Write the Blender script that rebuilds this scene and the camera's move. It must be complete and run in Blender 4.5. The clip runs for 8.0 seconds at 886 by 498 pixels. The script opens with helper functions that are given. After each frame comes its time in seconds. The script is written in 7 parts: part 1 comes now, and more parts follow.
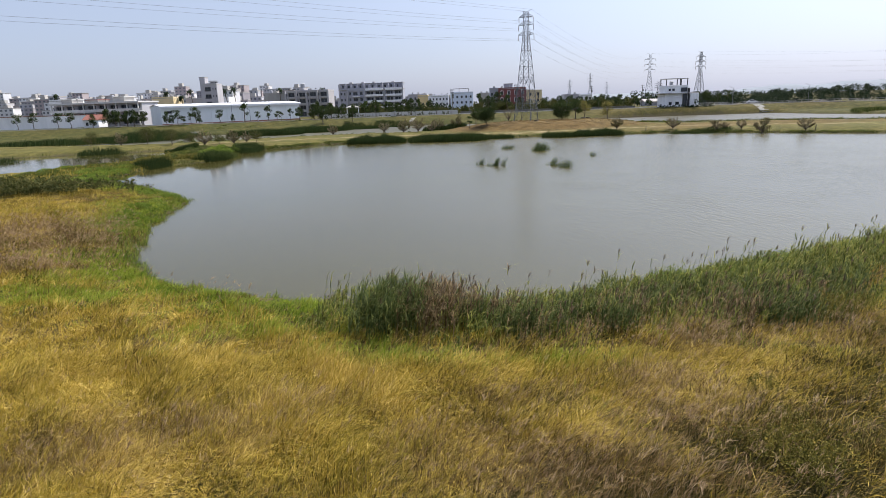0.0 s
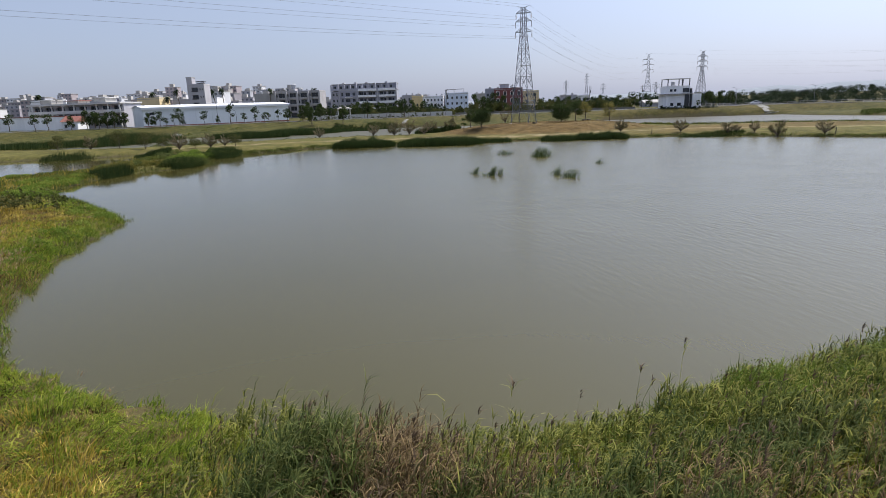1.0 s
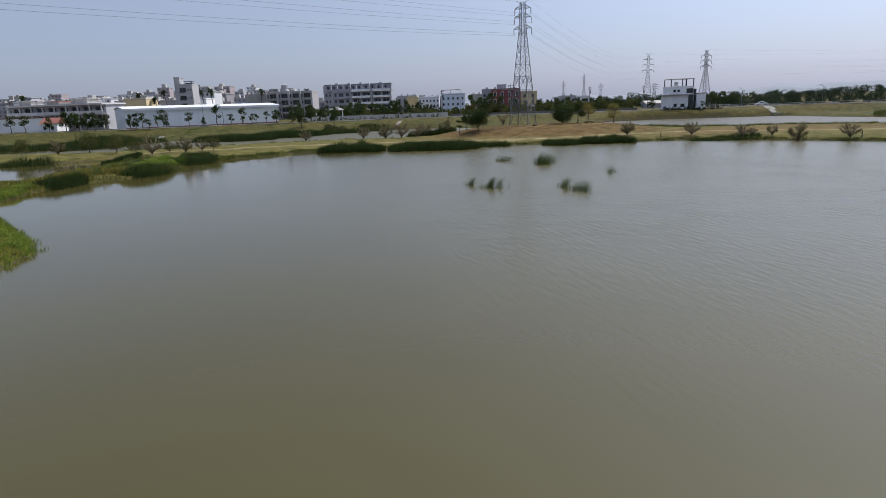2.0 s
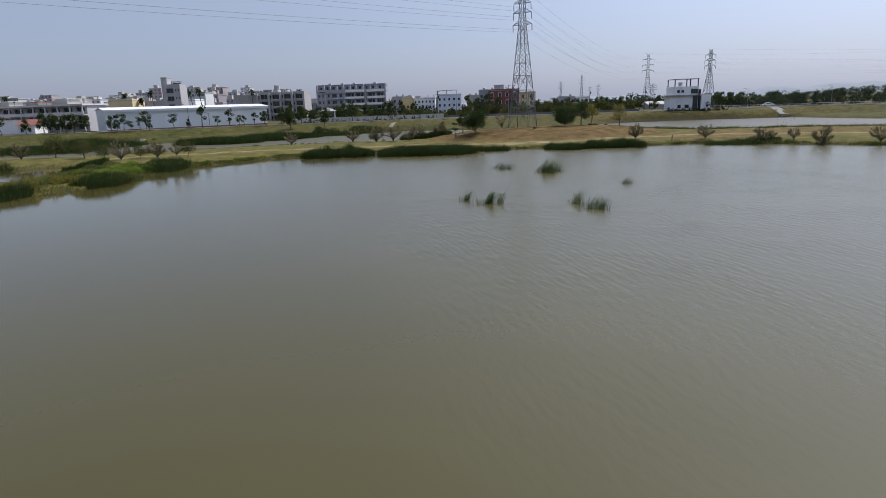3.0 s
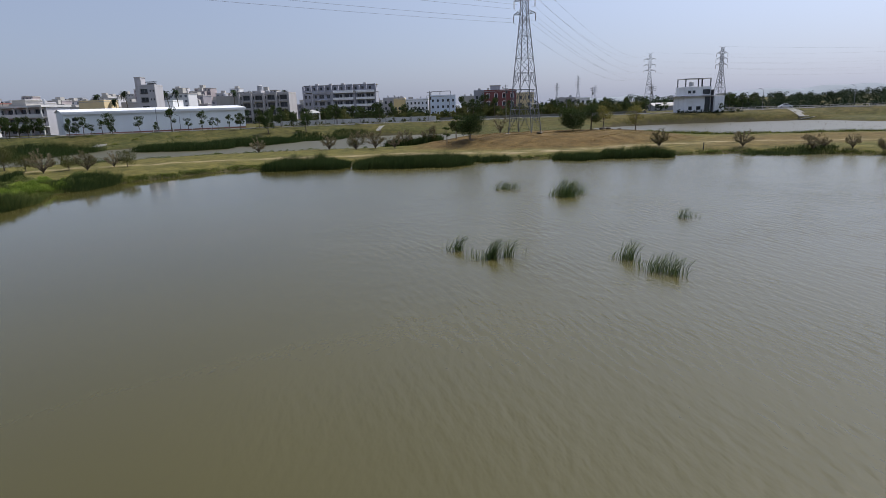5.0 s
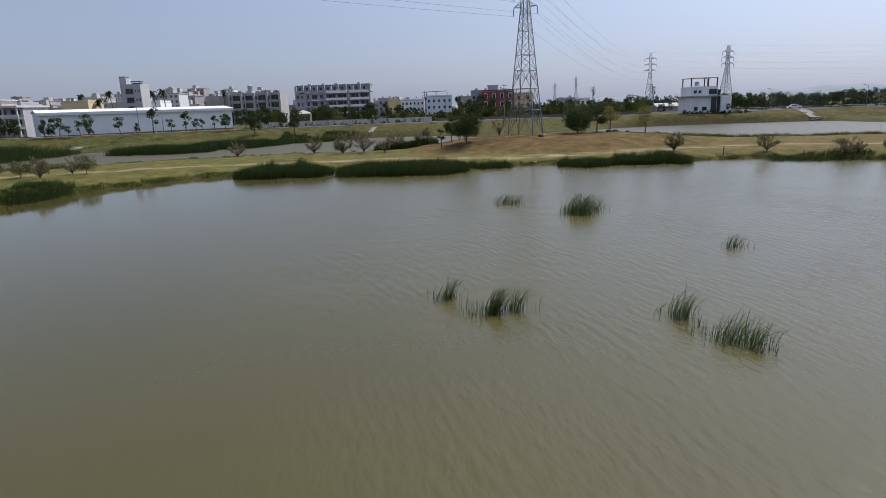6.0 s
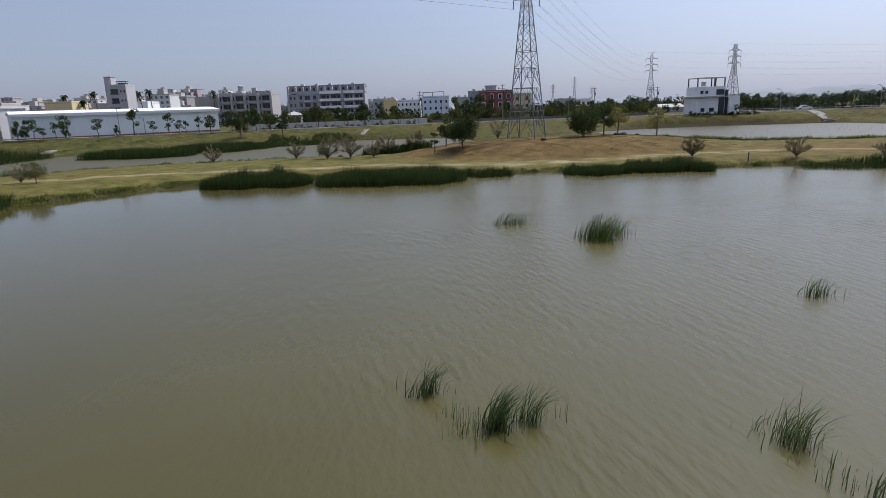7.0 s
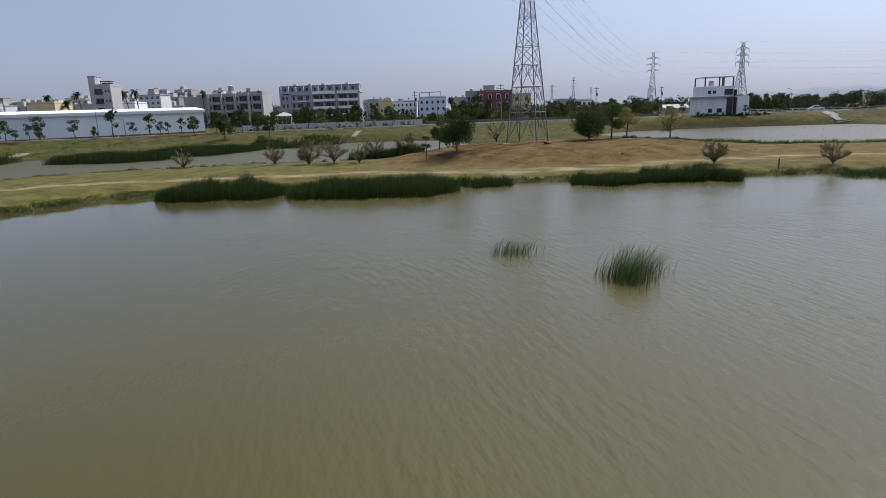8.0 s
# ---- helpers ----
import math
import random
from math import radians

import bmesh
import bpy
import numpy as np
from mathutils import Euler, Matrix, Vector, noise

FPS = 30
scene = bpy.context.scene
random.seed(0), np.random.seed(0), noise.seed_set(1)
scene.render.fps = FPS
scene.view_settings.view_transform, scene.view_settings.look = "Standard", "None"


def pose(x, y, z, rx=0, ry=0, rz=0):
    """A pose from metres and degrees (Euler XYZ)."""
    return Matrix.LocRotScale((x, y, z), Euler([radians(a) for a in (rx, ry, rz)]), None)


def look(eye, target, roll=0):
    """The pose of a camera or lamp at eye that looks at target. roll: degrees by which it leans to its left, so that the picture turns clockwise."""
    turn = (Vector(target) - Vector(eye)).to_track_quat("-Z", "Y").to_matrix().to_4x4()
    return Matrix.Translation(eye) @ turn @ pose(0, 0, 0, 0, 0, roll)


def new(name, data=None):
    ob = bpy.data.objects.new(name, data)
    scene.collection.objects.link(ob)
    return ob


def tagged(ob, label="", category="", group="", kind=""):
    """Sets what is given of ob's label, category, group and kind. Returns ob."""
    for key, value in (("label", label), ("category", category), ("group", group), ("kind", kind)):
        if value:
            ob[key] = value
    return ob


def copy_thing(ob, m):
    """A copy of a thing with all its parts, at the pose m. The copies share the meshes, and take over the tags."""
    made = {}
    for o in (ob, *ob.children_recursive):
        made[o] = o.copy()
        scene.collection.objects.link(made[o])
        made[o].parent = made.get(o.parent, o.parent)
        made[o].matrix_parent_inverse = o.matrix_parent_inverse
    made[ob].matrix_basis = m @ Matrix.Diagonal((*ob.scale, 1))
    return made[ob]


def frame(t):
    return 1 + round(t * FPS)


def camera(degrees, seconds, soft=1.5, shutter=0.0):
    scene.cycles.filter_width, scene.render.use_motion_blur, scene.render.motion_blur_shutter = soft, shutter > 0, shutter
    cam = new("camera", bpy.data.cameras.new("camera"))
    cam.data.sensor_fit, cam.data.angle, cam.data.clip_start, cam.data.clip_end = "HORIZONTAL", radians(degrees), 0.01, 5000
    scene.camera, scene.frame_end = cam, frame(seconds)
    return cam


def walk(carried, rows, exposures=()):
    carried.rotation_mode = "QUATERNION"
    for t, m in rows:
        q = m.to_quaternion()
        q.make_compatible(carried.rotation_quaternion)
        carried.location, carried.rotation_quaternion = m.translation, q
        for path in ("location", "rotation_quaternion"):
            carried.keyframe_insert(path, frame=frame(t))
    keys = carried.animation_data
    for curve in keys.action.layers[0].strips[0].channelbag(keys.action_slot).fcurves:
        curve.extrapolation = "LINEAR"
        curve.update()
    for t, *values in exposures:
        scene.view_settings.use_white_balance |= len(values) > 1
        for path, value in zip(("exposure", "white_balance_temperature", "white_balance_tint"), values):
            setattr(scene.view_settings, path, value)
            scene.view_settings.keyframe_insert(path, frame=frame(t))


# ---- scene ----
cam = camera(73.0, 8.0, soft=0.6)
PATH = [
    (0.0, (1.234, 0.908, 7.506), (1.095, 2.847, 7.036), -2.0),
    (1.0, (1.433, 9.57, 7.595), (1.307, 11.51, 7.127), -2.0),
    (2.0, (1.518, 18.205, 7.667), (1.402, 20.146, 7.201), -2.0),
    (3.0, (1.557, 26.806, 7.724), (1.451, 28.749, 7.26), -2.0),
    (4.0, (1.586, 35.381, 7.763), (1.489, 37.324, 7.301), -2.0),
    (5.0, (1.670, 43.92, 7.786), (1.580, 45.864, 7.326), -2.0),
    (6.0, (1.839, 52.442, 7.794), (1.758, 54.387, 7.335), -2.0),
    (7.0, (2.167, 60.928, 7.784), (2.093, 62.874, 7.328), -2.0),
    (8.0, (2.7, 69.386, 7.758), (2.631, 71.332, 7.304), -2.0),
]
walk(cam, [(t, look(eye, target, roll)) for t, eye, target, roll in PATH], [(0.0, 0.53, 6760, 10), (0.5, 0.43, 6680, 10), (1.0, 0.31, 6600, 10), (1.7, 0.10, 6520, 10), (2.8, 0.03, 6500, 10), (8.0, 0.03, 6500, 10)])

# ---- light: hazy noon, the sun high on the right and a little ahead ----
SUN_AZ, SUN_EL = 47.0, 55.0  # degrees from +y towards +x, and above the horizon
SUN_DIR = (math.sin(radians(SUN_AZ)) * math.cos(radians(SUN_EL)), math.cos(radians(SUN_AZ)) * math.cos(radians(SUN_EL)), math.sin(radians(SUN_EL)))
world = bpy.data.worlds.new("sky")
scene.world = world
world.use_nodes = True
wn = world.node_tree
for n in list(wn.nodes):
    wn.nodes.remove(n)
w_out = wn.nodes.new("ShaderNodeOutputWorld")
w_bg = wn.nodes.new("ShaderNodeBackground")
w_sky = wn.nodes.new("ShaderNodeTexSky")
w_sky.sky_type = "NISHITA"
w_sky.sun_disc = False
w_sky.sun_elevation = radians(SUN_EL)
w_sky.sun_rotation = radians(SUN_AZ)
w_sky.air_density = 1.0
w_sky.dust_density = 2.5
w_sky.ozone_density = 4.0
w_bg.inputs["Strength"].default_value = 0.125
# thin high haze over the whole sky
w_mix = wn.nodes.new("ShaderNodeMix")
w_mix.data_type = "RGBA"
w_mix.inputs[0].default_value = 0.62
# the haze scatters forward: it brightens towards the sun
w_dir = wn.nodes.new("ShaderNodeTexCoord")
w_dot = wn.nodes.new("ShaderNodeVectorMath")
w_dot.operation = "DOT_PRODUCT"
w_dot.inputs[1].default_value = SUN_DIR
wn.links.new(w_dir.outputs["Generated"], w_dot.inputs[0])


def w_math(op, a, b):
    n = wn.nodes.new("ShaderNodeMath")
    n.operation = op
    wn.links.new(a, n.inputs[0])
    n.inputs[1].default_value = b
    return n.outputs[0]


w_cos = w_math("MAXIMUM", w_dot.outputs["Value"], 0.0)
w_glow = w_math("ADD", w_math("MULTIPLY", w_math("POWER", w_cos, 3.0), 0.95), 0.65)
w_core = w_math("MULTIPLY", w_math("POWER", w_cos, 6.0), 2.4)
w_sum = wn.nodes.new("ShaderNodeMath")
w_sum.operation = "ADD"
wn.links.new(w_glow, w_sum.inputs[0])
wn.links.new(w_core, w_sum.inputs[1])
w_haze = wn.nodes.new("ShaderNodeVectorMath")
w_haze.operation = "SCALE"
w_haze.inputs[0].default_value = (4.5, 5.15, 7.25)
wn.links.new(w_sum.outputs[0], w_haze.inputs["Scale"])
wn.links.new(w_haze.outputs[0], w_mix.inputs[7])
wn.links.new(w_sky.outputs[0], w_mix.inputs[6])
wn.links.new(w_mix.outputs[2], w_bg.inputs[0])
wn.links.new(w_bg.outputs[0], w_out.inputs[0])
sun_data = bpy.data.lights.new("sun", "SUN")
sun_data.energy = 4.5
sun_data.angle = radians(0.8)
sun_data.color = (1.0, 0.95, 0.87)
sun_ob = new("sun", sun_data)
sun_ob.matrix_world = look(Vector(SUN_DIR) * 300, (0, 0, 0))


# ---- materials ----
class Mat:
    """A node material under construction."""

    def __init__(self, name):
        self.m = bpy.data.materials.new(name)
        self.m.use_nodes = True
        self.t = self.m.node_tree
        self.b = self.t.nodes["Principled BSDF"]
        self.out = self.t.nodes["Material Output"]
        self.pos = None

    def node(self, kind, **inputs):
        n = self.t.nodes.new(kind)
        for k, v in inputs.items():
            self.put(n.inputs[k.replace("_", " ")], v)
        return n

    def put(self, socket, v):
        if isinstance(v, bpy.types.NodeSocket):
            self.t.links.new(v, socket)
        else:
            socket.default_value = v

    def where(self, scale=(1, 1, 1)):
        if self.pos is None:
            self.pos = self.node("ShaderNodeNewGeometry").outputs["Position"]
        if scale == (1, 1, 1):
            return self.pos
        mp = self.node("ShaderNodeMapping", Vector=self.pos)
        mp.inputs["Scale"].default_value = scale
        return mp.outputs[0]

    def noise(self, scale, detail=4.0, rough=0.55, stretch=(1, 1, 1), coord=None):
        n = self.node("ShaderNodeTexNoise", Vector=coord if coord is not None else self.where(stretch), Scale=scale, Detail=detail, Roughness=rough)
        return n.outputs[0]

    def ramp(self, fac, stops):
        r = self.node("ShaderNodeValToRGB", Fac=fac)
        e = r.color_ramp.elements
        while len(e) < len(stops):
            e.new(0.5)
        for el, (p, c) in zip(e, stops):
            el.position = p
            el.color = (*c, 1) if len(c) == 3 else c
        return r.outputs[0]

    def mix(self, fac, a, b, how="MIX"):
        n = self.node("ShaderNodeMix")
        n.data_type = "RGBA"
        n.blend_type = how
        self.put(n.inputs[0], fac)
        for i, v in ((6, a), (7, b)):
            self.put(n.inputs[i], (*v, 1) if isinstance(v, tuple) and len(v) == 3 else v)
        return n.outputs[2]

    def math(self, op, a, b=0.0, clamp=False):
        n = self.node("ShaderNodeMath")
        n.operation, n.use_clamp = op, clamp
        self.put(n.inputs[0], a)
        self.put(n.inputs[1], b)
        return n.outputs[0]

    def attr(self, name):
        n = self.node("ShaderNodeAttribute")
        n.attribute_name = name
        return n.outputs["Fac"]

    def bump(self, height, strength=0.4, distance=0.02):
        n = self.node("ShaderNodeBump", Height=height, Strength=strength, Distance=distance)
        self.put(self.b.inputs["Normal"], n.outputs[0])

    def set(self, **kw):
        for k, v in kw.items():
            if isinstance(v, tuple) and len(v) == 3:
                v = (*v, 1)
            self.put(self.b.inputs[k.replace("_", " ")], v)
        return self


def shade(c, k):
    return tuple(min(1.0, v * k) for v in c)


def plain(name, c, rough=0.7, metal=0.0, vary=0.18, scale=0.8, streaks=False):
    """A surface of one paint or metal, with dirt at two scales."""
    k = Mat(name)
    big = k.noise(scale, 5, 0.6, (1, 1, 0.25) if streaks else (1, 1, 1))
    small = k.noise(scale * 14, 3, 0.6)
    f = k.math("ADD", k.math("MULTIPLY", big, 0.7), k.math("MULTIPLY", small, 0.3))
    rnd = k.node("ShaderNodeObjectInfo").outputs["Random"]
    f2 = k.math("ADD", f, k.math("MULTIPLY", k.math("SUBTRACT", rnd, 0.5), 0.12))
    k.set(Base_Color=k.ramp(f2, [(0.3, shade(c, 1 - vary)), (0.55, c), (0.75, shade(c, 1 + vary * 0.4))]), Roughness=rough, Metallic=metal)
    k.bump(small, 0.15, 0.02)
    return k.m


def leafy(name, stops, through_light=0.35, patch=0.25, rough=0.7):
    """Leaves and blades: each blade has its own tint, and drifts of colour run over the ground."""
    k = Mat(name)
    drift = k.noise(patch, 4, 0.6)
    f = k.math("ADD", k.math("MULTIPLY", k.attr("tint"), 0.72), k.math("MULTIPLY", drift, 0.38), True)
    col = k.ramp(f, stops)
    k.set(Base_Color=col, Roughness=rough)
    k.b.inputs["Specular IOR Level"].default_value = 0.08
    tr = k.node("ShaderNodeBsdfTranslucent", Color=col)
    mx = k.node("ShaderNodeMixShader", Fac=through_light)
    k.t.links.new(k.b.outputs[0], mx.inputs[1])
    k.t.links.new(tr.outputs[0], mx.inputs[2])
    k.t.links.new(mx.outputs[0], k.out.inputs[0])
    return k.m


def ground_material():
    k = Mat("turf_and_earth")
    big = k.noise(0.05, 5, 0.6)
    mid = k.noise(0.5, 5, 0.65)
    fine = k.noise(9.0, 4, 0.7)
    green = k.ramp(mid, [(0.28, (0.050, 0.055, 0.013)), (0.52, (0.102, 0.100, 0.026)), (0.75, (0.168, 0.150, 0.044))])
    dry = k.ramp(mid, [(0.28, (0.066, 0.044, 0.016)), (0.5, (0.118, 0.077, 0.028)), (0.75, (0.178, 0.122, 0.048))])
    sward = k.ramp(mid, [(0.28, (0.025, 0.032, 0.009)), (0.5, (0.050, 0.057, 0.015)), (0.75, (0.105, 0.096, 0.029))])
    soil = k.ramp(fine, [(0.3, (0.20, 0.155, 0.085)), (0.7, (0.36, 0.29, 0.17))])
    mud = (0.07, 0.06, 0.035)
    dryness = k.math("ADD", k.attr("dry"), k.math("MULTIPLY", k.math("SUBTRACT", big, 0.5), 0.9), True)
    c = k.mix(dryness, k.mix(k.attr("sward"), green, sward), dry)
    blotch = k.noise(0.85, 6, 0.72, (1, 1.6, 1))
    c = k.mix(0.5, c, k.ramp(blotch, [(0.30, (0.50, 0.52, 0.50)), (0.5, (0.95, 0.95, 0.92)), (0.70, (1.55, 1.42, 1.30))]), "MULTIPLY")
    broken = k.ramp(k.noise(0.22, 5, 0.7, (1, 2.2, 1)), [(0.40, (0.08, 0.08, 0.08)), (0.58, (1, 1, 1))])
    wear = k.math("MULTIPLY", k.attr("worn"), broken, True)
    thatch = k.ramp(fine, [(0.25, (0.035, 0.025, 0.010)), (0.7, (0.11, 0.078, 0.028))])
    c = k.mix(k.attr("thatch"), c, thatch)
    c = k.mix(wear, c, soil)
    c = k.mix(k.attr("wet"), c, mud)
    c = k.mix(0.5, c, k.ramp(fine, [(0.3, (0.45, 0.45, 0.45)), (0.7, (1, 1, 1))]), "MULTIPLY")
    k.set(Base_Color=c, Roughness=0.95)
    k.b.inputs["Specular IOR Level"].default_value = 0.1
    k.bump(k.math("ADD", fine, mid), 0.7, 0.12)
    return k.m


def water_material(name="turbid_water", rough=0.17, pale=1.0, lee_x=-36.0):
    """Silty water; rough: how ruffled it lies away from the lee, which ends at lee_x."""
    k = Mat(name)
    drift = k.noise(0.03, 3, 0.6)
    c = k.ramp(drift, [(0.3, (0.050, 0.044, 0.0132)), (0.7, (0.059, 0.051, 0.016))])
    k.set(IOR=1.33)
    k.b.inputs["Specular IOR Level"].default_value = 0.5
    # the wind comes over the open side: smooth water in the lee, ripples in slanting trains beyond it
    xyz = k.node("ShaderNodeSeparateXYZ", Vector=k.where())
    sx = xyz.outputs[0]
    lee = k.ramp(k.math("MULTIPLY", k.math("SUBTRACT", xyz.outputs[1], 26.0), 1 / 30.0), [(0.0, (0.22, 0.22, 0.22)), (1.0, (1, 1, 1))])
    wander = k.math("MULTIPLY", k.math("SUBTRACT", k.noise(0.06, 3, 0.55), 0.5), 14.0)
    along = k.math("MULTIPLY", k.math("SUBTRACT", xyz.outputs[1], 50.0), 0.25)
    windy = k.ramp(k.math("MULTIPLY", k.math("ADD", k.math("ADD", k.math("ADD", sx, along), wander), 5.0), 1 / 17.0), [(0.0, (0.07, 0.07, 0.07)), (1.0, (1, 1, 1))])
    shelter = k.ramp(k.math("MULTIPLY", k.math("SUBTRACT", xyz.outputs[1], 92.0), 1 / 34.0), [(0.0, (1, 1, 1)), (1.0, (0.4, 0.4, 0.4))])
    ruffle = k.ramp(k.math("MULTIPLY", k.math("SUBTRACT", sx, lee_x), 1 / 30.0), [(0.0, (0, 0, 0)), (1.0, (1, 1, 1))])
    # base colour raised on the windy side, in place of missing sky reflection
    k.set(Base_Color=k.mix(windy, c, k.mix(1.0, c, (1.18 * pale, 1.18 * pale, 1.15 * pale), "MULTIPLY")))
    gust = k.ramp(k.noise(0.05, 3, 0.55, (1, 0.5, 1)), [(0.36, (0.55, 0.55, 0.55)), (0.64, (1, 1, 1))])
    rot = k.node("ShaderNodeMapping", Vector=k.where())
    rot.inputs["Rotation"].default_value = (0, 0, radians(-17))
    crest = k.node("ShaderNodeMapping", Vector=rot.outputs[0])
    crest.inputs["Scale"].default_value = (2.4, 0.62, 1)
    ripple = k.noise(1.4, 2, 0.35, coord=crest.outputs[0])
    cross = k.node("ShaderNodeMapping", Vector=k.where())
    cross.inputs["Rotation"].default_value = (0, 0, radians(-38))
    cross.inputs["Scale"].default_value = (2.6, 0.9, 1)
    chop = k.noise(1.35, 2, 0.45, coord=cross.outputs[0])
    small = k.noise(3.4, 3, 0.6)
    trains = k.ramp(k.noise(0.16, 2, 0.5), [(0.38, (0.25, 0.25, 0.25)), (0.62, (1, 1, 1))])
    h = k.math("ADD", k.math("MULTIPLY", ripple, trains), k.math("ADD", k.math("MULTIPLY", chop, 0.45), k.math("MULTIPLY", small, 0.10)))
    h = k.math("MULTIPLY", h, k.math("MULTIPLY", k.math("MULTIPLY", gust, lee), k.math("MULTIPLY", shelter, windy)))
    k.bump(h, 0.8, 0.122)
    k.set(Roughness=k.math("ADD", 0.06, k.math("MULTIPLY", ruffle, rough)))
    return k.m


def glass_material(name="window_glass", c=(0.02, 0.025, 0.03)):
    k = Mat(name)
    rnd = k.node("ShaderNodeObjectInfo").outputs["Random"]
    k.set(Base_Color=k.ramp(rnd, [(0.0, shade(c, 0.7)), (1.0, shade(c, 2.2))]), Roughness=0.08)
    k.b.inputs["IOR"].default_value = 1.5
    return k.m


M_GROUND = ground_material()
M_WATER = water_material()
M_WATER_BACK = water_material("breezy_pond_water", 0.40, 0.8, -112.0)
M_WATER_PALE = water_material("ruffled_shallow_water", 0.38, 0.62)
M_GOLD = leafy("golden_grass", [(0.12, (0.070, 0.063, 0.009)), (0.38, (0.285, 0.225, 0.030)), (0.62, (0.48, 0.345, 0.058)), (0.9, (0.64, 0.47, 0.14))], 0.24)
M_GREEN = leafy("green_grass", [(0.2, (0.07, 0.12, 0.013)), (0.5, (0.18, 0.25, 0.024)), (0.85, (0.34, 0.36, 0.055))], 0.42)
M_BROWN = leafy("seeding_grass", [(0.2, (0.055, 0.034, 0.011)), (0.5, (0.158, 0.102, 0.034)), (0.85, (0.33, 0.235, 0.090))], 0.28)
M_SEED = leafy("seed_head", [(0.15, (0.12, 0.072, 0.036)), (0.5, (0.31, 0.205, 0.11)), (0.9, (0.54, 0.40, 0.235))], 0.35)
M_LUSH = leafy("lush_herb", [(0.2, (0.04, 0.072, 0.011)), (0.5, (0.115, 0.175, 0.024)), (0.9, (0.25, 0.30, 0.055))], 0.4, 0.5)
M_REED_DRY = leafy("dry_reed", [(0.2, (0.07, 0.05, 0.018)), (0.55, (0.20, 0.135, 0.052)), (0.9, (0.37, 0.26, 0.115))], 0.3)
M_REED_BROWN = leafy("red_brown_reed", [(0.2, (0.052, 0.037, 0.017)), (0.55, (0.150, 0.104, 0.048)), (0.9, (0.30, 0.215, 0.11))], 0.3)
M_THICKET = leafy("thicket_reed", [(0.2, (0.028, 0.045, 0.012)), (0.55, (0.075, 0.10, 0.026)), (0.9, (0.17, 0.18, 0.055))], 0.35)
M_REED = leafy("reed_leaf", [(0.2, (0.042, 0.058, 0.012)), (0.5, (0.125, 0.148, 0.027)), (0.9, (0.31, 0.295, 0.072))], 0.4, 0.6)
M_PLUME = leafy("reed_plume", [(0.2, (0.05, 0.036, 0.022)), (0.8, (0.17, 0.12, 0.075))], 0.2)
M_SEDGE = leafy("cattail_leaf", [(0.2, (0.014, 0.030, 0.009)), (0.55, (0.030, 0.052, 0.014)), (0.9, (0.068, 0.085, 0.026))], 0.3)
M_CATTAIL = leafy("young_cattail_leaf", [(0.2, (0.020, 0.040, 0.012)), (0.55, (0.050, 0.082, 0.024)), (0.9, (0.13, 0.16, 0.055))], 0.35)
M_LEAF = leafy("tree_leaf", [(0.2, (0.016, 0.03, 0.009)), (0.55, (0.036, 0.058, 0.016)), (0.9, (0.08, 0.10, 0.03))], 0.25)
M_WOOD = leafy("woodland_leaf", [(0.2, (0.011, 0.021, 0.012)), (0.55, (0.024, 0.039, 0.019)), (0.9, (0.048, 0.066, 0.030))], 0.2)
M_LEAF_DRY = leafy("yellowing_leaf", [(0.2, (0.07, 0.075, 0.022)), (0.55, (0.16, 0.15, 0.04)), (0.9, (0.27, 0.22, 0.07))], 0.35)
M_TWIG = leafy("shrub_twig", [(0.2, (0.10, 0.08, 0.05)), (0.55, (0.19, 0.155, 0.095)), (0.9, (0.31, 0.265, 0.16))], 0.15)
M_WEED = leafy("weed_leaf", [(0.2, (0.045, 0.045, 0.010)), (0.55, (0.125, 0.115, 0.024)), (0.9, (0.27, 0.22, 0.05))], 0.3)
M_TURF = leafy("short_turf", [(0.2, (0.024, 0.033, 0.009)), (0.55, (0.068, 0.078, 0.019)), (0.9, (0.14, 0.135, 0.04))], 0.25)
M_TURF_DRY = leafy("parched_turf", [(0.2, (0.092, 0.061, 0.022)), (0.55, (0.15, 0.10, 0.036)), (0.9, (0.27, 0.185, 0.075))], 0.25)
M_SHORE = leafy("shore_grass", [(0.2, (0.035, 0.052, 0.010)), (0.55, (0.085, 0.105, 0.02)), (0.9, (0.19, 0.19, 0.045))], 0.35)
M_HERB = leafy("dark_herb", [(0.2, (0.026, 0.025, 0.008)), (0.55, (0.066, 0.060, 0.017)), (0.9, (0.17, 0.115, 0.04))], 0.3)
M_LEAF_OLIVE = leafy("olive_leaf", [(0.2, (0.03, 0.038, 0.011)), (0.55, (0.066, 0.072, 0.02)), (0.9, (0.13, 0.125, 0.042))], 0.3)
M_BARK = plain("bark", (0.12, 0.095, 0.07), 0.9, 0, 0.3, 3.0)
M_STEEL = plain("galvanised_steel", (0.13, 0.14, 0.16), 0.55, 0.3, 0.2, 0.6)
M_INSUL = plain("insulator", (0.10, 0.07, 0.06), 0.3)
M_CABLE = plain("cable", (0.20, 0.20, 0.21), 0.6, 0.4)
M_CONC = plain("concrete", (0.38, 0.365, 0.34), 0.85, 0, 0.2, 0.5, True)
M_PANEL = plain("pale_panel", (0.56, 0.55, 0.53), 0.85, 0, 0.18, 0.5, True)
M_CONCD = plain("weathered_concrete", (0.19, 0.185, 0.165), 0.9, 0, 0.25, 0.8)
M_WALLW = plain("white_wall", (0.85, 0.845, 0.84), 0.8, 0, 0.16, 0.35, True)
M_WALLG = plain("grey_render", (0.42, 0.41, 0.43), 0.85, 0, 0.15, 0.3, True)
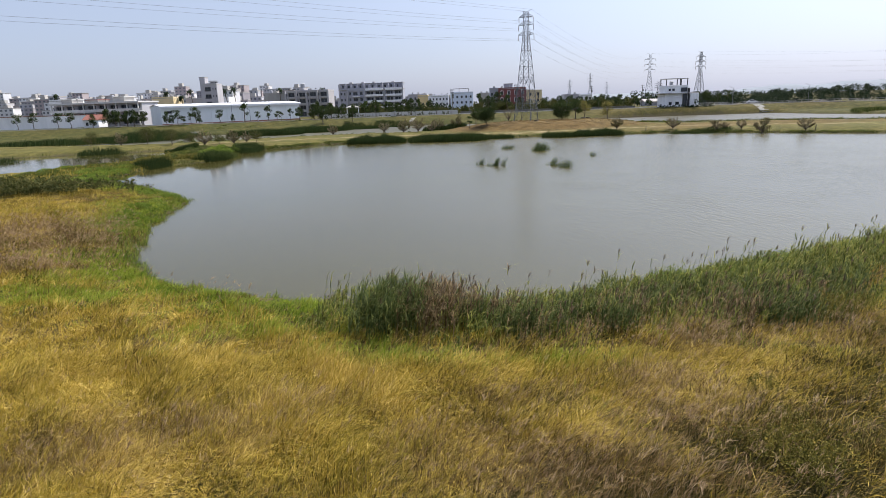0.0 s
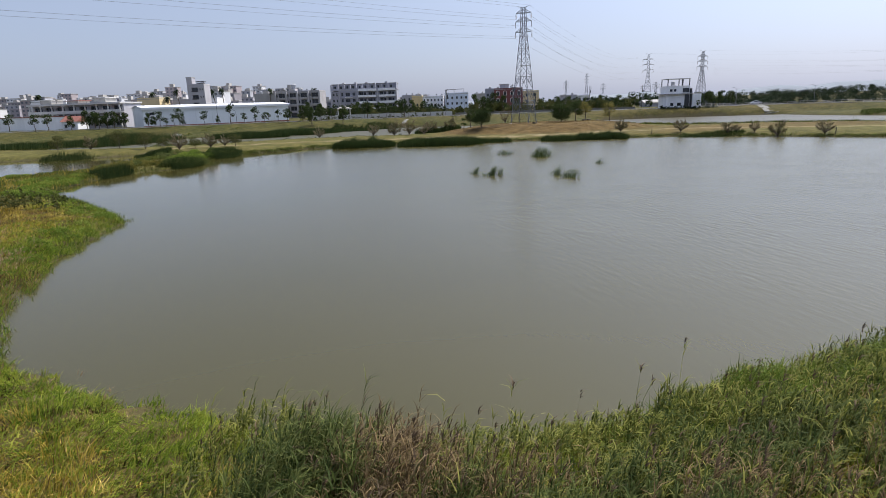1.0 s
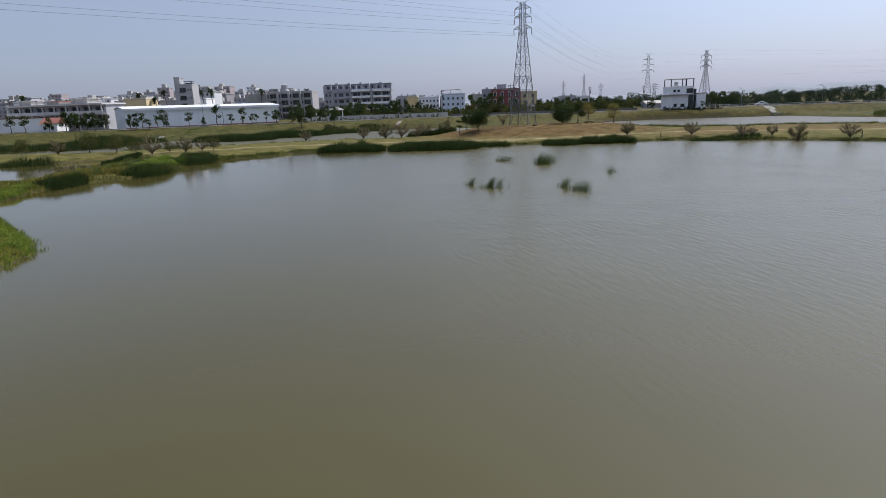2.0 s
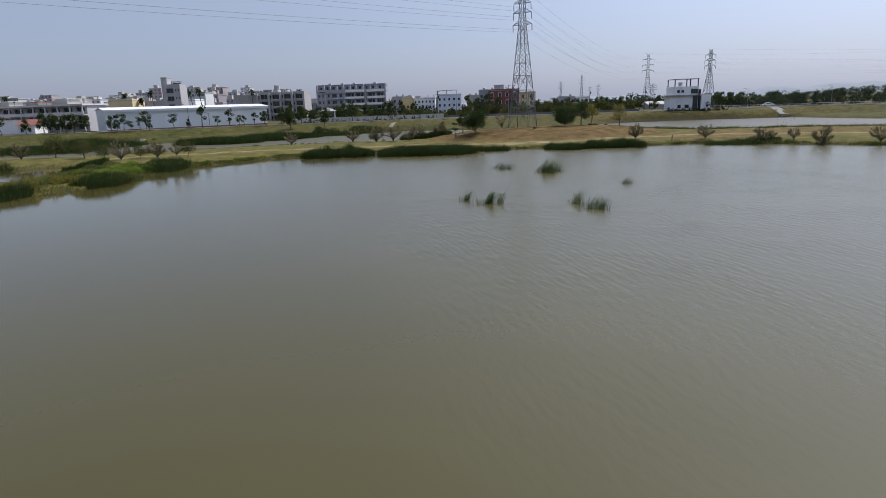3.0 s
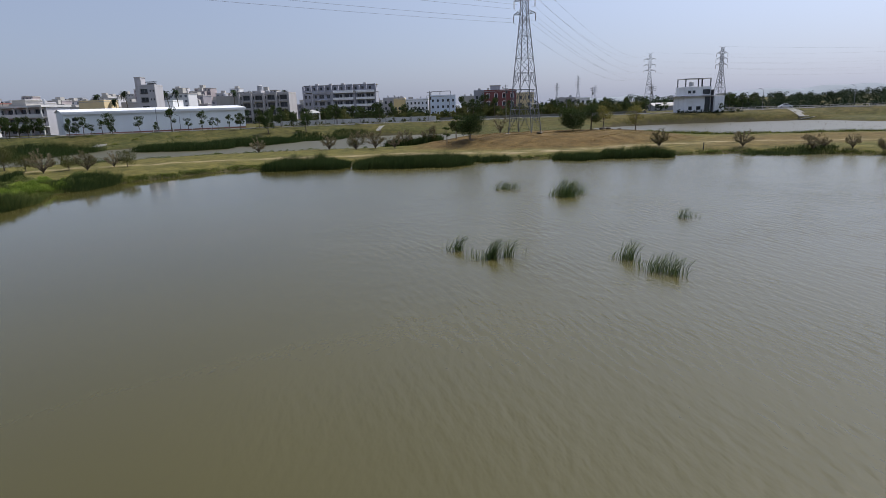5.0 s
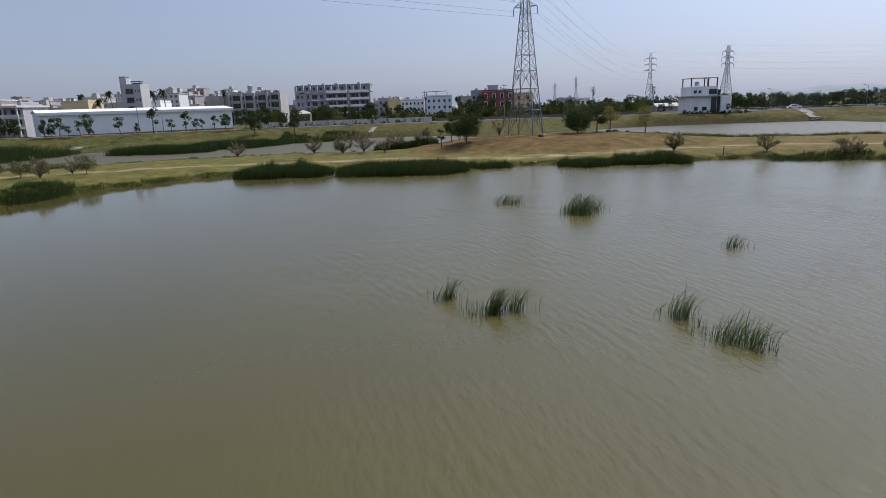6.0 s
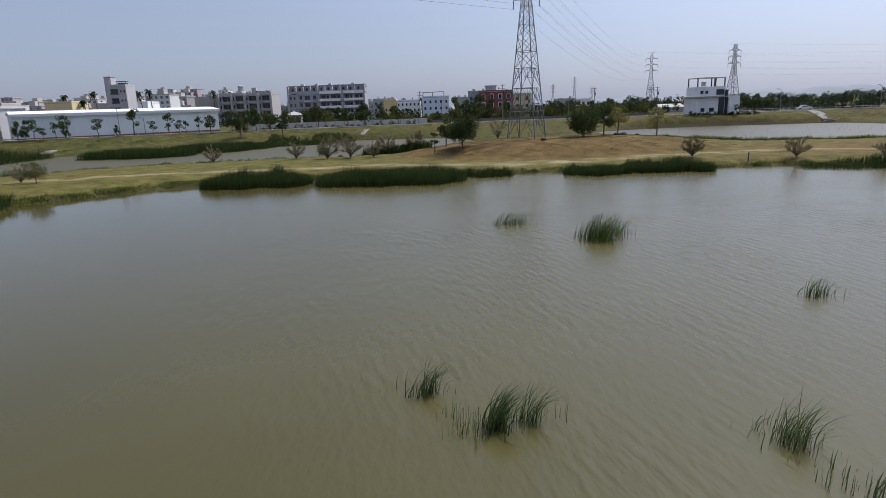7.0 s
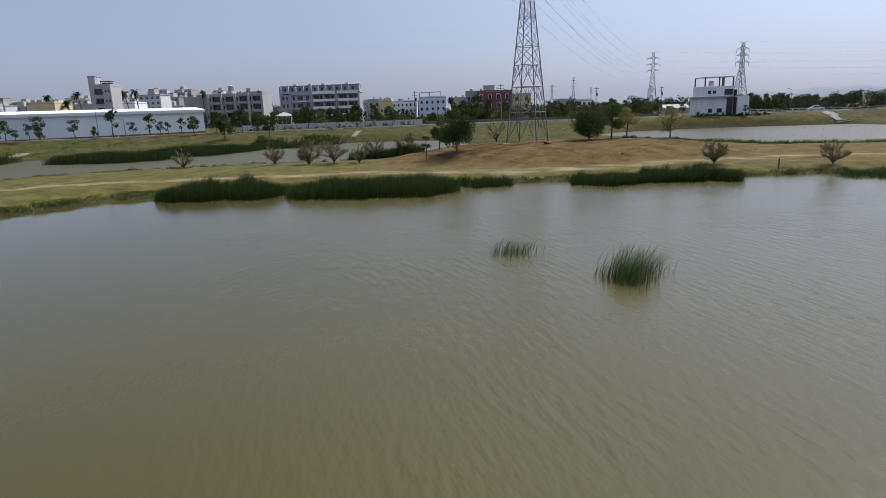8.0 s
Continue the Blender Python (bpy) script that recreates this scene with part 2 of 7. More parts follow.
M_TILEG = plain("grey_tile", (0.33, 0.335, 0.38), 0.6, 0, 0.12, 0.4, True)
M_TILEB = plain("beige_tile", (0.42, 0.40, 0.40), 0.65, 0, 0.14, 0.4, True)
M_CREAM = plain("cream_wall", (0.66, 0.53, 0.31), 0.8, 0, 0.12, 0.4, True)
M_YELLOW = plain("ochre_wall", (0.70, 0.55, 0.28), 0.8, 0, 0.12, 0.4, True)
M_RED = plain("red_brick_tile", (0.20, 0.062, 0.058), 0.75, 0, 0.18, 0.5, True)
M_BLUEW = plain("pale_blue_wall", (0.66, 0.73, 0.83), 0.8, 0, 0.12, 0.4, True)
M_SHEET = plain("pale_sheet_metal", (0.74, 0.78, 0.78), 0.55, 0.0, 0.08, 0.25, True)
M_ROOFW = plain("white_sheet_roof", (0.70, 0.71, 0.72), 0.5, 0.0, 0.08, 0.3)
M_DARK = plain("dark_metal", (0.05, 0.05, 0.055), 0.5, 0.3)
M_GLASS = glass_material()
M_FRAME = plain("window_frame", (0.22, 0.22, 0.23), 0.5, 0.3)
M_ASPHALT = plain("asphalt", (0.075, 0.073, 0.07), 0.95, 0, 0.25, 1.0)
M_RUST = plain("oxide_red", (0.26, 0.10, 0.07), 0.8)
M_TANK = plain("stainless_tank", (0.34, 0.35, 0.37), 0.7, 0.0)
M_CAR = plain("silver_paint", (0.55, 0.58, 0.62), 0.3, 0.4, 0.05)
M_TYRE = plain("tyre_rubber", (0.02, 0.02, 0.02), 0.9)
M_LUMP = plain("dark_lump", (0.05, 0.04, 0.03), 0.95)
M_FARW = plain("far_block_window", (0.12, 0.13, 0.15), 0.4)


# ---- building helpers ----
def part(name, bm, material, parent=None, label="", at=None, smooth=False):
    """Link a bmesh as one mesh object under a thing or a part."""
    me = bpy.data.meshes.new(name)
    bm.to_mesh(me)
    bm.free()
    if smooth:
        me.polygons.foreach_set("use_smooth", [True] * len(me.polygons))
    me.materials.append(material)
    ob = new(name, me)
    ob.parent = parent
    if at is not None:
        ob.matrix_basis = at
    if label:
        ob["label"] = label
    return ob


def shared(name, ob, parent, at):
    """Another piece on the same mesh."""
    o = new(name, ob.data)
    o.parent = parent
    o.matrix_basis = at
    return o


def empty(name, m, label, category, group="", kind=""):
    ob = new(name)
    ob.empty_display_size = 0.2
    ob.matrix_basis = m
    return tagged(ob, label, category, group, kind)


def box(bm, x0, x1, y0, y1, z0, z1):
    v = [bm.verts.new(p) for p in ((x0, y0, z0), (x1, y0, z0), (x1, y1, z0), (x0, y1, z0), (x0, y0, z1), (x1, y0, z1), (x1, y1, z1), (x0, y1, z1))]
    for f in ((0, 3, 2, 1), (4, 5, 6, 7), (0, 1, 5, 4), (1, 2, 6, 5), (2, 3, 7, 6), (3, 0, 4, 7)):
        bm.faces.new([v[i] for i in f])


def boxes(*specs):
    bm = bmesh.new()
    for s in specs:
        box(bm, *s)
    return bm


def bar(bm, a, b, r0, r1=None, sides=4):
    """A tapered bar from a to b."""
    a, b = Vector(a), Vector(b)
    r1 = r0 if r1 is None else r1
    d = (b - a)
    if d.length < 1e-6:
        return
    q = d.to_track_quat("Z", "Y")
    rings = []
    for p, r in ((a, r0), (b, r1)):
        rings.append([bm.verts.new(p + q @ Vector((r * math.cos(2 * math.pi * i / sides), r * math.sin(2 * math.pi * i / sides), 0))) for i in range(sides)])
    for i in range(sides):
        j = (i + 1) % sides
        bm.faces.new((rings[0][i], rings[0][j], rings[1][j], rings[1][i]))
    bm.faces.new(rings[0][::-1])
    bm.faces.new(rings[1])


def mesh_np(name, verts, faces3, faces4, material, tint=None):
    """A big mesh from arrays: triangles and quads."""
    me = bpy.data.meshes.new(name)
    nv = len(verts)
    f3 = np.zeros((0, 3), np.int32) if faces3 is None else np.asarray(faces3, np.int32)
    f4 = np.zeros((0, 4), np.int32) if faces4 is None else np.asarray(faces4, np.int32)
    loops = np.concatenate([f3.ravel(), f4.ravel()]).astype(np.int32)
    me.vertices.add(nv)
    me.vertices.foreach_set("co", np.asarray(verts, np.float32).ravel())
    me.loops.add(len(loops))
    me.loops.foreach_set("vertex_index", loops)
    me.polygons.add(len(f3) + len(f4))
    starts = np.concatenate([np.arange(len(f3)) * 3, len(f3) * 3 + np.arange(len(f4)) * 4]).astype(np.int32)
    me.polygons.foreach_set("loop_start", starts)
    me.update(calc_edges=True)
    if tint is not None:
        me.attributes.new("tint", "FLOAT", "POINT").data.foreach_set("value", np.asarray(tint, np.float32))
    me.materials.append(material)
    return me


def smooth_loop(points, rounds=2):
    """Chaikin's corner cutting of a closed outline."""
    p = np.array(points, float)
    for _ in range(rounds):
        q = np.roll(p, -1, 0)
        p = np.stack([0.75 * p + 0.25 * q, 0.25 * p + 0.75 * q], 1).reshape(-1, 2)
    return p


def outline_distance(x, y, loop):
    """Signed distance to a closed outline, negative inside."""
    best = np.full(x.shape, 1e9)
    inside = np.zeros(x.shape, bool)
    for (ax, ay), (bx, by) in zip(loop, np.roll(loop, -1, 0)):
        dx, dy = bx - ax, by - ay
        t = np.clip(((x - ax) * dx + (y - ay) * dy) / (dx * dx + dy * dy + 1e-12), 0, 1)
        best = np.minimum(best, np.hypot(x - ax - t * dx, y - ay - t * dy))
        if dy != 0:
            inside ^= ((ay > y) != (by > y)) & (x < dx * (y - ay) / dy + ax)
    return np.where(inside, -best, best)


def line_distance(x, y, pts):
    best = np.full(np.shape(x), 1e9)
    for (ax, ay), (bx, by) in zip(pts[:-1], pts[1:]):
        dx, dy = bx - ax, by - ay
        t = np.clip(((x - ax) * dx + (y - ay) * dy) / (dx * dx + dy * dy), 0, 1)
        best = np.minimum(best, np.hypot(x - ax - t * dx, y - ay - t * dy))
    return best


def sstep(a, b, x):
    t = np.clip((x - a) / (b - a), 0, 1)
    return t * t * (3 - 2 * t)


def wave(x, y, s, seed=0.0):
    """A cheap smooth noise in about -1..1."""
    return (np.sin(x * s + 1.3 + seed) * np.cos(y * s * 1.17 - 0.7 + seed * 2) + 0.6 * np.sin(x * s * 2.3 + y * s * 1.9 + seed * 3)
            + 0.4 * np.cos(x * s * 4.1 - y * s * 3.7 + seed)) / 1.6


# ---- the ground with its ponds ----
POND_MAIN = smooth_loop([(-24.3, 51.5), (-23.8, 48.4), (-22.9, 44.0), (-21.5, 39.5), (-18.9, 33.3), (-15.5, 28.2), (-12.5, 25.7), (-8.5, 24.0), (-5.0, 22.7), (-1.0, 21.6), (3.0, 21.7), (6.5, 23.5), (9.5, 25.2), (14, 27.2), (20, 30.5), (40, 42), (62, 60), (85, 82), (86, 100), (66, 114), (52, 125), (42, 131.5), (36, 132.2), (29.7, 131.5), (22, 132), (14, 132.2), (8, 132.2), (1.7, 131.5), (-8.5, 131.5), (-18.6, 131.5), (-27, 129.4), (-32.7, 128.4), (-36, 123), (-41, 117), (-44.2, 108), (-40.0, 98.4), (-40.8, 92.6), (-44.6, 89.2), (-45.6, 84), (-45.4, 77), (-43.2, 68.5), (-33.6, 60.6)])
POND_CHANNEL = smooth_loop([(-57, 87), (-55.5, 95), (-53.5, 101), (-56.5, 112), (-61, 121), (-66, 124.5), (-73, 119), (-86, 117.5), (-102, 108), (-120, 98), (-140, 80), (-125, 66), (-95, 72), (-74, 77), (-63, 80)])
POND_BACK = smooth_loop([(-62, 144.5), (-54.8, 152), (-48, 156), (-40, 158.5), (-29, 160.5), (-21.7, 161.5), (-13, 163), (-6.6, 168), (0, 187), (4.5, 199), (4.5, 212), (-1, 226), (-24, 230), (-36, 226), (-51, 215), (-70, 205), (-95, 193), (-112, 184), (-140, 180), (-165, 178), (-170, 162), (-140, 158), (-107, 145), (-85, 141), (-71, 141)])
POND_RIGHT = smooth_loop([(45, 197), (48.3, 176), (54, 168), (62, 165.5), (72, 165.5), (80, 163), (92, 154), (112, 141), (140, 128), (165, 150), (128, 192), (116, 212), (113, 230), (112, 243), (96, 243), (82, 246), (65, 244), (46, 239), (37, 226), (38, 208)])
PONDS = [POND_MAIN, POND_CHANNEL, POND_BACK, POND_RIGHT]
TRACK = [(-75, 112), (-58, 128.5), (-50, 132), (-42, 134.5), (-34, 136.5), (-26, 137.2), (-18, 138), (-11, 138.8), (-1.6, 137.8), (7.8, 136.3), (14, 136.6), (23, 138.5), (33, 141.5), (44, 143), (60, 139), (80, 128)]
CREST = [(-400, 205), (-180, 205), (-120, 213), (-75, 229), (-30, 241), (0, 246), (40, 250), (70, 250), (95, 254), (120, 256), (140, 235), (170, 205), (400, 150)]


def crest_y(x):
    c = np.array(CREST)
    return np.interp(x, c[:, 0], c[:, 1])


def shore(x, y):
    d = np.full(np.shape(x), 1e9)
    for loop in PONDS:
        d = np.minimum(d, outline_distance(x, y, loop))
    return d


def land(x, y):
    """Height of the ground, and the distance to the nearest shore."""
    x, y = np.asarray(x, float), np.asarray(y, float)
    d = shore(x, y) + 0.35 * wave(x, y, 0.9) + 0.25 * wave(x, y, 2.1, 2.0)
    near = 1 - sstep(30, 70, y)
    top = 0.95 + 0.25 * near - 0.45 * sstep(-28, -40, x) * (1 - sstep(100, 120, y))
    z = np.where(d < 0, np.maximum(-1.6, 0.5 * d), top * (1 - np.exp(-np.maximum(d, 0) / (2.2 + 1.5 * near))))
    rise = sstep(-19, 0, y - crest_y(x)) * np.clip((d + 1.0) / 3.0, 0, 1)
    z = z + 2.45 * rise
    m = ((x - 18) / 27.0) ** 2 + ((y - 157) / 17.0) ** 2
    z = z + 1.75 * np.clip(1 - sstep(0.08, 1.1, m), 0, 1) * np.clip((d + 0.5) / 3.0, 0, 1)
    z = z + np.where(d > 1, 0.10 * wave(x, y, 0.33) + 0.05 * wave(x, y, 1.1, 1.0), 0.0)
    return z, d


def lines(*spans):
    out = []
    for a, b, n in spans:
        out.extend(np.linspace(a, b, n, endpoint=False))
    return out


gx = np.array(lines((-3600, -600, 12), (-600, -180, 22), (-180, -60, 70), (-60, 60, 120), (60, 150, 60), (150, 600, 24), (600, 3600, 12)) + [3600])
gy = np.array(lines((-700, -40, 12), (-40, -8, 16), (-8, 62, 70), (62, 260, 160), (260, 700, 30), (700, 4400, 14)) + [4400])
GX, GY = np.meshgrid(gx, gy)
GZ, GD = land(GX, GY)
nx, ny = len(gx), len(gy)
idx = np.arange(nx * ny).reshape(ny, nx)
quads = np.stack([idx[:-1, :-1], idx[:-1, 1:], idx[1:, 1:], idx[1:, :-1]], -1).reshape(-1, 4)
ground_me = mesh_np("ground", np.stack([GX, GY, GZ], -1).reshape(-1, 3), None, quads, M_GROUND)
ground_me.polygons.foreach_set("use_smooth", [True] * len(ground_me.polygons))
mound = np.clip(1 - sstep(0.35, 1.0, ((GX - 16) / 28.0) ** 2 + ((GY - 154) / 17.0) ** 2), 0, 1)
strip_dry = (0.08 + 0.5 * sstep(20, 50, GX)) * sstep(131, 136, GY) * (1 - sstep(150, 165, GY))
near_dry = 0.45 * (1 - sstep(50, 70, GY))
behind = 0.15 * sstep(225, 245, GY)
for key, val in (("dry", np.clip(mound * 1.0 + strip_dry + near_dry + behind + 0.15, 0, 1)),
                 ("worn", np.clip(1 - sstep(0.5, 1.9, line_distance(GX, GY, TRACK)), 0, 1)),
                 ("sward", 0.9 * sstep(166, 184, GY)),
                 ("thatch", (1 - sstep(38, 60, GY)) * sstep(1.5, 4.0, GD) * 0.8),
                 ("wet", np.clip(1 - sstep(0.1, 0.7, GD), 0, 1))):
    ground_me.attributes.new(key, "FLOAT", "POINT").data.foreach_set("value", val.astype(np.float32).ravel())
ground = tagged(new("ground", ground_me), "rolling grassy ground with dry mound and worn track", "ground", kind="structure")

for loop, what in zip(PONDS, ("wide olive-grey pond with wind ripples", "narrow side pond behind the grassy spit", "long back pond below the embankment", "pale pond dotted with dead stalks")):
    lo, hi = loop.min(0) - 6, loop.max(0) + 6
    step = 3.0
    wx, wy = np.arange(lo[0], hi[0] + step, step), np.arange(lo[1], hi[1] + step, step)
    WX, WY = np.meshgrid(wx, wy)
    keep = outline_distance(WX, WY, loop) < 4.5
    k4 = keep[:-1, :-1] & keep[:-1, 1:] & keep[1:, 1:] & keep[1:, :-1]
    wi = np.arange(len(wx) * len(wy)).reshape(len(wy), len(wx))
    wq = np.stack([wi[:-1, :-1], wi[:-1, 1:], wi[1:, 1:], wi[1:, :-1]], -1)[k4]
    used, inv = np.unique(wq.ravel(), return_inverse=True)
    wv = np.stack([WX.ravel(), WY.ravel(), np.zeros(WX.size)], -1)[used]
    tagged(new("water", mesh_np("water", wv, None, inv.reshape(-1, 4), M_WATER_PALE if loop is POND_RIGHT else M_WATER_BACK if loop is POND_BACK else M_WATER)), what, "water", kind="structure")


def gz(x, y):
    return float(land(np.array([x]), np.array([y]))[0][0])


# ---- vegetation helpers ----
rng = np.random.default_rng(7)


def blades(pos, height, width, lean, bend_dir, facing=None, droop=0.35, tint=None, segs=2, curl=1.7):
    """Tapered bent blades. pos (n,3), the rest per blade; bend_dir radians. Returns verts, tris, quads, tint."""
    n = len(pos)
    if facing is None:
        facing = rng.uniform(0, np.pi, n)
    if tint is None:
        tint = rng.uniform(0, 1, n)
    side = np.stack([np.cos(facing), np.sin(facing), np.zeros(n)], -1)
    bend = np.stack([np.cos(bend_dir), np.sin(bend_dir), np.zeros(n)], -1)
    up = np.array([0, 0, 1.0])
    rows = []
    for s in range(segs):
        f = s / segs
        c = pos + up * (height * (f - droop * lean * f * f))[:, None] + bend * (height * lean * f ** curl)[:, None]
        w = (width * (1 - 0.55 * f) * 0.5)[:, None]
        rows += [c - side * w, c + side * w]
    tip = pos + up * (height * (1 - droop * lean))[:, None] + bend * (height * lean)[:, None]
    rows.append(tip)
    v = np.stack(rows, 1)
    k = v.shape[1]
    base = (np.arange(n) * k)[:, None]
    quads = np.concatenate([base + np.array([2 * s, 2 * s + 1, 2 * s + 3, 2 * s + 2]) for s in range(segs - 1)], 0) if segs > 1 else None
    tris = base + np.array([2 * segs - 2, 2 * segs - 1, 2 * segs])
    return v.reshape(-1, 3), tris, quads, np.repeat(tint, k)


def join(sets):
    vs, ts, qs, tt, off = [], [], [], [], 0
    for v, t, q, ti in sets:
        vs.append(v)
        ts.append(t + off)
        if q is not None:
            qs.append(q + off)
        tt.append(ti)
        off += len(v)
    return np.concatenate(vs), np.concatenate(ts), (np.concatenate(qs) if qs else None), np.concatenate(tt)


def leaves(centres, size, tint=None, flat=0.0):
    """Small pointed leaves (two triangles) of random turn round given centres."""
    n = len(centres)
    a = rng.normal(size=(n, 3))
    a[:, 2] *= 1 - flat
    a /= np.linalg.norm(a, axis=1)[:, None]
    b = np.cross(a, rng.normal(size=(n, 3)))
    b /= np.linalg.norm(b, axis=1)[:, None] + 1e-9
    s = (np.broadcast_to(size, (n,)) * rng.uniform(0.7, 1.3, n))[:, None]
    v = np.stack([centres - a * s, centres + b * s * 0.45, centres + a * s, centres - b * s * 0.45], 1).reshape(-1, 3)
    q = (np.arange(n) * 4)[:, None] + np.array([0, 1, 2, 3])
    ti = rng.uniform(0, 1, n) if tint is None else tint
    return v, None, q, np.repeat(ti, 4)


def make_tree(name, m, label, category, group, height, crown_r, trunk_h, n_leaf, leaf_size, mat, clumps=9, squash=0.8, seed=0, gaps=0.35, twiggy=0):
    """A trunk with limbs and a crown of leaf clumps."""
    random.seed(seed)
    ob = empty(name, m, label, category, group)
    bm = bmesh.new()
    r0 = 0.022 * height + 0.03
    top = height * 0.72
    pts = [Vector((0, 0, -0.15))]
    for s in range(4):
        pts.append(Vector((random.uniform(-0.08, 0.08) * height * 0.3, random.uniform(-0.08, 0.08) * height * 0.3, top * (s + 1) / 4)))
        bar(bm, pts[-2], pts[-1], r0 * (1 - 0.2 * s), r0 * (0.8 - 0.2 * s), 6)
    centres = []
    for i in range(clumps):
        a = 2 * math.pi * i / clumps + random.uniform(-0.5, 0.5)
        rr = crown_r * random.uniform(0.35, 0.85)
        zc = trunk_h + (height - trunk_h) * random.uniform(0.18, 0.85)
        lim = 1 - 0.5 * abs((zc - trunk_h) / (height - trunk_h) - 0.4)
        c = Vector((math.cos(a) * rr * lim, math.sin(a) * rr * lim, zc))
        start = Vector((0, 0, min(zc * 0.75, top * 0.95)))
        bar(bm, start, start.lerp(c, 0.55) + Vector((0, 0, -0.05)), r0 * 0.4, r0 * 0.25, 4)
        bar(bm, start.lerp(c, 0.55) + Vector((0, 0, -0.05)), c, r0 * 0.25, r0 * 0.08, 4)
        centres.append(c)
    part("trunk", bm, M_BARK, ob)
    centres.append(Vector((0, 0, height * 0.86)))
    g = np.random.default_rng(seed + 11)
    per = n_leaf // len(centres)
    cs = []
    for c in centres:
        rad = crown_r * g.uniform(0.32, 0.52)
        d = g.normal(size=(per, 3))
        d /= np.linalg.norm(d, axis=1)[:, None]
        d *= (rad * g.uniform(gaps, 1.0, per) ** 0.7)[:, None]
        d[:, 2] *= squash
        cs.append(np.array(c) + d)
    v, t, q, ti = leaves(np.concatenate(cs), leaf_size)
    crown = new("crown", mesh_np("crown", v, None, q, mat, ti))
    crown.parent = ob
    return ob


def make_shrub(name, m, label, group, height, radius, stems, mat, seed, leafy_n=500):
    """A many-stemmed bare shrub with fine twigs and a few dry leaves."""
    random.seed(seed)
    g = np.random.default_rng(seed)
    ob = empty(name, m, label, "shrub", group)
    bm = bmesh.new()
    bar(bm, (0, 0, -0.1), (0.03, 0, height * 0.22), 0.07, 0.05, 6)
    ends = []
    for i in range(stems):
        a = 2 * math.pi * i / stems + random.uniform(-0.4, 0.4)
        for fork in range(3):
            lat = random.uniform(-0.8, 1.0)
            b = a + random.uniform(-0.7, 0.7)
            flat = math.sqrt(max(0.0, 1 - lat * lat))
            tip = Vector((radius * flat * math.cos(b), radius * flat * math.sin(b), height * (0.60 + 0.38 * lat))) * random.uniform(0.72, 1.0)
            root = Vector((0.04 * math.cos(a), 0.04 * math.sin(a), height * random.uniform(0.03, 0.18)))
            elbow = root.lerp(tip, 0.5) + Vector((random.uniform(-0.1, 0.1), random.uniform(-0.1, 0.1), 0.06 * height))
            bar(bm, root, elbow, 0.028, 0.018, 4)
            bar(bm, elbow, tip, 0.018, 0.007, 3)
            ends += [elbow.lerp(tip, 0.45), elbow.lerp(tip, 0.75), elbow.lerp(tip, 0.9), tip]
    part("stem", bm, M_BARK, ob)
    n = 24 * len(ends)
    e = np.array([tuple(p) for p in ends])[g.integers(0, len(ends), n)]
    az = np.arctan2(e[:, 1], e[:, 0]) + g.normal(0, 1.3, n)
    tw = blades(e + g.normal(0, 0.05, (n, 3)), g.uniform(0.06, 0.15, n) * height, np.full(n, 0.013), g.uniform(0.2, 1.3, n), az, None, 0.3, g.uniform(0, 1, n))
    me = mesh_np("brushwood", tw[0], tw[1], tw[2], mat, tw[3])
    o = new("brushwood", me)
    o["kind"] = "stuff"
    o.parent = ob
    if leafy_n:
        c = np.array([tuple(p) for p in ends])[g.integers(0, len(ends), leafy_n)] + g.normal(0, 0.13 * radius, (leafy_n, 3))
        v, t, q, ti = leaves(c, 0.055)
        o = new("foliage", mesh_np("foliage", v, None, q, M_LEAF_OLIVE, ti))
        o["kind"] = "stuff"
        o.parent = ob
    return ob


def stand(x, y, s=1.0, turn=None, dz=0.0, sz=None):
    """A pose on the ground."""
    t = random.uniform(0, 360) if turn is None else turn
    return pose(x, y, gz(x, y) + dz, 0, 0, t) @ Matrix.Diagonal((s, s, sz or s, 1))


# ---- buildings ----
def facade(bm, w, h, holes, deep=0.25, x0=0.0, z0=0.0, y=0.0):
    """The front of a wall at y, facing -y, with real openings (x, z, width, height) and their reveals."""
    xs = sorted({x0, x0 + w, *(v for a, _, b, _ in holes for v in (a, a + b))})
    zs = sorted({z0, z0 + h, *(v for _, a, _, b in holes for v in (a, a + b))})
    inside = lambda x, z: any(a < x < a + c and b < z < b + d for a, b, c, d in holes)
    q = lambda *p: bm.faces.new([bm.verts.new(v) for v in p])
    for xa, xb in zip(xs[:-1], xs[1:]):
        for za, zb in zip(zs[:-1], zs[1:]):
            if not inside((xa + xb) / 2, (za + zb) / 2):
                q((xa, y, za), (xb, y, za), (xb, y, zb), (xa, y, zb))
    for a, b, c, d in holes:
        q((a, y, b), (a, y + deep, b), (a + c, y + deep, b), (a + c, y, b))
        q((a, y, b + d), (a + c, y, b + d), (a + c, y + deep, b + d), (a, y + deep, b + d))
        q((a, y, b), (a, y, b + d), (a, y + deep, b + d), (a, y + deep, b))
        q((a + c, y, b), (a + c, y + deep, b), (a + c, y + deep, b + d), (a + c, y, b + d))


def shell(bm, w, d, h, holes, deep=0.25):
    """Four walls; the front carries openings."""
    facade(bm, w, h, holes, deep)
    q = lambda *p: bm.faces.new([bm.verts.new(v) for v in p])
    q((w, 0, 0), (w, d, 0), (w, d, h), (w, 0, h))
    q((0, d, 0), (0, 0, 0), (0, 0, h), (0, d, h))
    q((w, d, 0), (0, d, 0), (0, d, h), (w, d, h))


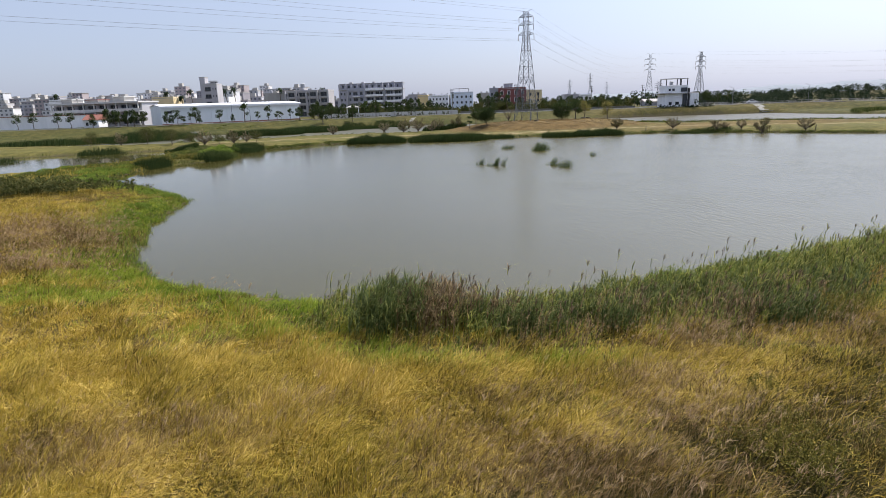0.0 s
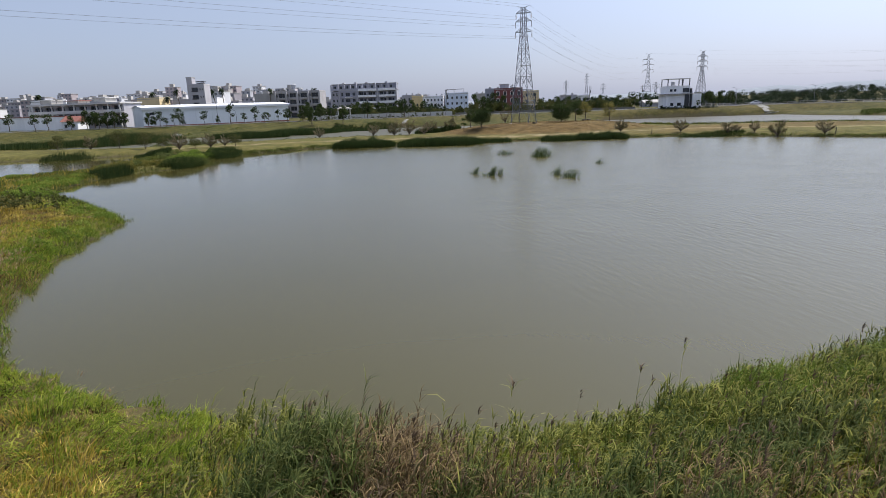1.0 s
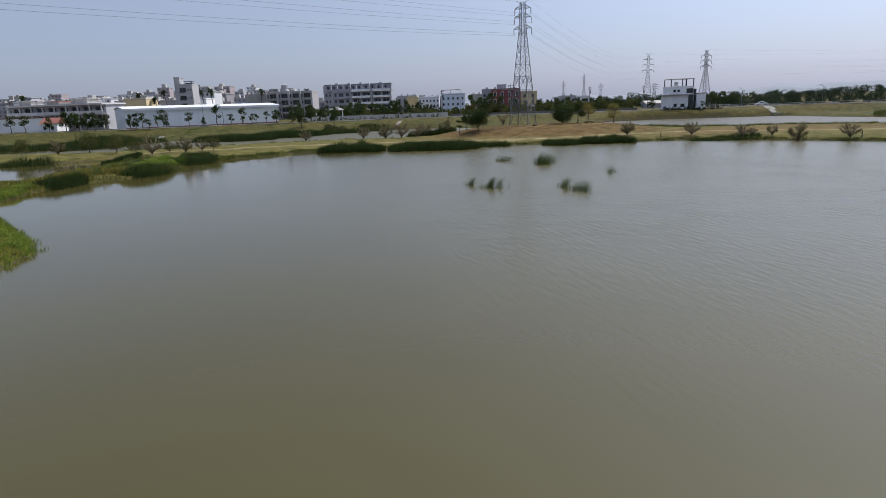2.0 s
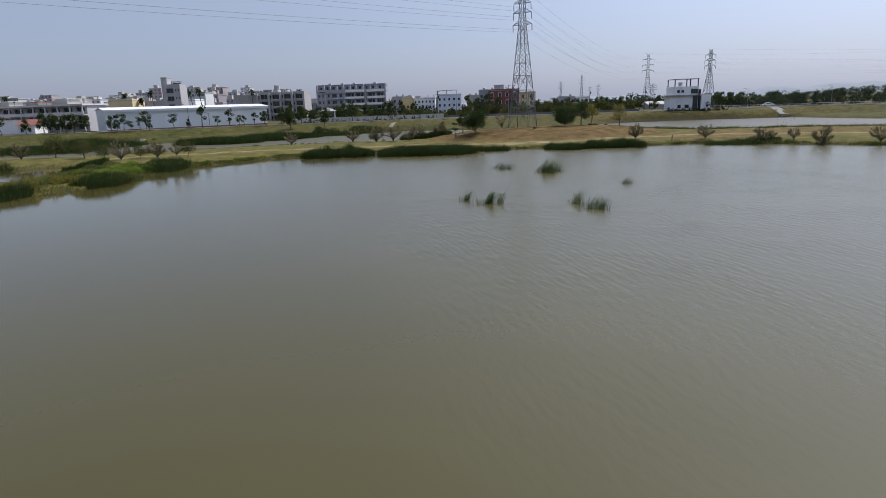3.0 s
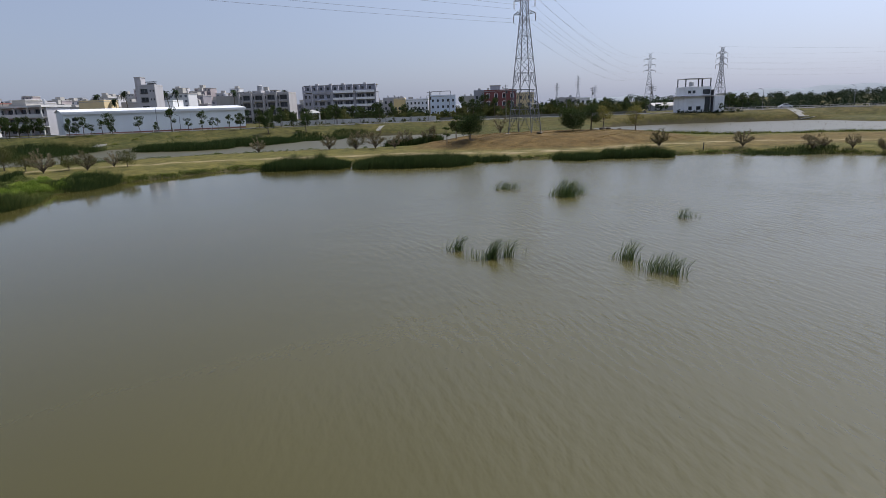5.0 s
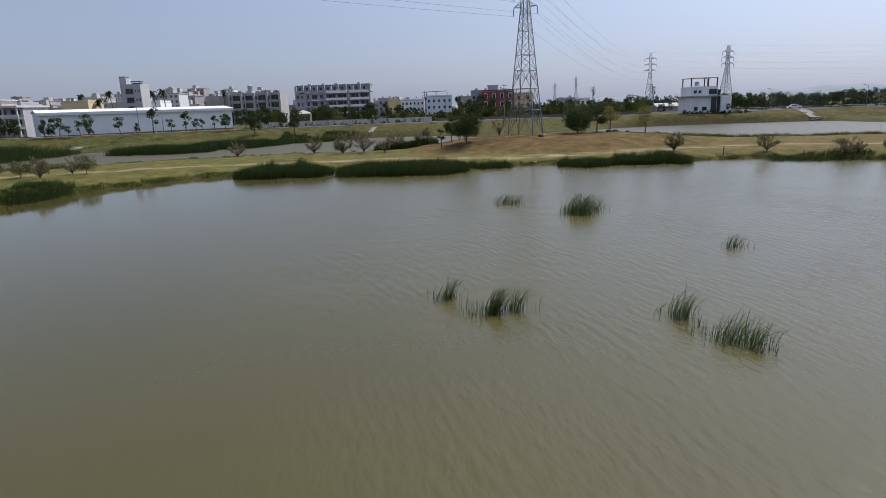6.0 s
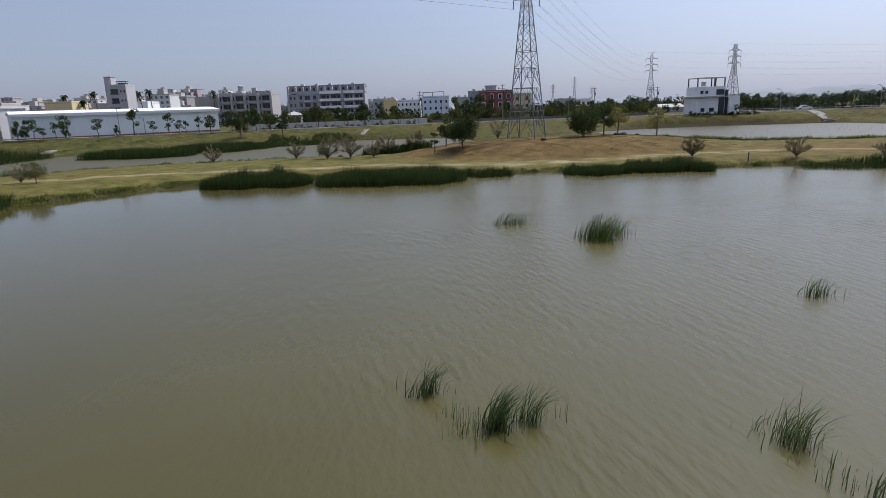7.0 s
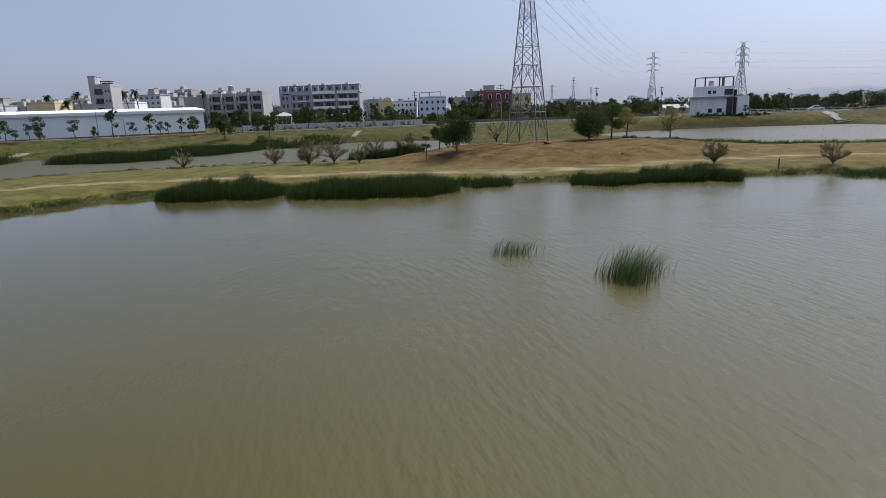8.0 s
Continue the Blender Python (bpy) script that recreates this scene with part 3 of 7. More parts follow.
def window(parent, x, z, w, h, y=0.0, deep=0.2, sill=True, bars=1):
    """A window unit set into its opening: frame with mullions, panes and a sill."""
    bm = bmesh.new()
    f = 0.07
    yy = y + deep - 0.06
    for s in ((x, x + w, z, z + f), (x, x + w, z + h - f, z + h), (x, x + f, z + f, z + h - f), (x + w - f, x + w, z + f, z + h - f)):
        box(bm, s[0], s[1], yy, yy + 0.06, s[2], s[3])
    for b in range(1, bars + 1):
        xc = x + w * b / (bars + 1)
        box(bm, xc - 0.03, xc + 0.03, yy, yy + 0.06, z + f, z + h - f)
    ob = part("window", bm, M_FRAME, parent)
    part("pane", boxes((x + f, x + w - f, yy + 0.03, yy + 0.045, z + f, z + h - f)), M_GLASS, ob)
    if sill:
        part("sill", boxes((x - 0.08, x + w + 0.08, y - 0.10, y + 0.02, z - 0.10, z - 0.003)), M_CONC, ob)
    return ob


def flat_roof(parent, w, d, h, parapet=0.9, mat=None, rim=None):
    t = 0.2
    part("roof", boxes((-0.05, w + 0.05, -0.05, d + 0.05, h + 0.002, h + 0.22)), rim or M_CONC, parent)
    part("parapet", boxes((0, w, 0, t, h + 0.225, h + parapet), (0, w, d - t, d, h + 0.225, h + parapet), (0, t, t + 0.002, d - t - 0.002, h + 0.225, h + parapet), (w - t, w, t + 0.002, d - t - 0.002, h + 0.225, h + parapet)), mat or M_CONC, parent)


def tank(parent, x, y, z, r=0.7, h=1.5, legs=0.6):
    bm = bmesh.new()
    for i in range(4):
        a = math.pi / 4 + i * math.pi / 2
        bar(bm, (x + r * 0.8 * math.cos(a), y + r * 0.8 * math.sin(a), z), (x + r * 0.8 * math.cos(a), y + r * 0.8 * math.sin(a), z + legs), 0.05)
    bar(bm, (x, y, z + legs), (x, y, z + legs + h), r, r, 14)
    bar(bm, (x, y, z + legs + h), (x, y, z + legs + h + 0.3), r, r * 0.25, 14)
    part("water_tank", bm, M_TANK, parent, "shiny stainless rooftop water tank")


def rooftop_clutter(parent, w, d, z, n, seed):
    random.seed(seed)
    for i in range(n):
        x = w * (i + 0.5) / n + random.uniform(-0.6, 0.6)
        y = random.uniform(0.6, d * 0.4)
        k = random.random()
        if k < 0.35:
            tank(parent, x, y, z, random.uniform(0.4, 0.7), random.uniform(0.9, 1.4), 0.5)
        elif k < 0.7:
            s = random.uniform(0.4, 0.9)
            part("roof_box", boxes((x - s, x + s, y - 0.4, y + 0.5, z, z + random.uniform(0.6, 1.5))), M_CONC, parent)
        else:
            bm = bmesh.new()
            bar(bm, (x, y, z), (x, y, z + 1.9), 0.06, 0.04, 6)
            box(bm, x - 0.35, x + 0.35, y - 0.15, y + 0.15, z + 1.2, z + 1.55)
            part("roof_post", bm, M_DARK, parent)


def building_at(name, x, y, rz, label, category="building", group=""):
    return empty(name, pose(x, y, gz(x, y + 3) - 0.25, 0, 0, rz), label, category, group)


# the long pale warehouse
def warehouse():
    L, d, h = 53.5, 18.0, 7.0
    ob = building_at("warehouse", -115.6, 217.7, math.degrees(math.atan2(34, 41)), "long pale sheet-metal warehouse with white roof", "warehouse")
    bm = bmesh.new()
    hole = [(2.2, 4.4, 1.6, 0.9)]
    facade(bm, L, h, hole, 0.2)
    q = lambda *p: bm.faces.new([bm.verts.new(v) for v in p])
    rise = 0.8
    q((L, 0, 0), (L, d, 0), (L, d, h), (L, d / 2, h + rise), (L, 0, h))
    q((0, d, 0), (0, 0, 0), (0, 0, h), (0, d / 2, h + rise), (0, d, h))
    q((L, d, 0), (0, d, 0), (0, d, h), (L, d, h))
    part("wall", bm, M_SHEET, ob)
    window(ob, 2.2, 4.4, 1.6, 0.9, 0, 0.2, True, 1)
    for s, nm in ((0, "roof"), (1, "roof")):
        y0, y1 = (-0.5, d / 2) if s == 0 else (d + 0.5, d / 2)
        z0 = h - 0.08
        bm = bmesh.new()
        xs = [-0.4]
        while xs[-1] < L + 0.3:
            xs += [xs[-1] + 0.7, xs[-1] + 0.76, xs[-1] + 0.82, xs[-1] + 0.88]
        prof = [(xx, 0.05 if k % 4 in (2, 3) else 0.0) for k, xx in enumerate(xs)]
        ring = [[bm.verts.new((xx, yy, zz + up)) for xx, up in prof] for yy, zz in ((y0, z0 + 0.02), (y0, z0 + 0.1), (y1, h + rise + 0.1), (y1, h + rise + 0.02))]
        for k in range(len(prof) - 1):
            for r0 in range(4):
                r1 = (r0 + 1) % 4
                bm.faces.new((ring[r0][k], ring[r0][k + 1], ring[r1][k + 1], ring[r1][k]))
        bmesh.ops.recalc_face_normals(bm, faces=bm.faces)
        part(nm, bm, M_ROOFW, ob)
    part("fascia", boxes((-0.4, L + 0.4, -0.62, -0.51, h - 0.75, h + 0.02)), M_ROOFW, ob, "bright white sheet-metal eaves band")
    for i in range(1, 9):
        part("downpipe", boxes((L * i / 9 - 0.07, L * i / 9 + 0.07, -0.14, -0.01, 0, h - 0.76)), M_SHEET, ob)
    part("plinth", boxes((-0.05, L + 0.05, -0.06, -0.004, -0.2, 0.7)), M_RUST, ob, "low rust-red plinth")


# the big apartment block with balconies
def apartment_block():
    w, d, st, n = 38.0, 15.0, 3.45, 5
    ob = building_at("apartment_block", -83.1, 362, 3.0, "five-storey grey tiled apartment block with white balcony bands", "apartment block")
    h = st * (n - 1)
    plain_holes, deep_holes = [], []
    for s in range(n - 1):
        z = s * st
        plain_holes += [(1.0, z + 1.0, 1.0, 1.5), (3.0, z + 0.9, 0.8, 1.6), (6.0, z + 0.9, 1.1, 1.7), (8.4, z + 0.8, 2.6, 1.8), (12.4, z + 0.9, 1.6, 1.7)]
        deep_holes += [(16.2, z + 0.2, 4.3, 2.75), (21.4, z + 0.2, 4.5, 2.75), (28.0, z + 0.2, 4.0, 2.75), (32.8, z + 0.2, 3.9, 2.75)]
    bm = bmesh.new()
    facade(bm, w, h, plain_holes + deep_holes, 1.5)
    box(bm, 0, w, 1.52, d, 0, h)
    q = lambda *p: bm.faces.new([bm.verts.new(v) for v in p])
    q((w, 0, 0), (w, 1.52, 0), (w, 1.52, h), (w, 0, h))
    q((0, 1.52, 0), (0, 0, 0), (0, 0, h), (0, 1.52, h))
    part("wall", bm, M_TILEG, ob)
    for a, b, c, e in plain_holes:
        window(ob, a, b, c, e, 0, 0.4, True, 1)
    for a, b, c, e in deep_holes:
        window(ob, a + 0.3, b, c * 0.45, e - 0.3, 0, 1.45, False, 1)
        window(ob, a + c * 0.62, b + 0.8, c * 0.28, e - 1.2, 0, 1.45, False, 0)
    for s in range(1, n):
        z = s * st
        for xa, xb, out in ((15.8, 26.2, 1.5), (27.6, 37.2, 1.2)):
            part("balcony", boxes((xa, xb, -out, -0.004, z - 0.2, z), (xa, xb, -out, -out + 0.14, z + 0.002, z + 1.0), (xa, xa + 0.14, -out + 0.142, -0.006, z + 0.002, z + 1.0), (xb - 0.14, xb, -out + 0.142, -0.006, z + 0.002, z + 1.0)), M_WALLW, ob, "projecting balcony with solid pale parapet")
        part("string_course", boxes((5.4, 14.8, -0.5, -0.004, z - 0.3, z + 0.45)), M_TILEG, ob)
    for x in (0.35, 5.0, 15.2, 20.9, 26.8, 32.4, 37.6):
        part("pier", boxes((x - 0.35, x + 0.35, -0.6, -0.003, 0, h + 0.35)), M_WALLG, ob)
    # the set-back top storey between tall piers
    top = h + st
    part("terrace", boxes((-0.2, w + 0.2, -0.5, d + 0.2, h + 0.36, h + 0.55)), M_CONC, ob)
    holes = [(x + 0.5, h + 1.3, 1.1, 1.7) for x in (1.2, 4.6, 8.2, 11.6, 15.4, 18.8, 22.6, 26.2, 29.8, 33.6)]
    bm = bmesh.new()
    facade(bm, w - 1.0, top - h - 0.56, holes, 0.5, 0.5, h + 0.56, 2.6)
    box(bm, 0.5, w - 0.5, 3.12, d, h + 0.56, top)
    part("upper_wall", bm, M_TILEG, ob)
    for a, b, c, e in holes:
        window(ob, a, b, c, e, 2.6, 0.45, False, 1)
    part("terrace_parapet", boxes((0.4, w - 0.4, -0.45, -0.3, h + 0.552, h + 1.45)), M_TILEG, ob)
    for i, x in enumerate((0.4, 4.0, 7.5, 11.1, 14.7, 18.2, 21.8, 25.6, 29.2, 32.8, 37.6)):
        part("roof_pier", boxes((x - 0.42, x + 0.42, -0.28, 2.58, h + 0.552, top + (0.2, 0.75, 0.1)[i % 3])), M_TILEG, ob)
    part("roof", boxes((-0.1, w + 0.1, 2.2, d + 0.3, top + 0.45, top + 0.7)), M_CONC, ob)
    part("roof_beam", boxes((0.2, w - 0.2, 2.59, 3.1, top + 0.003, top + 0.445)), M_TILEG, ob)
    part("canopy", boxes((8.2, 12.6, -2.0, -0.502, h - st - 0.1, h - st + 0.15)), M_WALLW, ob, "white slab canopy")
    for x in (6.0, 13.0, 19.5, 31.0):
        part("stair_head", boxes((x, x + 1.6, 4, 7, top + 0.703, top + 1.5)), M_WALLG, ob)


# the long low block with a water tank
def villa_row():
    w, d, st, n = 24.9, 11.0, 3.45, 4
    ob = building_at("town_house_row", -107.5, 336, -3.0, "row of beige tiled town houses with wide dark windows", "town house")
    h = st * n - 0.3
    holes = []
    for s in range(n):
        z = s * st
        for b in range(4):
            x = 0.7 + b * 6.1
            holes += [(x + 1.35, z + 0.6, 3.6, 2.25)]
            holes += [(x + 0.2, z + 1.0, 0.7, 1.5)]
    bm = bmesh.new()
    shell(bm, w, d, h, holes, 1.1)
    part("wall", bm, M_TILEB, ob)
    for a, b, c, e in holes:
        window(ob, a, b, c, e, 0, 1.1 if c > 2 else 0.4, True, 1 if c > 2 else 0)
    for b in range(5):
        x = 0.2 + b * 6.1
        part("pier", boxes((x, x + 0.75, -1.1, -0.003, 0, h + 0.5)), M_TILEB, ob)
    for s in range(1, n):
        for b in range(4):
            x = 1.95 + b * 6.1
            part("balcony", boxes((x, x + 3.9, -0.75, -0.004, s * st - 0.15, s * st), (x, x + 3.9, -0.75, -0.65, s * st + 0.002, s * st + 0.62)), M_TILEB, ob)
    flat_roof(ob, w, d, h, 0.9, M_TILEB)
    part("stair_head", boxes((7.6, 10.6, 3.0, 7.0, h + 0.23, h + 2.0)), M_TILEB, ob)
    bm = bmesh.new()
    bar(bm, (9.2, 5, h + 2.0), (9.2, 5, h + 4.3), 1.35, 1.35, 18)
    bar(bm, (9.2, 5, h + 4.3), (9.2, 5, h + 4.75), 1.35, 0.4, 18)
    part("water_tank", bm, M_TANK, ob, "large cylindrical steel water tank")
    rooftop_clutter(ob, w, d, h + 0.23, 11, 5)


# the slim five-storey house with a stair tower
def slim_house():
    w, d, st, n = 7.6, 9.0, 3.55, 5
    ob = building_at("slim_house", -138.8, 303, 6.0, "slim five-storey grey house with tall stair tower", "house")
    h = st * n
    holes = []
    for s in range(n):
        z = s * st
        holes += [(1.5, z + 0.85, 3.0, 1.65), (5.2, z + 1.2, 0.6, 0.8), (6.5, z + 1.2, 0.6, 0.8)]
    bm = bmesh.new()
    shell(bm, w, d, h, holes, 0.6)
    part("wall", bm, M_WALLG, ob)
    for a, b, c, e in holes:
        window(ob, a, b, c, e, 0, 0.6, True, 1 if c > 2 else 0)
    for s in range(1, n):
        part("balcony_rail", boxes((1.45, 4.55, -0.12, -0.004, s * st + 0.4, s * st + 0.95)), M_DARK, ob)
    flat_roof(ob, w, d, h, 0.7, M_WALLG)
    part("stair_tower", boxes((-1.2, 1.4, 2.0, 7.0, 0, h + 3.7)), M_WALLG, ob)
    part("tower_cap", boxes((-1.35, 1.55, 1.85, 7.15, h + 3.702, h + 3.95)), M_CONC, ob)
    part("roof_shelter", boxes((3.4, 7.3, 1.5, 4.5, h + 1.7, h + 1.95), (3.5, 3.65, 1.6, 1.75, h + 0.23, h + 1.698), (7.05, 7.2, 1.6, 1.75, h + 0.23, h + 1.698), (3.9, 7.1, 2.0, 4.0, h + 0.23, h + 1.3)), M_DARK, ob)


def box_house(name, x, y, rz, w, d, h, st, wall, label, cols, win=(1.2, 1.5), arched=False, parapet=0.8, clutter=3, seed=1, first=0, bars=1):
    """A plain flat-roofed house with a regular front."""
    ob = building_at(name, x, y, rz, label, "house")
    holes = []
    n = int(h // st)
    for s in range(first, n):
        for c in range(cols):
            cx = w * (c + 0.5) / cols
            holes.append((cx - win[0] / 2, s * st + 0.95, win[0], win[1]))
    bm = bmesh.new()
    shell(bm, w, d, h, holes, 0.25)
    part("wall", bm, wall, ob)
    for a, b, c, e in holes:
        window(ob, a, b, c, e, 0, 0.25, True, bars)
        if arched:
            bm = bmesh.new()
            for i in range(8):
                t0, t1 = math.pi * i / 8, math.pi * (i + 1) / 8
                r = c / 2 + 0.18
                bar(bm, (a + c / 2 + r * math.cos(t0), -0.05, b + e + 0.1 + 0.55 * r * math.sin(t0)), (a + c / 2 + r * math.cos(t1), -0.05, b + e + 0.1 + 0.55 * r * math.sin(t1)), 0.09, 0.09, 4)
            bar(bm, (a - 0.12, -0.05, b), (a - 0.12, -0.05, b + e + 0.1), 0.08)
            bar(bm, (a + c + 0.12, -0.05, b), (a + c + 0.12, -0.05, b + e + 0.1), 0.08)
            part("window_surround", bm, M_WALLW, ob)
    flat_roof(ob, w, d, h, parapet, wall)
    rooftop_clutter(ob, w, d, h + 0.23, clutter, seed)
    return ob


def pump_house():
    """The white two-tier utility house with a post-and-beam frame on its roof."""
    ob = building_at("pump_house", 74.0, 252, 3.0, "white two-tier pump house with open rooftop frame", "utility building")
    part("wall", boxes((0, 8.9, 0, 9, -1.6, 5.3)), M_WALLW, ob)
    part("roof_slab", boxes((-1.3, 12.9, -1.0, 9.8, 5.303, 5.6)), M_CONC, ob)
    part("upper_wall", boxes((0.2, 9.0, 0.3, 8.0, 5.603, 8.5)), M_WALLW, ob)
    part("annex", boxes((9.4, 12.6, -1.8, 7.0, -1.6, 5.298)), M_WALLW, ob, "bright white projecting annex")
    part("glass_strip", boxes((6.9, 8.6, -0.16, -0.004, 0.4, 5.2)), M_GLASS, ob, "tall dark glazed strip")
    part("corner_post", boxes((8.95, 9.38, -0.9, 0.6, -1.6, 7.4)), M_DARK, ob)
    part("upper_glazing", boxes((6.2, 8.6, 0.16, 0.296, 6.0, 7.6)), M_GLASS, ob)
    for x in (1.3, 2.8):
        part("upper_window", boxes((x, x + 0.9, 0.2, 0.296, 6.4, 7.3)), M_GLASS, ob)
    for x, wd in ((1.5, 1.2), (4.1, 1.5)):
        ww = part("window", boxes((x, x + wd, -0.08, -0.004, 1.0, 2.2)), M_FRAME, ob)
        part("pane", boxes((x + 0.08, x + wd - 0.08, -0.095, -0.083, 1.08, 2.12)), M_GLASS, ww)
    zt = 11.0
    for x in (0.5, 4.7, 6.0, 8.8):
        part("frame_post", boxes((x - 0.14, x + 0.14, 0.5, 0.8, 8.503, zt)), M_DARK, ob)
    for x in (0.5, 8.8):
        part("frame_post", boxes((x - 0.14, x + 0.14, 7.2, 7.5, 8.503, zt)), M_DARK, ob)
    part("frame_beam", boxes((0.3, 9.1, 0.45, 0.85, zt + 0.003, zt + 0.22)), M_CONC, ob)
    part("frame_beam", boxes((0.3, 9.1, 7.15, 7.55, zt + 0.003, zt + 0.22)), M_CONC, ob)
    for x in (0.3, 8.7):
        part("frame_beam", boxes((x, x + 0.3, 0.855, 7.145, zt + 0.003, zt + 0.2)), M_CONC, ob)
    tank(ob, 3.0, 2.2, 8.5, 0.75, 1.3, 0.2)
    bm = bmesh.new()
    bar(bm, (3.9, 1.8, 8.5), (2.4, 1.8, 10.2), 0.05)
    part("ladder", bm, M_STEEL, ob)


def school():
    w, d, st, n = 40.0, 10.0, 3.0, 3
    ob = building_at("school_block", -172, 240, -7.0, "long three-storey pale school block with open galleries", "school")
    h = st * n
    bm = bmesh.new()
    holes = [(1.0 + c * 4.95, s * st + 0.9, 3.4, 1.5) for s in range(n) for c in range(8)]
    shell(bm, w, d, h, holes, 0.5)
    part("wall", bm, M_WALLG, ob)
    for a, b, c, e in holes:
        window(ob, a, b, c, e, 0, 0.5, False, 2)
    part("roof", boxes((-0.4, w + 0.4, -2.4, d + 0.4, h + 0.003, h + 0.6)), M_PANEL, ob)
    for s in range(1, n):
        part("gallery", boxes((-0.2, w + 0.2, -2.2, -0.004, s * st - 0.2, s * st), (-0.2, w + 0.2, -2.2, -2.05, s * st + 0.002, s * st + 0.95)), M_PANEL, ob, "white open gallery with solid parapet")
    for c in range(9):
        part("column", boxes((0.2 + c * 4.9, 0.6 + c * 4.9, -2.0, -1.6, 0, h)), M_PANEL, ob)
    for x, hh in ((2.0, 2.2), (14.0, 1.6), (26.0, 2.4)):
        part("stair_head", boxes((x, x + 5, 2, 8, h + 0.603, h + hh)), M_CONC, ob)
        part("stair_roof", boxes((x - 0.5, x + 5.5, 1.5, 8.5, h + hh + 0.003, h + hh + 0.25)), M_RUST if x == 14.0 else M_PANEL, ob)
    rooftop_clutter(ob, w, d, h + 0.61, 6, 12)


def gazebo():
    ob = building_at("gazebo", -57.8, 279, 10, "small gazebo with white pyramid roof", "gazebo")
    bm = bmesh.new()
    r = 3.2
    base = [bm.verts.new((r * sx, r * sy, 4.2)) for sx, sy in ((-1, -1), (1, -1), (1, 1), (-1, 1))]
    low = [bm.verts.new((r * sx, r * sy, 4.08)) for sx, sy in ((-1, -1), (1, -1), (1, 1), (-1, 1))]
    tip = bm.verts.new((0, 0, 5.5))
    for i in range(4):
        bm.faces.new((base[i], base[(i + 1) % 4], tip))
        bm.faces.new((low[i], low[(i + 1) % 4], base[(i + 1) % 4], base[i]))
    bm.faces.new(low[::-1])
    part("roof", bm, M_CONC, ob)
    for sx, sy in ((-1, -1), (1, -1), (1, 1), (-1, 1)):
        part("post", boxes((sx * 2.6 - 0.12, sx * 2.6 + 0.12, sy * 2.6 - 0.12, sy * 2.6 + 0.12, 0, 4.078)), M_WALLW, ob)


warehouse()
apartment_block()
villa_row()
slim_house()
school()
pump_house()
gazebo()
box_house("terrace_house", -46.9, 402, 0, 12.5, 11, 10.5, 3.4, M_WALLG, "grey rendered terrace house with rooftop tanks", 4, seed=2)
box_house("terrace_house", -40.0, 396, 2, 6.6, 11, 9.6, 3.2, M_YELLOW, "ochre painted terrace house beside a white one", 3, (1.0, 1.5), seed=3)
box_house("terrace_house", -33.2, 397, 2, 13.0, 11, 9.2, 3.0, M_WALLW, "white terrace house with small square windows", 6, (0.9, 1.3), seed=4, clutter=5)
blue = box_house("blue_house", -18.6, 390, 1, 14.2, 12, 10.6, 3.4, M_BLUEW, "pale blue house with steel roof frame", 5, (1.1, 1.4), seed=6, clutter=1)
bm = bmesh.new()
for xx in (0.3, 5.5, 11.5):
    bar(bm, (xx, 0.4, 10.8), (xx, 0.4, 13.4), 0.09)
    bar(bm, (xx, 6, 10.8), (xx, 6, 13.4), 0.09)
    bar(bm, (xx, 0.4, 13.4), (xx, 6, 13.4), 0.07)
bar(bm, (0.3, 0.4, 13.4), (11.5, 0.4, 13.6), 0.09)
bar(bm, (0.3, 6, 13.4), (11.5, 6, 13.6), 0.09)
part("roof_frame", bm, M_DARK, blue)
box_house("concrete_house", -0.5, 392, 0, 10.5, 11, 9.6, 3.2, M_CONC, "plain concrete house behind the trees", 3, seed=8, clutter=3)
box_house("grey_house", 5.3, 333, 0, 5.2, 10, 11.0, 3.4, M_TILEG, "narrow grey tiled house", 2, seed=9, clutter=1)
red = box_house("red_house", 10.0, 330, 0, 14.5, 12, 11.0, 3.55, M_RED, "dark red tiled house with arched white windows", 4, (1.2, 1.7), True, 0.7, 4, 10)
part("stair_head", boxes((3.0, 7.6, 3, 8, 11.23, 13.6)), M_TILEG, red)
part("stair_roof", boxes((2.7, 7.9, 2.7, 8.3, 13.603, 13.85)), M_CONC, red)
box_house("ochre_house", 24.7, 331, 0, 8.2, 11, 9.3, 3.1, M_CREAM, "plain ochre-yellow two-window house front", 2, (1.2, 1.5), seed=11, clutter=0)
box_house("dark_house", 47.2, 350, 0, 8.2, 10, 6.6, 3.2, M_WALLG, "dark grey two-storey house with roof tanks", 3, seed=13, clutter=2)
box_house("white_house", 56.0, 352, 0, 6.8, 9, 6.2, 3.1, M_WALLW, "small white two-storey house", 3, seed=14, clutter=0)
shed = building_at("shed", 78.7, 300, 5, "low shed with a white sheet roof", "shed")
part("wall", boxes((0, 9, 0, 7, 0, 2.4)), M_WALLG, shed)
bm = bmesh.new()
vs = [bm.verts.new(p) for p in ((-0.5, -0.6, 2.3), (9.5, -0.6, 2.3), (9.5, 3.5, 3.6), (-0.5, 3.5, 3.6), (9.5, 7.6, 2.3), (-0.5, 7.6, 2.3))]
for f in ((0, 1, 2, 3), (3, 2, 4, 5), (0, 5, 4, 1), (0, 3, 5), (1, 4, 2)):
    bm.faces.new([vs[i] for i in f])
part("roof", bm, M_CONC, shed)
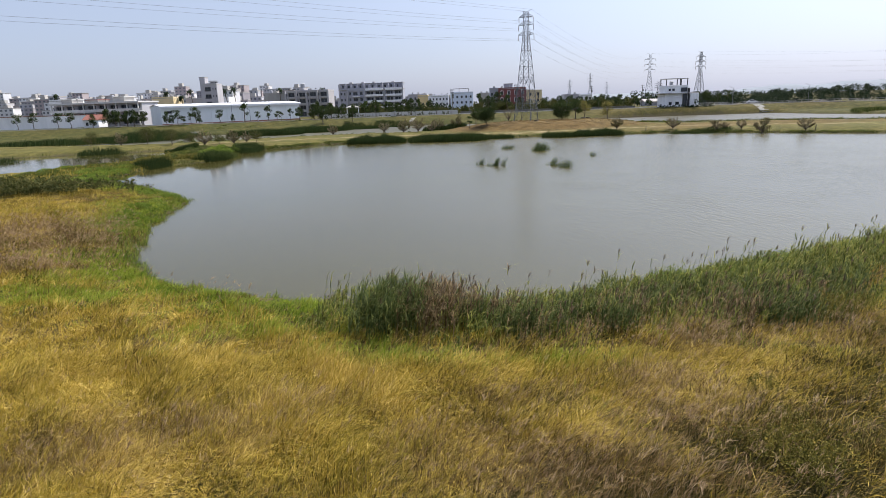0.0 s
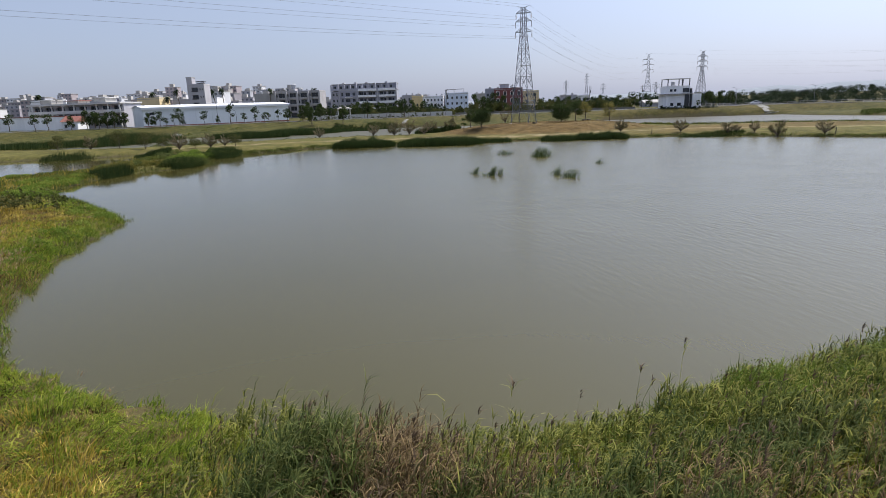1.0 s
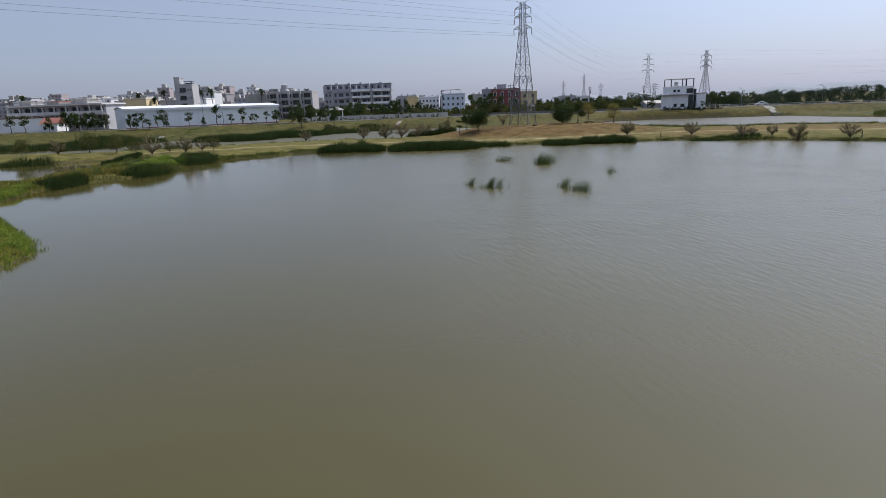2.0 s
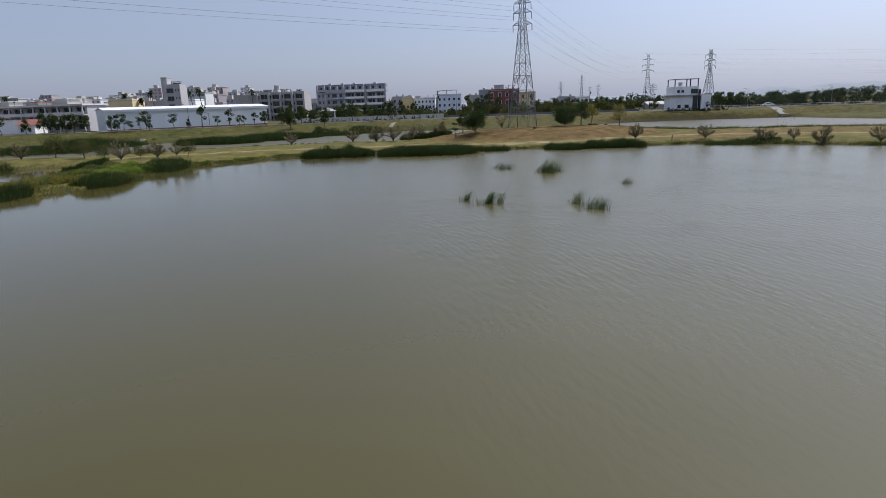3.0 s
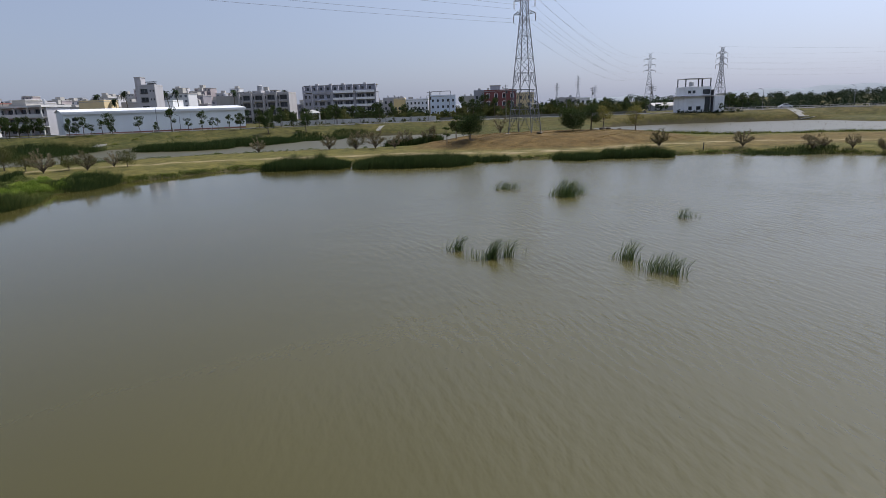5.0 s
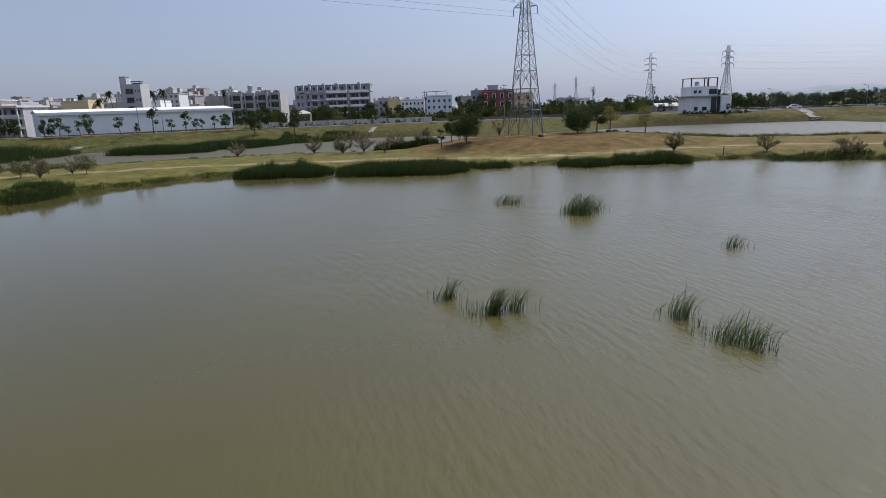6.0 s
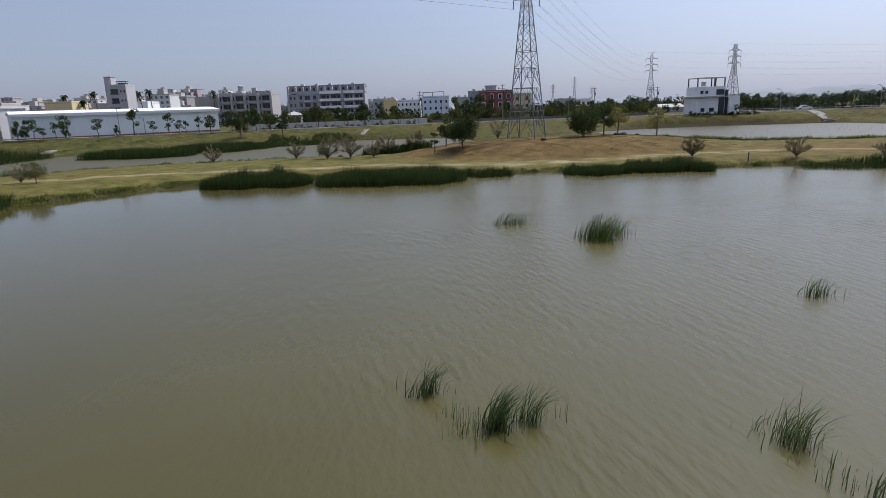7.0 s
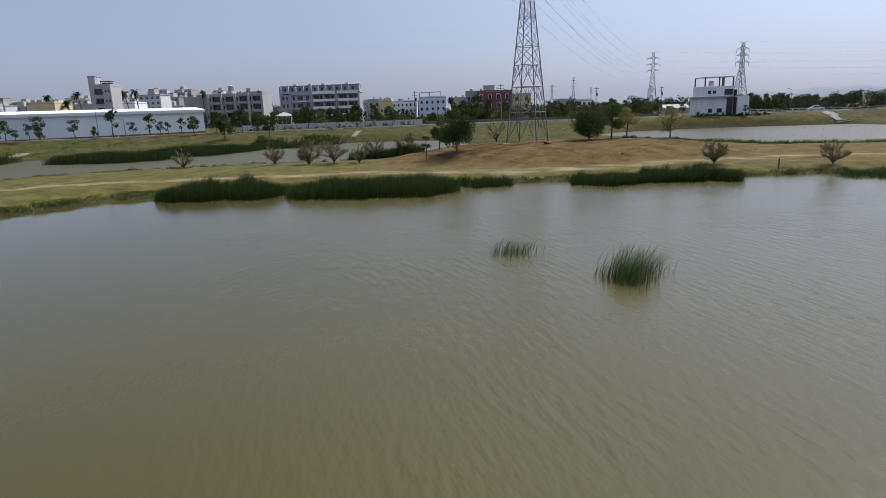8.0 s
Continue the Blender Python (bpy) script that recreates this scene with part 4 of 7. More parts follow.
for x, y, w, h, mat, lab in ((-167, 306, 11, 12.0, M_CREAM, "cream low block behind the warehouse"), (-155, 318, 12, 11.0, M_WALLG, "grey low block with a light band"), (-146, 330, 9, 11.5, M_WALLW, "white low block with dark opening"), (-122, 345, 13, 13.0, M_CONC, "bare concrete low block with flat roof"), (-112, 372, 9, 12.0, M_CREAM, "cream low block among palms"), (-199, 300, 18, 12, M_WALLG, "grey low block with tiled front"), (-225, 310, 18, 12.5, M_WALLW, "white low block near the school")):
    box_house("low_block", x, y, 3, w, 12, h, 3.4, mat, lab, max(2, int(w / 4)), (1.4, 1.5), seed=int(abs(x)), clutter=2)

cottage = building_at("cottage", -148.5, 222, -8, "small white cottage with a red gable roof", "house")
part("wall", boxes((0, 6.5, 0, 5, 0, 3.2)), M_WALLW, cottage)
bm = bmesh.new()
ridge = [bm.verts.new(p) for p in ((-0.4, -0.5, 3.1), (6.9, -0.5, 3.1), (6.9, 2.5, 5.0), (-0.4, 2.5, 5.0), (6.9, 5.5, 3.1), (-0.4, 5.5, 3.1))]
for f in ((0, 1, 2, 3), (3, 2, 4, 5), (0, 5, 4, 1), (0, 3, 5), (1, 4, 2)):
    bm.faces.new([ridge[i] for i in f])
part("roof", bm, M_RUST, cottage)
window(cottage, 1.0, 1.0, 1.1, 1.2, -0.25, 0.24)
window(cottage, 4.0, 1.0, 1.1, 1.2, -0.25, 0.24)


# ---- road, walls and fences along the embankment ----
def strip_mesh(name, pts, half, lift, mat, samples=160):
    """A band laid over the ground along a plan line."""
    p = np.array(pts, float)
    s = np.concatenate([[0], np.cumsum(np.hypot(*np.diff(p, axis=0).T))])
    u = np.linspace(0, s[-1], samples)
    cx, cy = np.interp(u, s, p[:, 0]), np.interp(u, s, p[:, 1])
    tx, ty = np.gradient(cx), np.gradient(cy)
    n = np.hypot(tx, ty)
    nx_, ny_ = -ty / n, tx / n
    cols = []
    for k in (-half, 0.0, half):
        x, y = cx + nx_ * k, cy + ny_ * k
        z = land(x, y)[0]
        cols.append((x, y, z))
    zmax = np.max([c[2] for c in cols], 0) + lift
    rows = [np.stack([cx + nx_ * k, cy + ny_ * k, zmax + dz], -1) for k, dz in ((-half, -0.5), (-half, 0), (half, 0), (half, -0.5))]
    v = np.stack(rows, 1)
    i = (np.arange(samples - 1) * 4)[:, None]
    q = np.concatenate([i + np.array([a, a + 1, a + 5, a + 4]) for a in range(3)], 0)
    return mesh_np(name, v.reshape(-1, 3), None, q[:, ::-1], mat)


ROAD = [(x, y + 5.0) for x, y in CREST[1:-1]]
tagged(new("road", strip_mesh("road", ROAD, 3.0, 0.05, M_ASPHALT)), "grey asphalt road along the embankment top", "road", kind="structure")
tagged(new("kerb", strip_mesh("kerb", [(x, y + 1.6) for x, y in CREST[1:-1]], 0.16, 0.2, M_CONC)), "low concrete kerb along the road", "kerb", kind="structure")


def wall_run(name, a, b, h, mat, cap, label, piers=3.0):
    """A garden wall in panels between piers."""
    ax, ay = a
    bx, by = b
    L = math.hypot(bx - ax, by - ay)
    z = min(gz(ax, ay), gz(bx, by)) - 0.3
    ob = empty(name, pose(ax, ay, z, 0, 0, math.degrees(math.atan2(by - ay, bx - ax))), label, "wall", "", "structure")
    n = max(1, int(L / piers))
    s = L / n
    panel = pier = None
    for i in range(n):
        m = pose(i * s, 0, 0)
        if panel is None:
            panel = part("panel", boxes((0.2, s - 0.2, -0.08, 0.08, 0, h)), mat, ob, at=m)
            pier = part("pier", boxes((-0.19, 0.19, -0.14, 0.14, 0, h + 0.18)), cap, ob, at=m)
        else:
            shared("panel", panel, ob, m)
            shared("pier", pier, ob, m)
    return ob


wall_run("wall_mid", (-66, 256), (-9, 262), 1.9, M_PANEL, M_CONC, "weathered grey boundary wall in panels")
wall_run("wall_left", (-200, 226), (-151, 234), 5.0, M_WALLW, M_WALLW, "tall white boundary wall with red coping", 6.0)
part("coping", boxes((0, 49.7, -0.25, 0.25, 5.0, 5.25)), M_RUST, bpy.data.objects["wall_left"])
wall_run("wall_west", (-260, 232), (-202, 227), 4.2, M_WALLW, M_CONC, "white boundary wall beside the road", 5.0)
wall_run("wall_east", (-8, 268), (66, 266), 1.1, M_CONCD, M_CONCD, "low grey wall behind the trees", 4.0)


def rail_fence(name, a, b, label, gap=2.2, h=0.95):
    ax, ay = a
    bx, by = b
    L = math.hypot(bx - ax, by - ay)
    n = int(L / gap)
    ob = empty(name, pose(ax, ay, 0), label, "fence")
    pst = None
    rails = []
    prev = None
    for i in range(n + 1):
        x, y = (bx - ax) * i / n, (by - ay) * i / n
        z = gz(ax + x, ay + y)
        m = pose(x, y, z - 0.1)
        if pst is None:
            pst = part("post", boxes((-0.07, 0.07, -0.07, 0.07, 0, h + 0.1)), M_CONC, ob, at=m)
        else:
            shared("post", pst, ob, m)
        if prev:
            rails.append((prev, (x, y, z)))
        prev = (x, y, z)
    for hh in (0.45, 0.95):
        bm = bmesh.new()
        for p, q in rails:
            bar(bm, (p[0], p[1], p[2] + hh * h), (q[0], q[1], q[2] + hh * h), 0.045)
        part("rail", bm, M_WALLG, ob)


rail_fence("road_fence", (90, 262), (133, 250), "pale post-and-rail fence along the road")
rail_fence("road_fence", (133, 250), (175, 215), "pale post-and-rail fence bending with the road")


# ---- pylons ----
def pylon(name, x, y, z, rz, height, base, waist, waist_z, arms, label, r=0.10, panels=9, far=False):
    """A square lattice tower. arms: (height, half length) pairs."""
    ob = empty(name, pose(x, y, z, 0, 0, rz), label, "pylon")
    top = waist * 0.75

    def half(h):
        if h < waist_z:
            return (base + (waist - base) * h / waist_z) / 2
        return (waist + (top - waist) * (h - waist_z) / (height - waist_z)) / 2
    corners = ((-1, -1), (1, -1), (1, 1), (-1, 1))
    for sx, sy in corners:
        bm = bmesh.new()
        b0, b1, b2 = half(0), half(waist_z), half(height)
        bar(bm, (sx * b0, sy * b0, -0.4), (sx * b1, sy * b1, waist_z), r, r * 0.8)
        bar(bm, (sx * b1, sy * b1, waist_z), (sx * b2, sy * b2, height), r * 0.8, r * 0.6)
        part("leg", bm, M_STEEL, ob)
        if not far:
            part("footing", boxes((sx * b0 - 0.4, sx * b0 + 0.4, sy * b0 - 0.4, sy * b0 + 0.4, -0.8, -0.06)), M_CONC, ob)
    hs = [0.0]
    k = 0.84
    first = waist_z * (1 - k) / (1 - k ** panels)
    for i in range(panels):
        hs.append(hs[-1] + first * k ** i)
    hs[-1] = waist_z
    up = max(3, int((height - waist_z) / 1.6))
    hs += [waist_z + (height - waist_z) * (i + 1) / up for i in range(up)]
    far_bm = bmesh.new()

    def brace(p, q, rad):
        if far:
            bar(far_bm, p, q, rad)
        else:
            bm = bmesh.new()
            bar(bm, p, q, rad)
            part("brace", bm, M_STEEL, ob)
    for i, (a, b) in enumerate(zip(hs[:-1], hs[1:])):
        ha, hb = half(a), half(b)
        rr = r * (0.5 if i < panels else 0.4)
        for j in range(4):
            c0, c1 = corners[j], corners[(j + 1) % 4]
            p = lambda c, h_, z_: (c[0] * h_, c[1] * h_, z_)
            mid_b = ((c0[0] + c1[0]) / 2 * hb, (c0[1] + c1[1]) / 2 * hb, b)
            if i < 3:
                brace(p(c0, ha, a), mid_b, rr)
                brace(p(c1, ha, a), mid_b, rr)
                if not far:
                    for c in (c0, c1):
                        q0 = Vector(p(c, ha, a)).lerp(Vector(mid_b), 0.5)
                        q1 = Vector(p(c, ha, a)).lerp(Vector(p(c, hb, b)), 0.5)
                        brace(q0, q1, rr * 0.7)
                        brace(q0, p(c, hb, b), rr * 0.7)
                    brace(Vector(p(c0, hb, b)).lerp(Vector(p(c1, hb, b)), 0.25), Vector(p(c0, ha, a)).lerp(Vector(mid_b), 0.5), rr * 0.6)
                    brace(Vector(p(c0, hb, b)).lerp(Vector(p(c1, hb, b)), 0.75), Vector(p(c1, ha, a)).lerp(Vector(mid_b), 0.5), rr * 0.6)
            else:
                brace(p(c0, ha, a), p(c1, hb, b), rr)
                brace(p(c1, ha, a), p(c0, hb, b), rr)
            if i % 2 == 1 or i < 4:
                brace(p(c0, hb, b), p(c1, hb, b), rr)
    if not far:
        # a trussed waist band above the splayed feet
        z0, z1 = hs[1], hs[1] + 0.95
        for j in range(4):
            c0, c1 = corners[j], corners[(j + 1) % 4]
            e = lambda f, z_: tuple((c0[k] + (c1[k] - c0[k]) * f) * half(z_) for k in (0, 1)) + (z_,)
            brace(e(0, z1), e(1, z1), r * 0.5)
            for k in range(6):
                brace(e(k / 6, (z0, z1)[k % 2]), e((k + 1) / 6, (z1, z0)[k % 2]), r * 0.4)
    if far:
        part("bracing", far_bm, M_STEEL, ob)["kind"] = "stuff"
    else:
        far_bm.free()
    for h, reach in arms:
        for s in (-1, 1):
            bm = bmesh.new()
            b = half(h)
            tip = (s * reach, 0, h)
            for sy in (-1, 1):
                bar(bm, (s * b, sy * b, h - 0.05), tip, r * 0.55)
                bar(bm, (s * b, sy * b, h + 0.75), tip, r * 0.5)
                bar(bm, (s * b, sy * b, h), (s * (b + (reach - b) * 0.5), sy * b * 0.5, h + 0.37), r * 0.35)
            arm = part("crossarm", bm, M_STEEL, ob)
            bm = bmesh.new()
            for t in range(6):
                zz = h - 0.1 - 0.2 * t
                bar(bm, (s * reach, 0, zz), (s * reach, 0, zz - 0.09), 0.06, 0.14, 6)
                bar(bm, (s * reach, 0, zz - 0.09), (s * reach, 0, zz - 0.2), 0.06, 0.05, 6)
            part("insulator", bm, M_INSUL, arm)
    bm = bmesh.new()
    for s in (-1, 1):
        bar(bm, (s * half(height), 0, height), (s * waist * 1.3, 0, height + 0.35), r * 0.45)
    part("earth_peak", bm, M_STEEL, ob)
    m = Matrix.Translation((x, y, z)) @ pose(0, 0, 0, 0, 0, rz)
    return [[m @ Vector((s * reach, 0, h - 1.3)) for s in (-1, 1)] for h, reach in arms] + [[m @ Vector((s * waist * 1.3, 0, height + 0.35)) for s in (-1, 1)]]


Z1 = gz(12.3, 157)
P1 = pylon("transmission_pylon", 12.3, 157, Z1, -29, 28.7 - Z1, 4.6, 1.15, 20.6, [(20.6, 2.1), (22.9, 2.0), (24.7, 1.9)], "tall grey lattice transmission pylon on the mound", 0.085)
P2 = pylon("transmission_pylon", 119, 447, 3.6, -15, 33.0, 6.6, 1.6, 21.0, [(22.5, 3.6), (26, 3.6), (29.5, 3.6)], "distant grey lattice pylon with three crossarms", 0.14, 8, True)
P3 = pylon("transmission_pylon", 95.5, 277, 3.6, 10, 22.0, 4.4, 1.0, 14.5, [(15.9, 2.3), (18.0, 2.3), (20.0, 2.2)], "slender lattice pylon behind the pump house", 0.10, 8, True)
far_pylons = []
for x, y, h in ((141, 1000, 35), (173, 1000, 44), (199, 1000, 29), (196, 700, 20)):
    far_pylons.append(pylon("far_pylon", x, y, 3.4, random.uniform(-20, 20), h, 6.5, 1.8, h * 0.66, [(h * 0.70, 4), (h * 0.80, 4), (h * 0.90, 4)], "far lattice pylon pale in the haze", 0.16, 6, True))


def cable(a, b, sag, r=0.022, n=26, label="thin slack overhead power line"):
    bm = bmesh.new()
    a, b = Vector(a), Vector(b)
    pts = []
    for i in range(n + 1):
        t = i / n
        p = a.lerp(b, t)
        p.z -= sag * 4 * t * (1 - t)
        pts.append(p)
    rings = [[bm.verts.new(p + Vector((r * math.cos(k * 2.1), r * math.cos(k * 2.1), r * math.sin(k * 2.1)))) for k in range(3)] for p in pts]
    for p, q in zip(rings[:-1], rings[1:]):
        for k in range(3):
            bm.faces.new((p[k], p[(k + 1) % 3], q[(k + 1) % 3], q[k]))
    ob = part("power_line", bm, M_CABLE)
    tagged(ob, label, "cable", "power lines")


P0 = [[Vector((-177 + s * rr * 0.78, -74 - s * rr * 0.62, 3 + h)) for s in (-1, 1)] for h, rr in ((20.0, 2.6), (23.0, 2.6), (26.0, 2.6), (29.5, 1.5))]
for lv in range(4):
    for s in (0, 1):
        cable(P1[lv][s], P0[lv][s], 3.4, 0.017)
        cable(P1[lv][s], P2[lv][s], 7.0, 0.018)
        cable(P2[lv][s], (P2[lv][s].x + 330, P2[lv][s].y - 60, P2[lv][s].z + 2), 7.0, 0.008, label="distant slack overhead power line")
        cable(P3[lv][s], (P3[lv][s].x + 220, P3[lv][s].y - 20, P3[lv][s].z + 1), 4.0, 0.005, label="slack overhead power line over the fields")


# ---- poles, lamps, car and small built things ----
def utility_pole(x, y, h, arms=True):
    ob = empty("utility_pole", pose(x, y, gz(x, y)), "dark wooden utility pole with crossbars", "pole", "utility poles")
    bm = bmesh.new()
    bar(bm, (0, 0, -0.3), (0, 0, h), 0.17, 0.11, 8)
    part("shaft", bm, M_CONCD, ob)
    if arms:
        for k in range(2):
            part("crossbar", boxes((-0.9, 0.9, -0.06, 0.06, h - 0.5 - k * 0.9, h - 0.38 - k * 0.9)), M_DARK, ob)
        bm = bmesh.new()
        bar(bm, (0.35, 0, h - 3.0), (0.35, 0, h - 2.0), 0.26, 0.26, 8)
        part("transformer", bm, M_DARK, ob)


def street_lamp(x, y, h, turn):
    ob = empty("street_lamp", pose(x, y, gz(x, y), 0, 0, turn), "slim grey street lamp with a curved arm", "street lamp", "street lamps")
    bm = bmesh.new()
    bar(bm, (0, 0, -0.2), (0, 0, h), 0.09, 0.055, 8)
    part("pole", bm, M_STEEL, ob)
    bm = bmesh.new()
    for i in range(5):
        a0, a1 = i * 0.28, (i + 1) * 0.28
        bar(bm, (1.3 * math.sin(a0), 0, h + 0.5 * (1 - math.cos(a0))), (1.3 * math.sin(a1), 0, h + 0.5 * (1 - math.cos(a1))), 0.045)
    part("arm", bm, M_STEEL, ob)
    part("lantern", boxes((1.15, 1.8, -0.13, 0.13, h + 0.33, h + 0.45)), M_DARK, ob)


for x, y, h in ((53.3, 300, 10.3), (77.2, 300, 9.8), (-11.3, 262, 10.2), (-44.3, 262, 8.2), (15.7, 264, 11.4), (28, 300, 8.5)):
    utility_pole(x, y, h)
for x, y, h, t in ((-116.8, 224, 5.4, 200), (-94.2, 230, 7.4, 250), (-88, 232, 4.6, 250), (-4, 252, 6.5, 270), (36, 257, 6.0, 270), (103, 259, 6.5, 200), (128, 250, 6.5, 200)):
    street_lamp(x, y, h, t)


def car(x, y, rz):
    ob = empty("car", pose(x, y, gz(x, y) + 0.12, 0, 0, rz), "silver saloon car parked on the road", "car")
    prof = [(-2.1, 0.35), (-2.15, 0.75), (-1.5, 0.92), (-0.95, 1.38), (0.55, 1.42), (1.2, 0.98), (2.0, 0.85), (2.15, 0.5), (2.1, 0.3)]
    bm = bmesh.new()
    rows = []
    for sy, k in ((-0.82, 1), (-0.62, 1.03), (0.62, 1.03), (0.82, 1)):
        rows.append([bm.verts.new((px, sy * (0.85 if pz > 1.2 else 1), pz * k)) for px, pz in prof])
    for a, b in zip(rows[:-1], rows[1:]):
        for i in range(len(prof)):
            j = (i + 1) % len(prof)
            bm.faces.new((a[i], b[i], b[j], a[j]))
    bm.faces.new(rows[0])
    bm.faces.new(rows[-1][::-1])
    bmesh.ops.recalc_face_normals(bm, faces=bm.faces)
    part("body", bm, M_CAR, ob)
    for sy in (-1, 1):
        part("side_window", boxes((-0.9, 0.75, sy * 0.80 - 0.03, sy * 0.80 + 0.03, 0.98, 1.32)), M_GLASS, ob)
    part("windscreen", boxes((0.75, 0.98, -0.58, 0.58, 1.12, 1.36)), M_GLASS, ob)
    for px in (-1.3, 1.35):
        for sy in (-1, 1):
            bm = bmesh.new()
            bar(bm, (px, sy * 0.66, 0.3), (px, sy * 0.86, 0.3), 0.32, 0.32, 14)
            wh = part("wheel", bm, M_TYRE, ob)
            bm = bmesh.new()
            bar(bm, (px, sy * 0.865, 0.3), (px, sy * 0.875, 0.3), 0.2, 0.2, 10)
            part("rim", bm, M_STEEL, wh)


car(111.0, 259.5, -20)


def ramp(name, a, b, wid, label, cheeks=True):
    """A concrete slab with low cheek walls, laid down the slope of the bank."""
    L = math.hypot(b[0] - a[0], b[1] - a[1])
    ob = empty(name, pose(a[0], a[1], 0, 0, 0, math.degrees(math.atan2(b[1] - a[1], b[0] - a[0]))), label, "ramp")
    steps = 8
    ux, uy = (b[0] - a[0]) / L, (b[1] - a[1]) / L

    def band(nm, y0, y1, up):
        bm = bmesh.new()
        rows = []
        for i in range(steps + 1):
            s_ = L * i / steps
            z = max(gz(a[0] + ux * s_, a[1] + uy * s_), -0.3) + 0.03 + up
            rows.append([bm.verts.new(p) for p in ((s_, y0, z - 0.6), (s_, y0, z), (s_, y1, z), (s_, y1, z - 0.6))])
        for p, q in zip(rows[:-1], rows[1:]):
            for k in range(3):
                bm.faces.new((p[k], q[k], q[k + 1], p[k + 1]))
        bm.faces.new(rows[0])
        bm.faces.new(rows[-1][::-1])
        bmesh.ops.recalc_face_normals(bm, faces=bm.faces)
        part(nm, bm, M_CONCD, ob)
    band("slab", -wid / 2, wid / 2, 0.0)
    if cheeks:
        band("cheek", -wid / 2 - 0.2, -wid / 2 - 0.003, 0.05)
        band("cheek", wid / 2 + 0.003, wid / 2 + 0.2, 0.05)
    return ob


ramp("boat_ramp", (109.8, 256.8), (109.0, 243.4), 2.6, "grey concrete ramp down to the pond")
ramp("landing", (106.9, 242.9), (111.8, 242.6), 0.8, "pale concrete landing strip at the ramp's foot", False)
ramp("spillway", (-98, 206), (-94, 197), 2.0, "pale concrete spillway chute on the grass bank")
ramp("spillway", (-25.0, 236), (-25.8, 231), 0.9, "short concrete spillway chute by the pond")

# ---- hills on the horizon ----
def hill_range(x0, x1, y, peak, seed, col):
    k = Mat("haze_glow_hills")
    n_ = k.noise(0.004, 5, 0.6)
    # near-black base with a pale emission: the haze is put in as glow
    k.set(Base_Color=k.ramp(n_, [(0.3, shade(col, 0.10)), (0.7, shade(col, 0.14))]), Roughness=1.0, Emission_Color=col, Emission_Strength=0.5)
    xs = np.linspace(x0, x1, 90)
    t = (xs - x0) / (x1 - x0)
    h = peak * (0.55 + 0.28 * np.sin(t * 9 + seed) + 0.16 * np.sin(t * 23 + seed * 2) + 0.06 * np.sin(t * 61 + seed)) * np.sin(np.pi * np.clip(t * 1.02, 0, 1)) ** 0.4
    h = np.maximum(h, 4)
    rows = [(0, -20.0), (60, 0.35), (160, 0.75), (300, 1.0), (600, 0.6)]
    v = np.stack([np.stack([xs, np.full_like(xs, y + dy), np.where(f < 0, f, h * f)], -1) for dy, f in rows], 0)
    i = np.arange(len(rows) * len(xs)).reshape(len(rows), len(xs))
    q = np.stack([i[:-1, :-1], i[:-1, 1:], i[1:, 1:], i[1:, :-1]], -1).reshape(-1, 4)
    me = mesh_np("backdrop", v.reshape(-1, 3), None, q, k.m)
    me.polygons.foreach_set("use_smooth", [True] * len(me.polygons))
    tagged(new("backdrop", me), "low blue-grey hills, their haze put in as a glow", "hills", kind="structure")


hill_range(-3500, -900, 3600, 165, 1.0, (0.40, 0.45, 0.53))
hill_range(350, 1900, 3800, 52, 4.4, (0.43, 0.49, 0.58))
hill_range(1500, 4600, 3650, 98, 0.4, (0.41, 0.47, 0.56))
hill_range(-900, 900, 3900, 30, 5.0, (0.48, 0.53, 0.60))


# ---- the town behind ----
def town():
    r = random.Random(21)
    mats = [plain("town_wall", c, 0.9, 0, 0.12, 0.06, True) for c in ((0.40, 0.40, 0.43), (0.50, 0.49, 0.50), (0.30, 0.28, 0.30), (0.62, 0.62, 0.63), (0.36, 0.31, 0.31))]
    for i in range(330):
        if i >= 190:
            y = r.uniform(450, 900)
            x = r.uniform(-0.84, -0.32) * y
        elif i < 130:
            y = r.uniform(520, 1150)
            x = r.uniform(-0.80, -0.05) * y + r.uniform(-40, 20)
        else:
            y = r.uniform(430, 620)
            x = r.uniform(-0.78, -0.17) * y
        n = r.choice((3, 4, 5, 6)) if y < 620 else r.choice((6, 7, 8, 9, 10, 11))
        if x > -0.30 * y:
            n = min(n, 4)
        n = max(2, min(n, int((((36.0 if i % 3 else 60.0) if x < -0.3 * y else 21.0) * y / 1060 + 4.5) / 3.2)))
        w = r.uniform(7, 16) if n < 7 else r.uniform(9, 18)
        if -0.30 * y < x and y < 620:
            n = min(n, 3)
        h = n * 3.2
        ob = empty("town_building", pose(x, y, 3.2, 0, 0, r.uniform(-8, 14)), "grey apartment building in the hazy town" if n > 5 else "low grey town house among others", "building", "town buildings")
        r.randrange(6)
        bm = bmesh.new()
        box(bm, 0, w, 0, 12, 0, h)
        part("wall", bm, r.choice(mats), ob)
        cols = max(2, int(w / 3.2))
        bm = bmesh.new()
        for s in range(n):
            for c in range(cols):
                cx = w * (c + 0.5) / cols
                box(bm, cx - 0.8, cx + 0.8, -0.12, -0.004, s * 3.2 + 0.9, s * 3.2 + 2.4)
        part("glazing", bm, M_FARW, ob)["kind"] = "stuff"
        part("roof", boxes((-0.3, w + 0.3, -0.3, 12.3, h + 0.003, h + 0.5)), M_CONC, ob)
        if r.random() < 0.7:
            a = r.uniform(0, w - 5)
            part("stair_head", boxes((a, a + 4, 2, 7, h + 0.503, h + r.uniform(2.2, 4.0))), M_CONC, ob)


town()


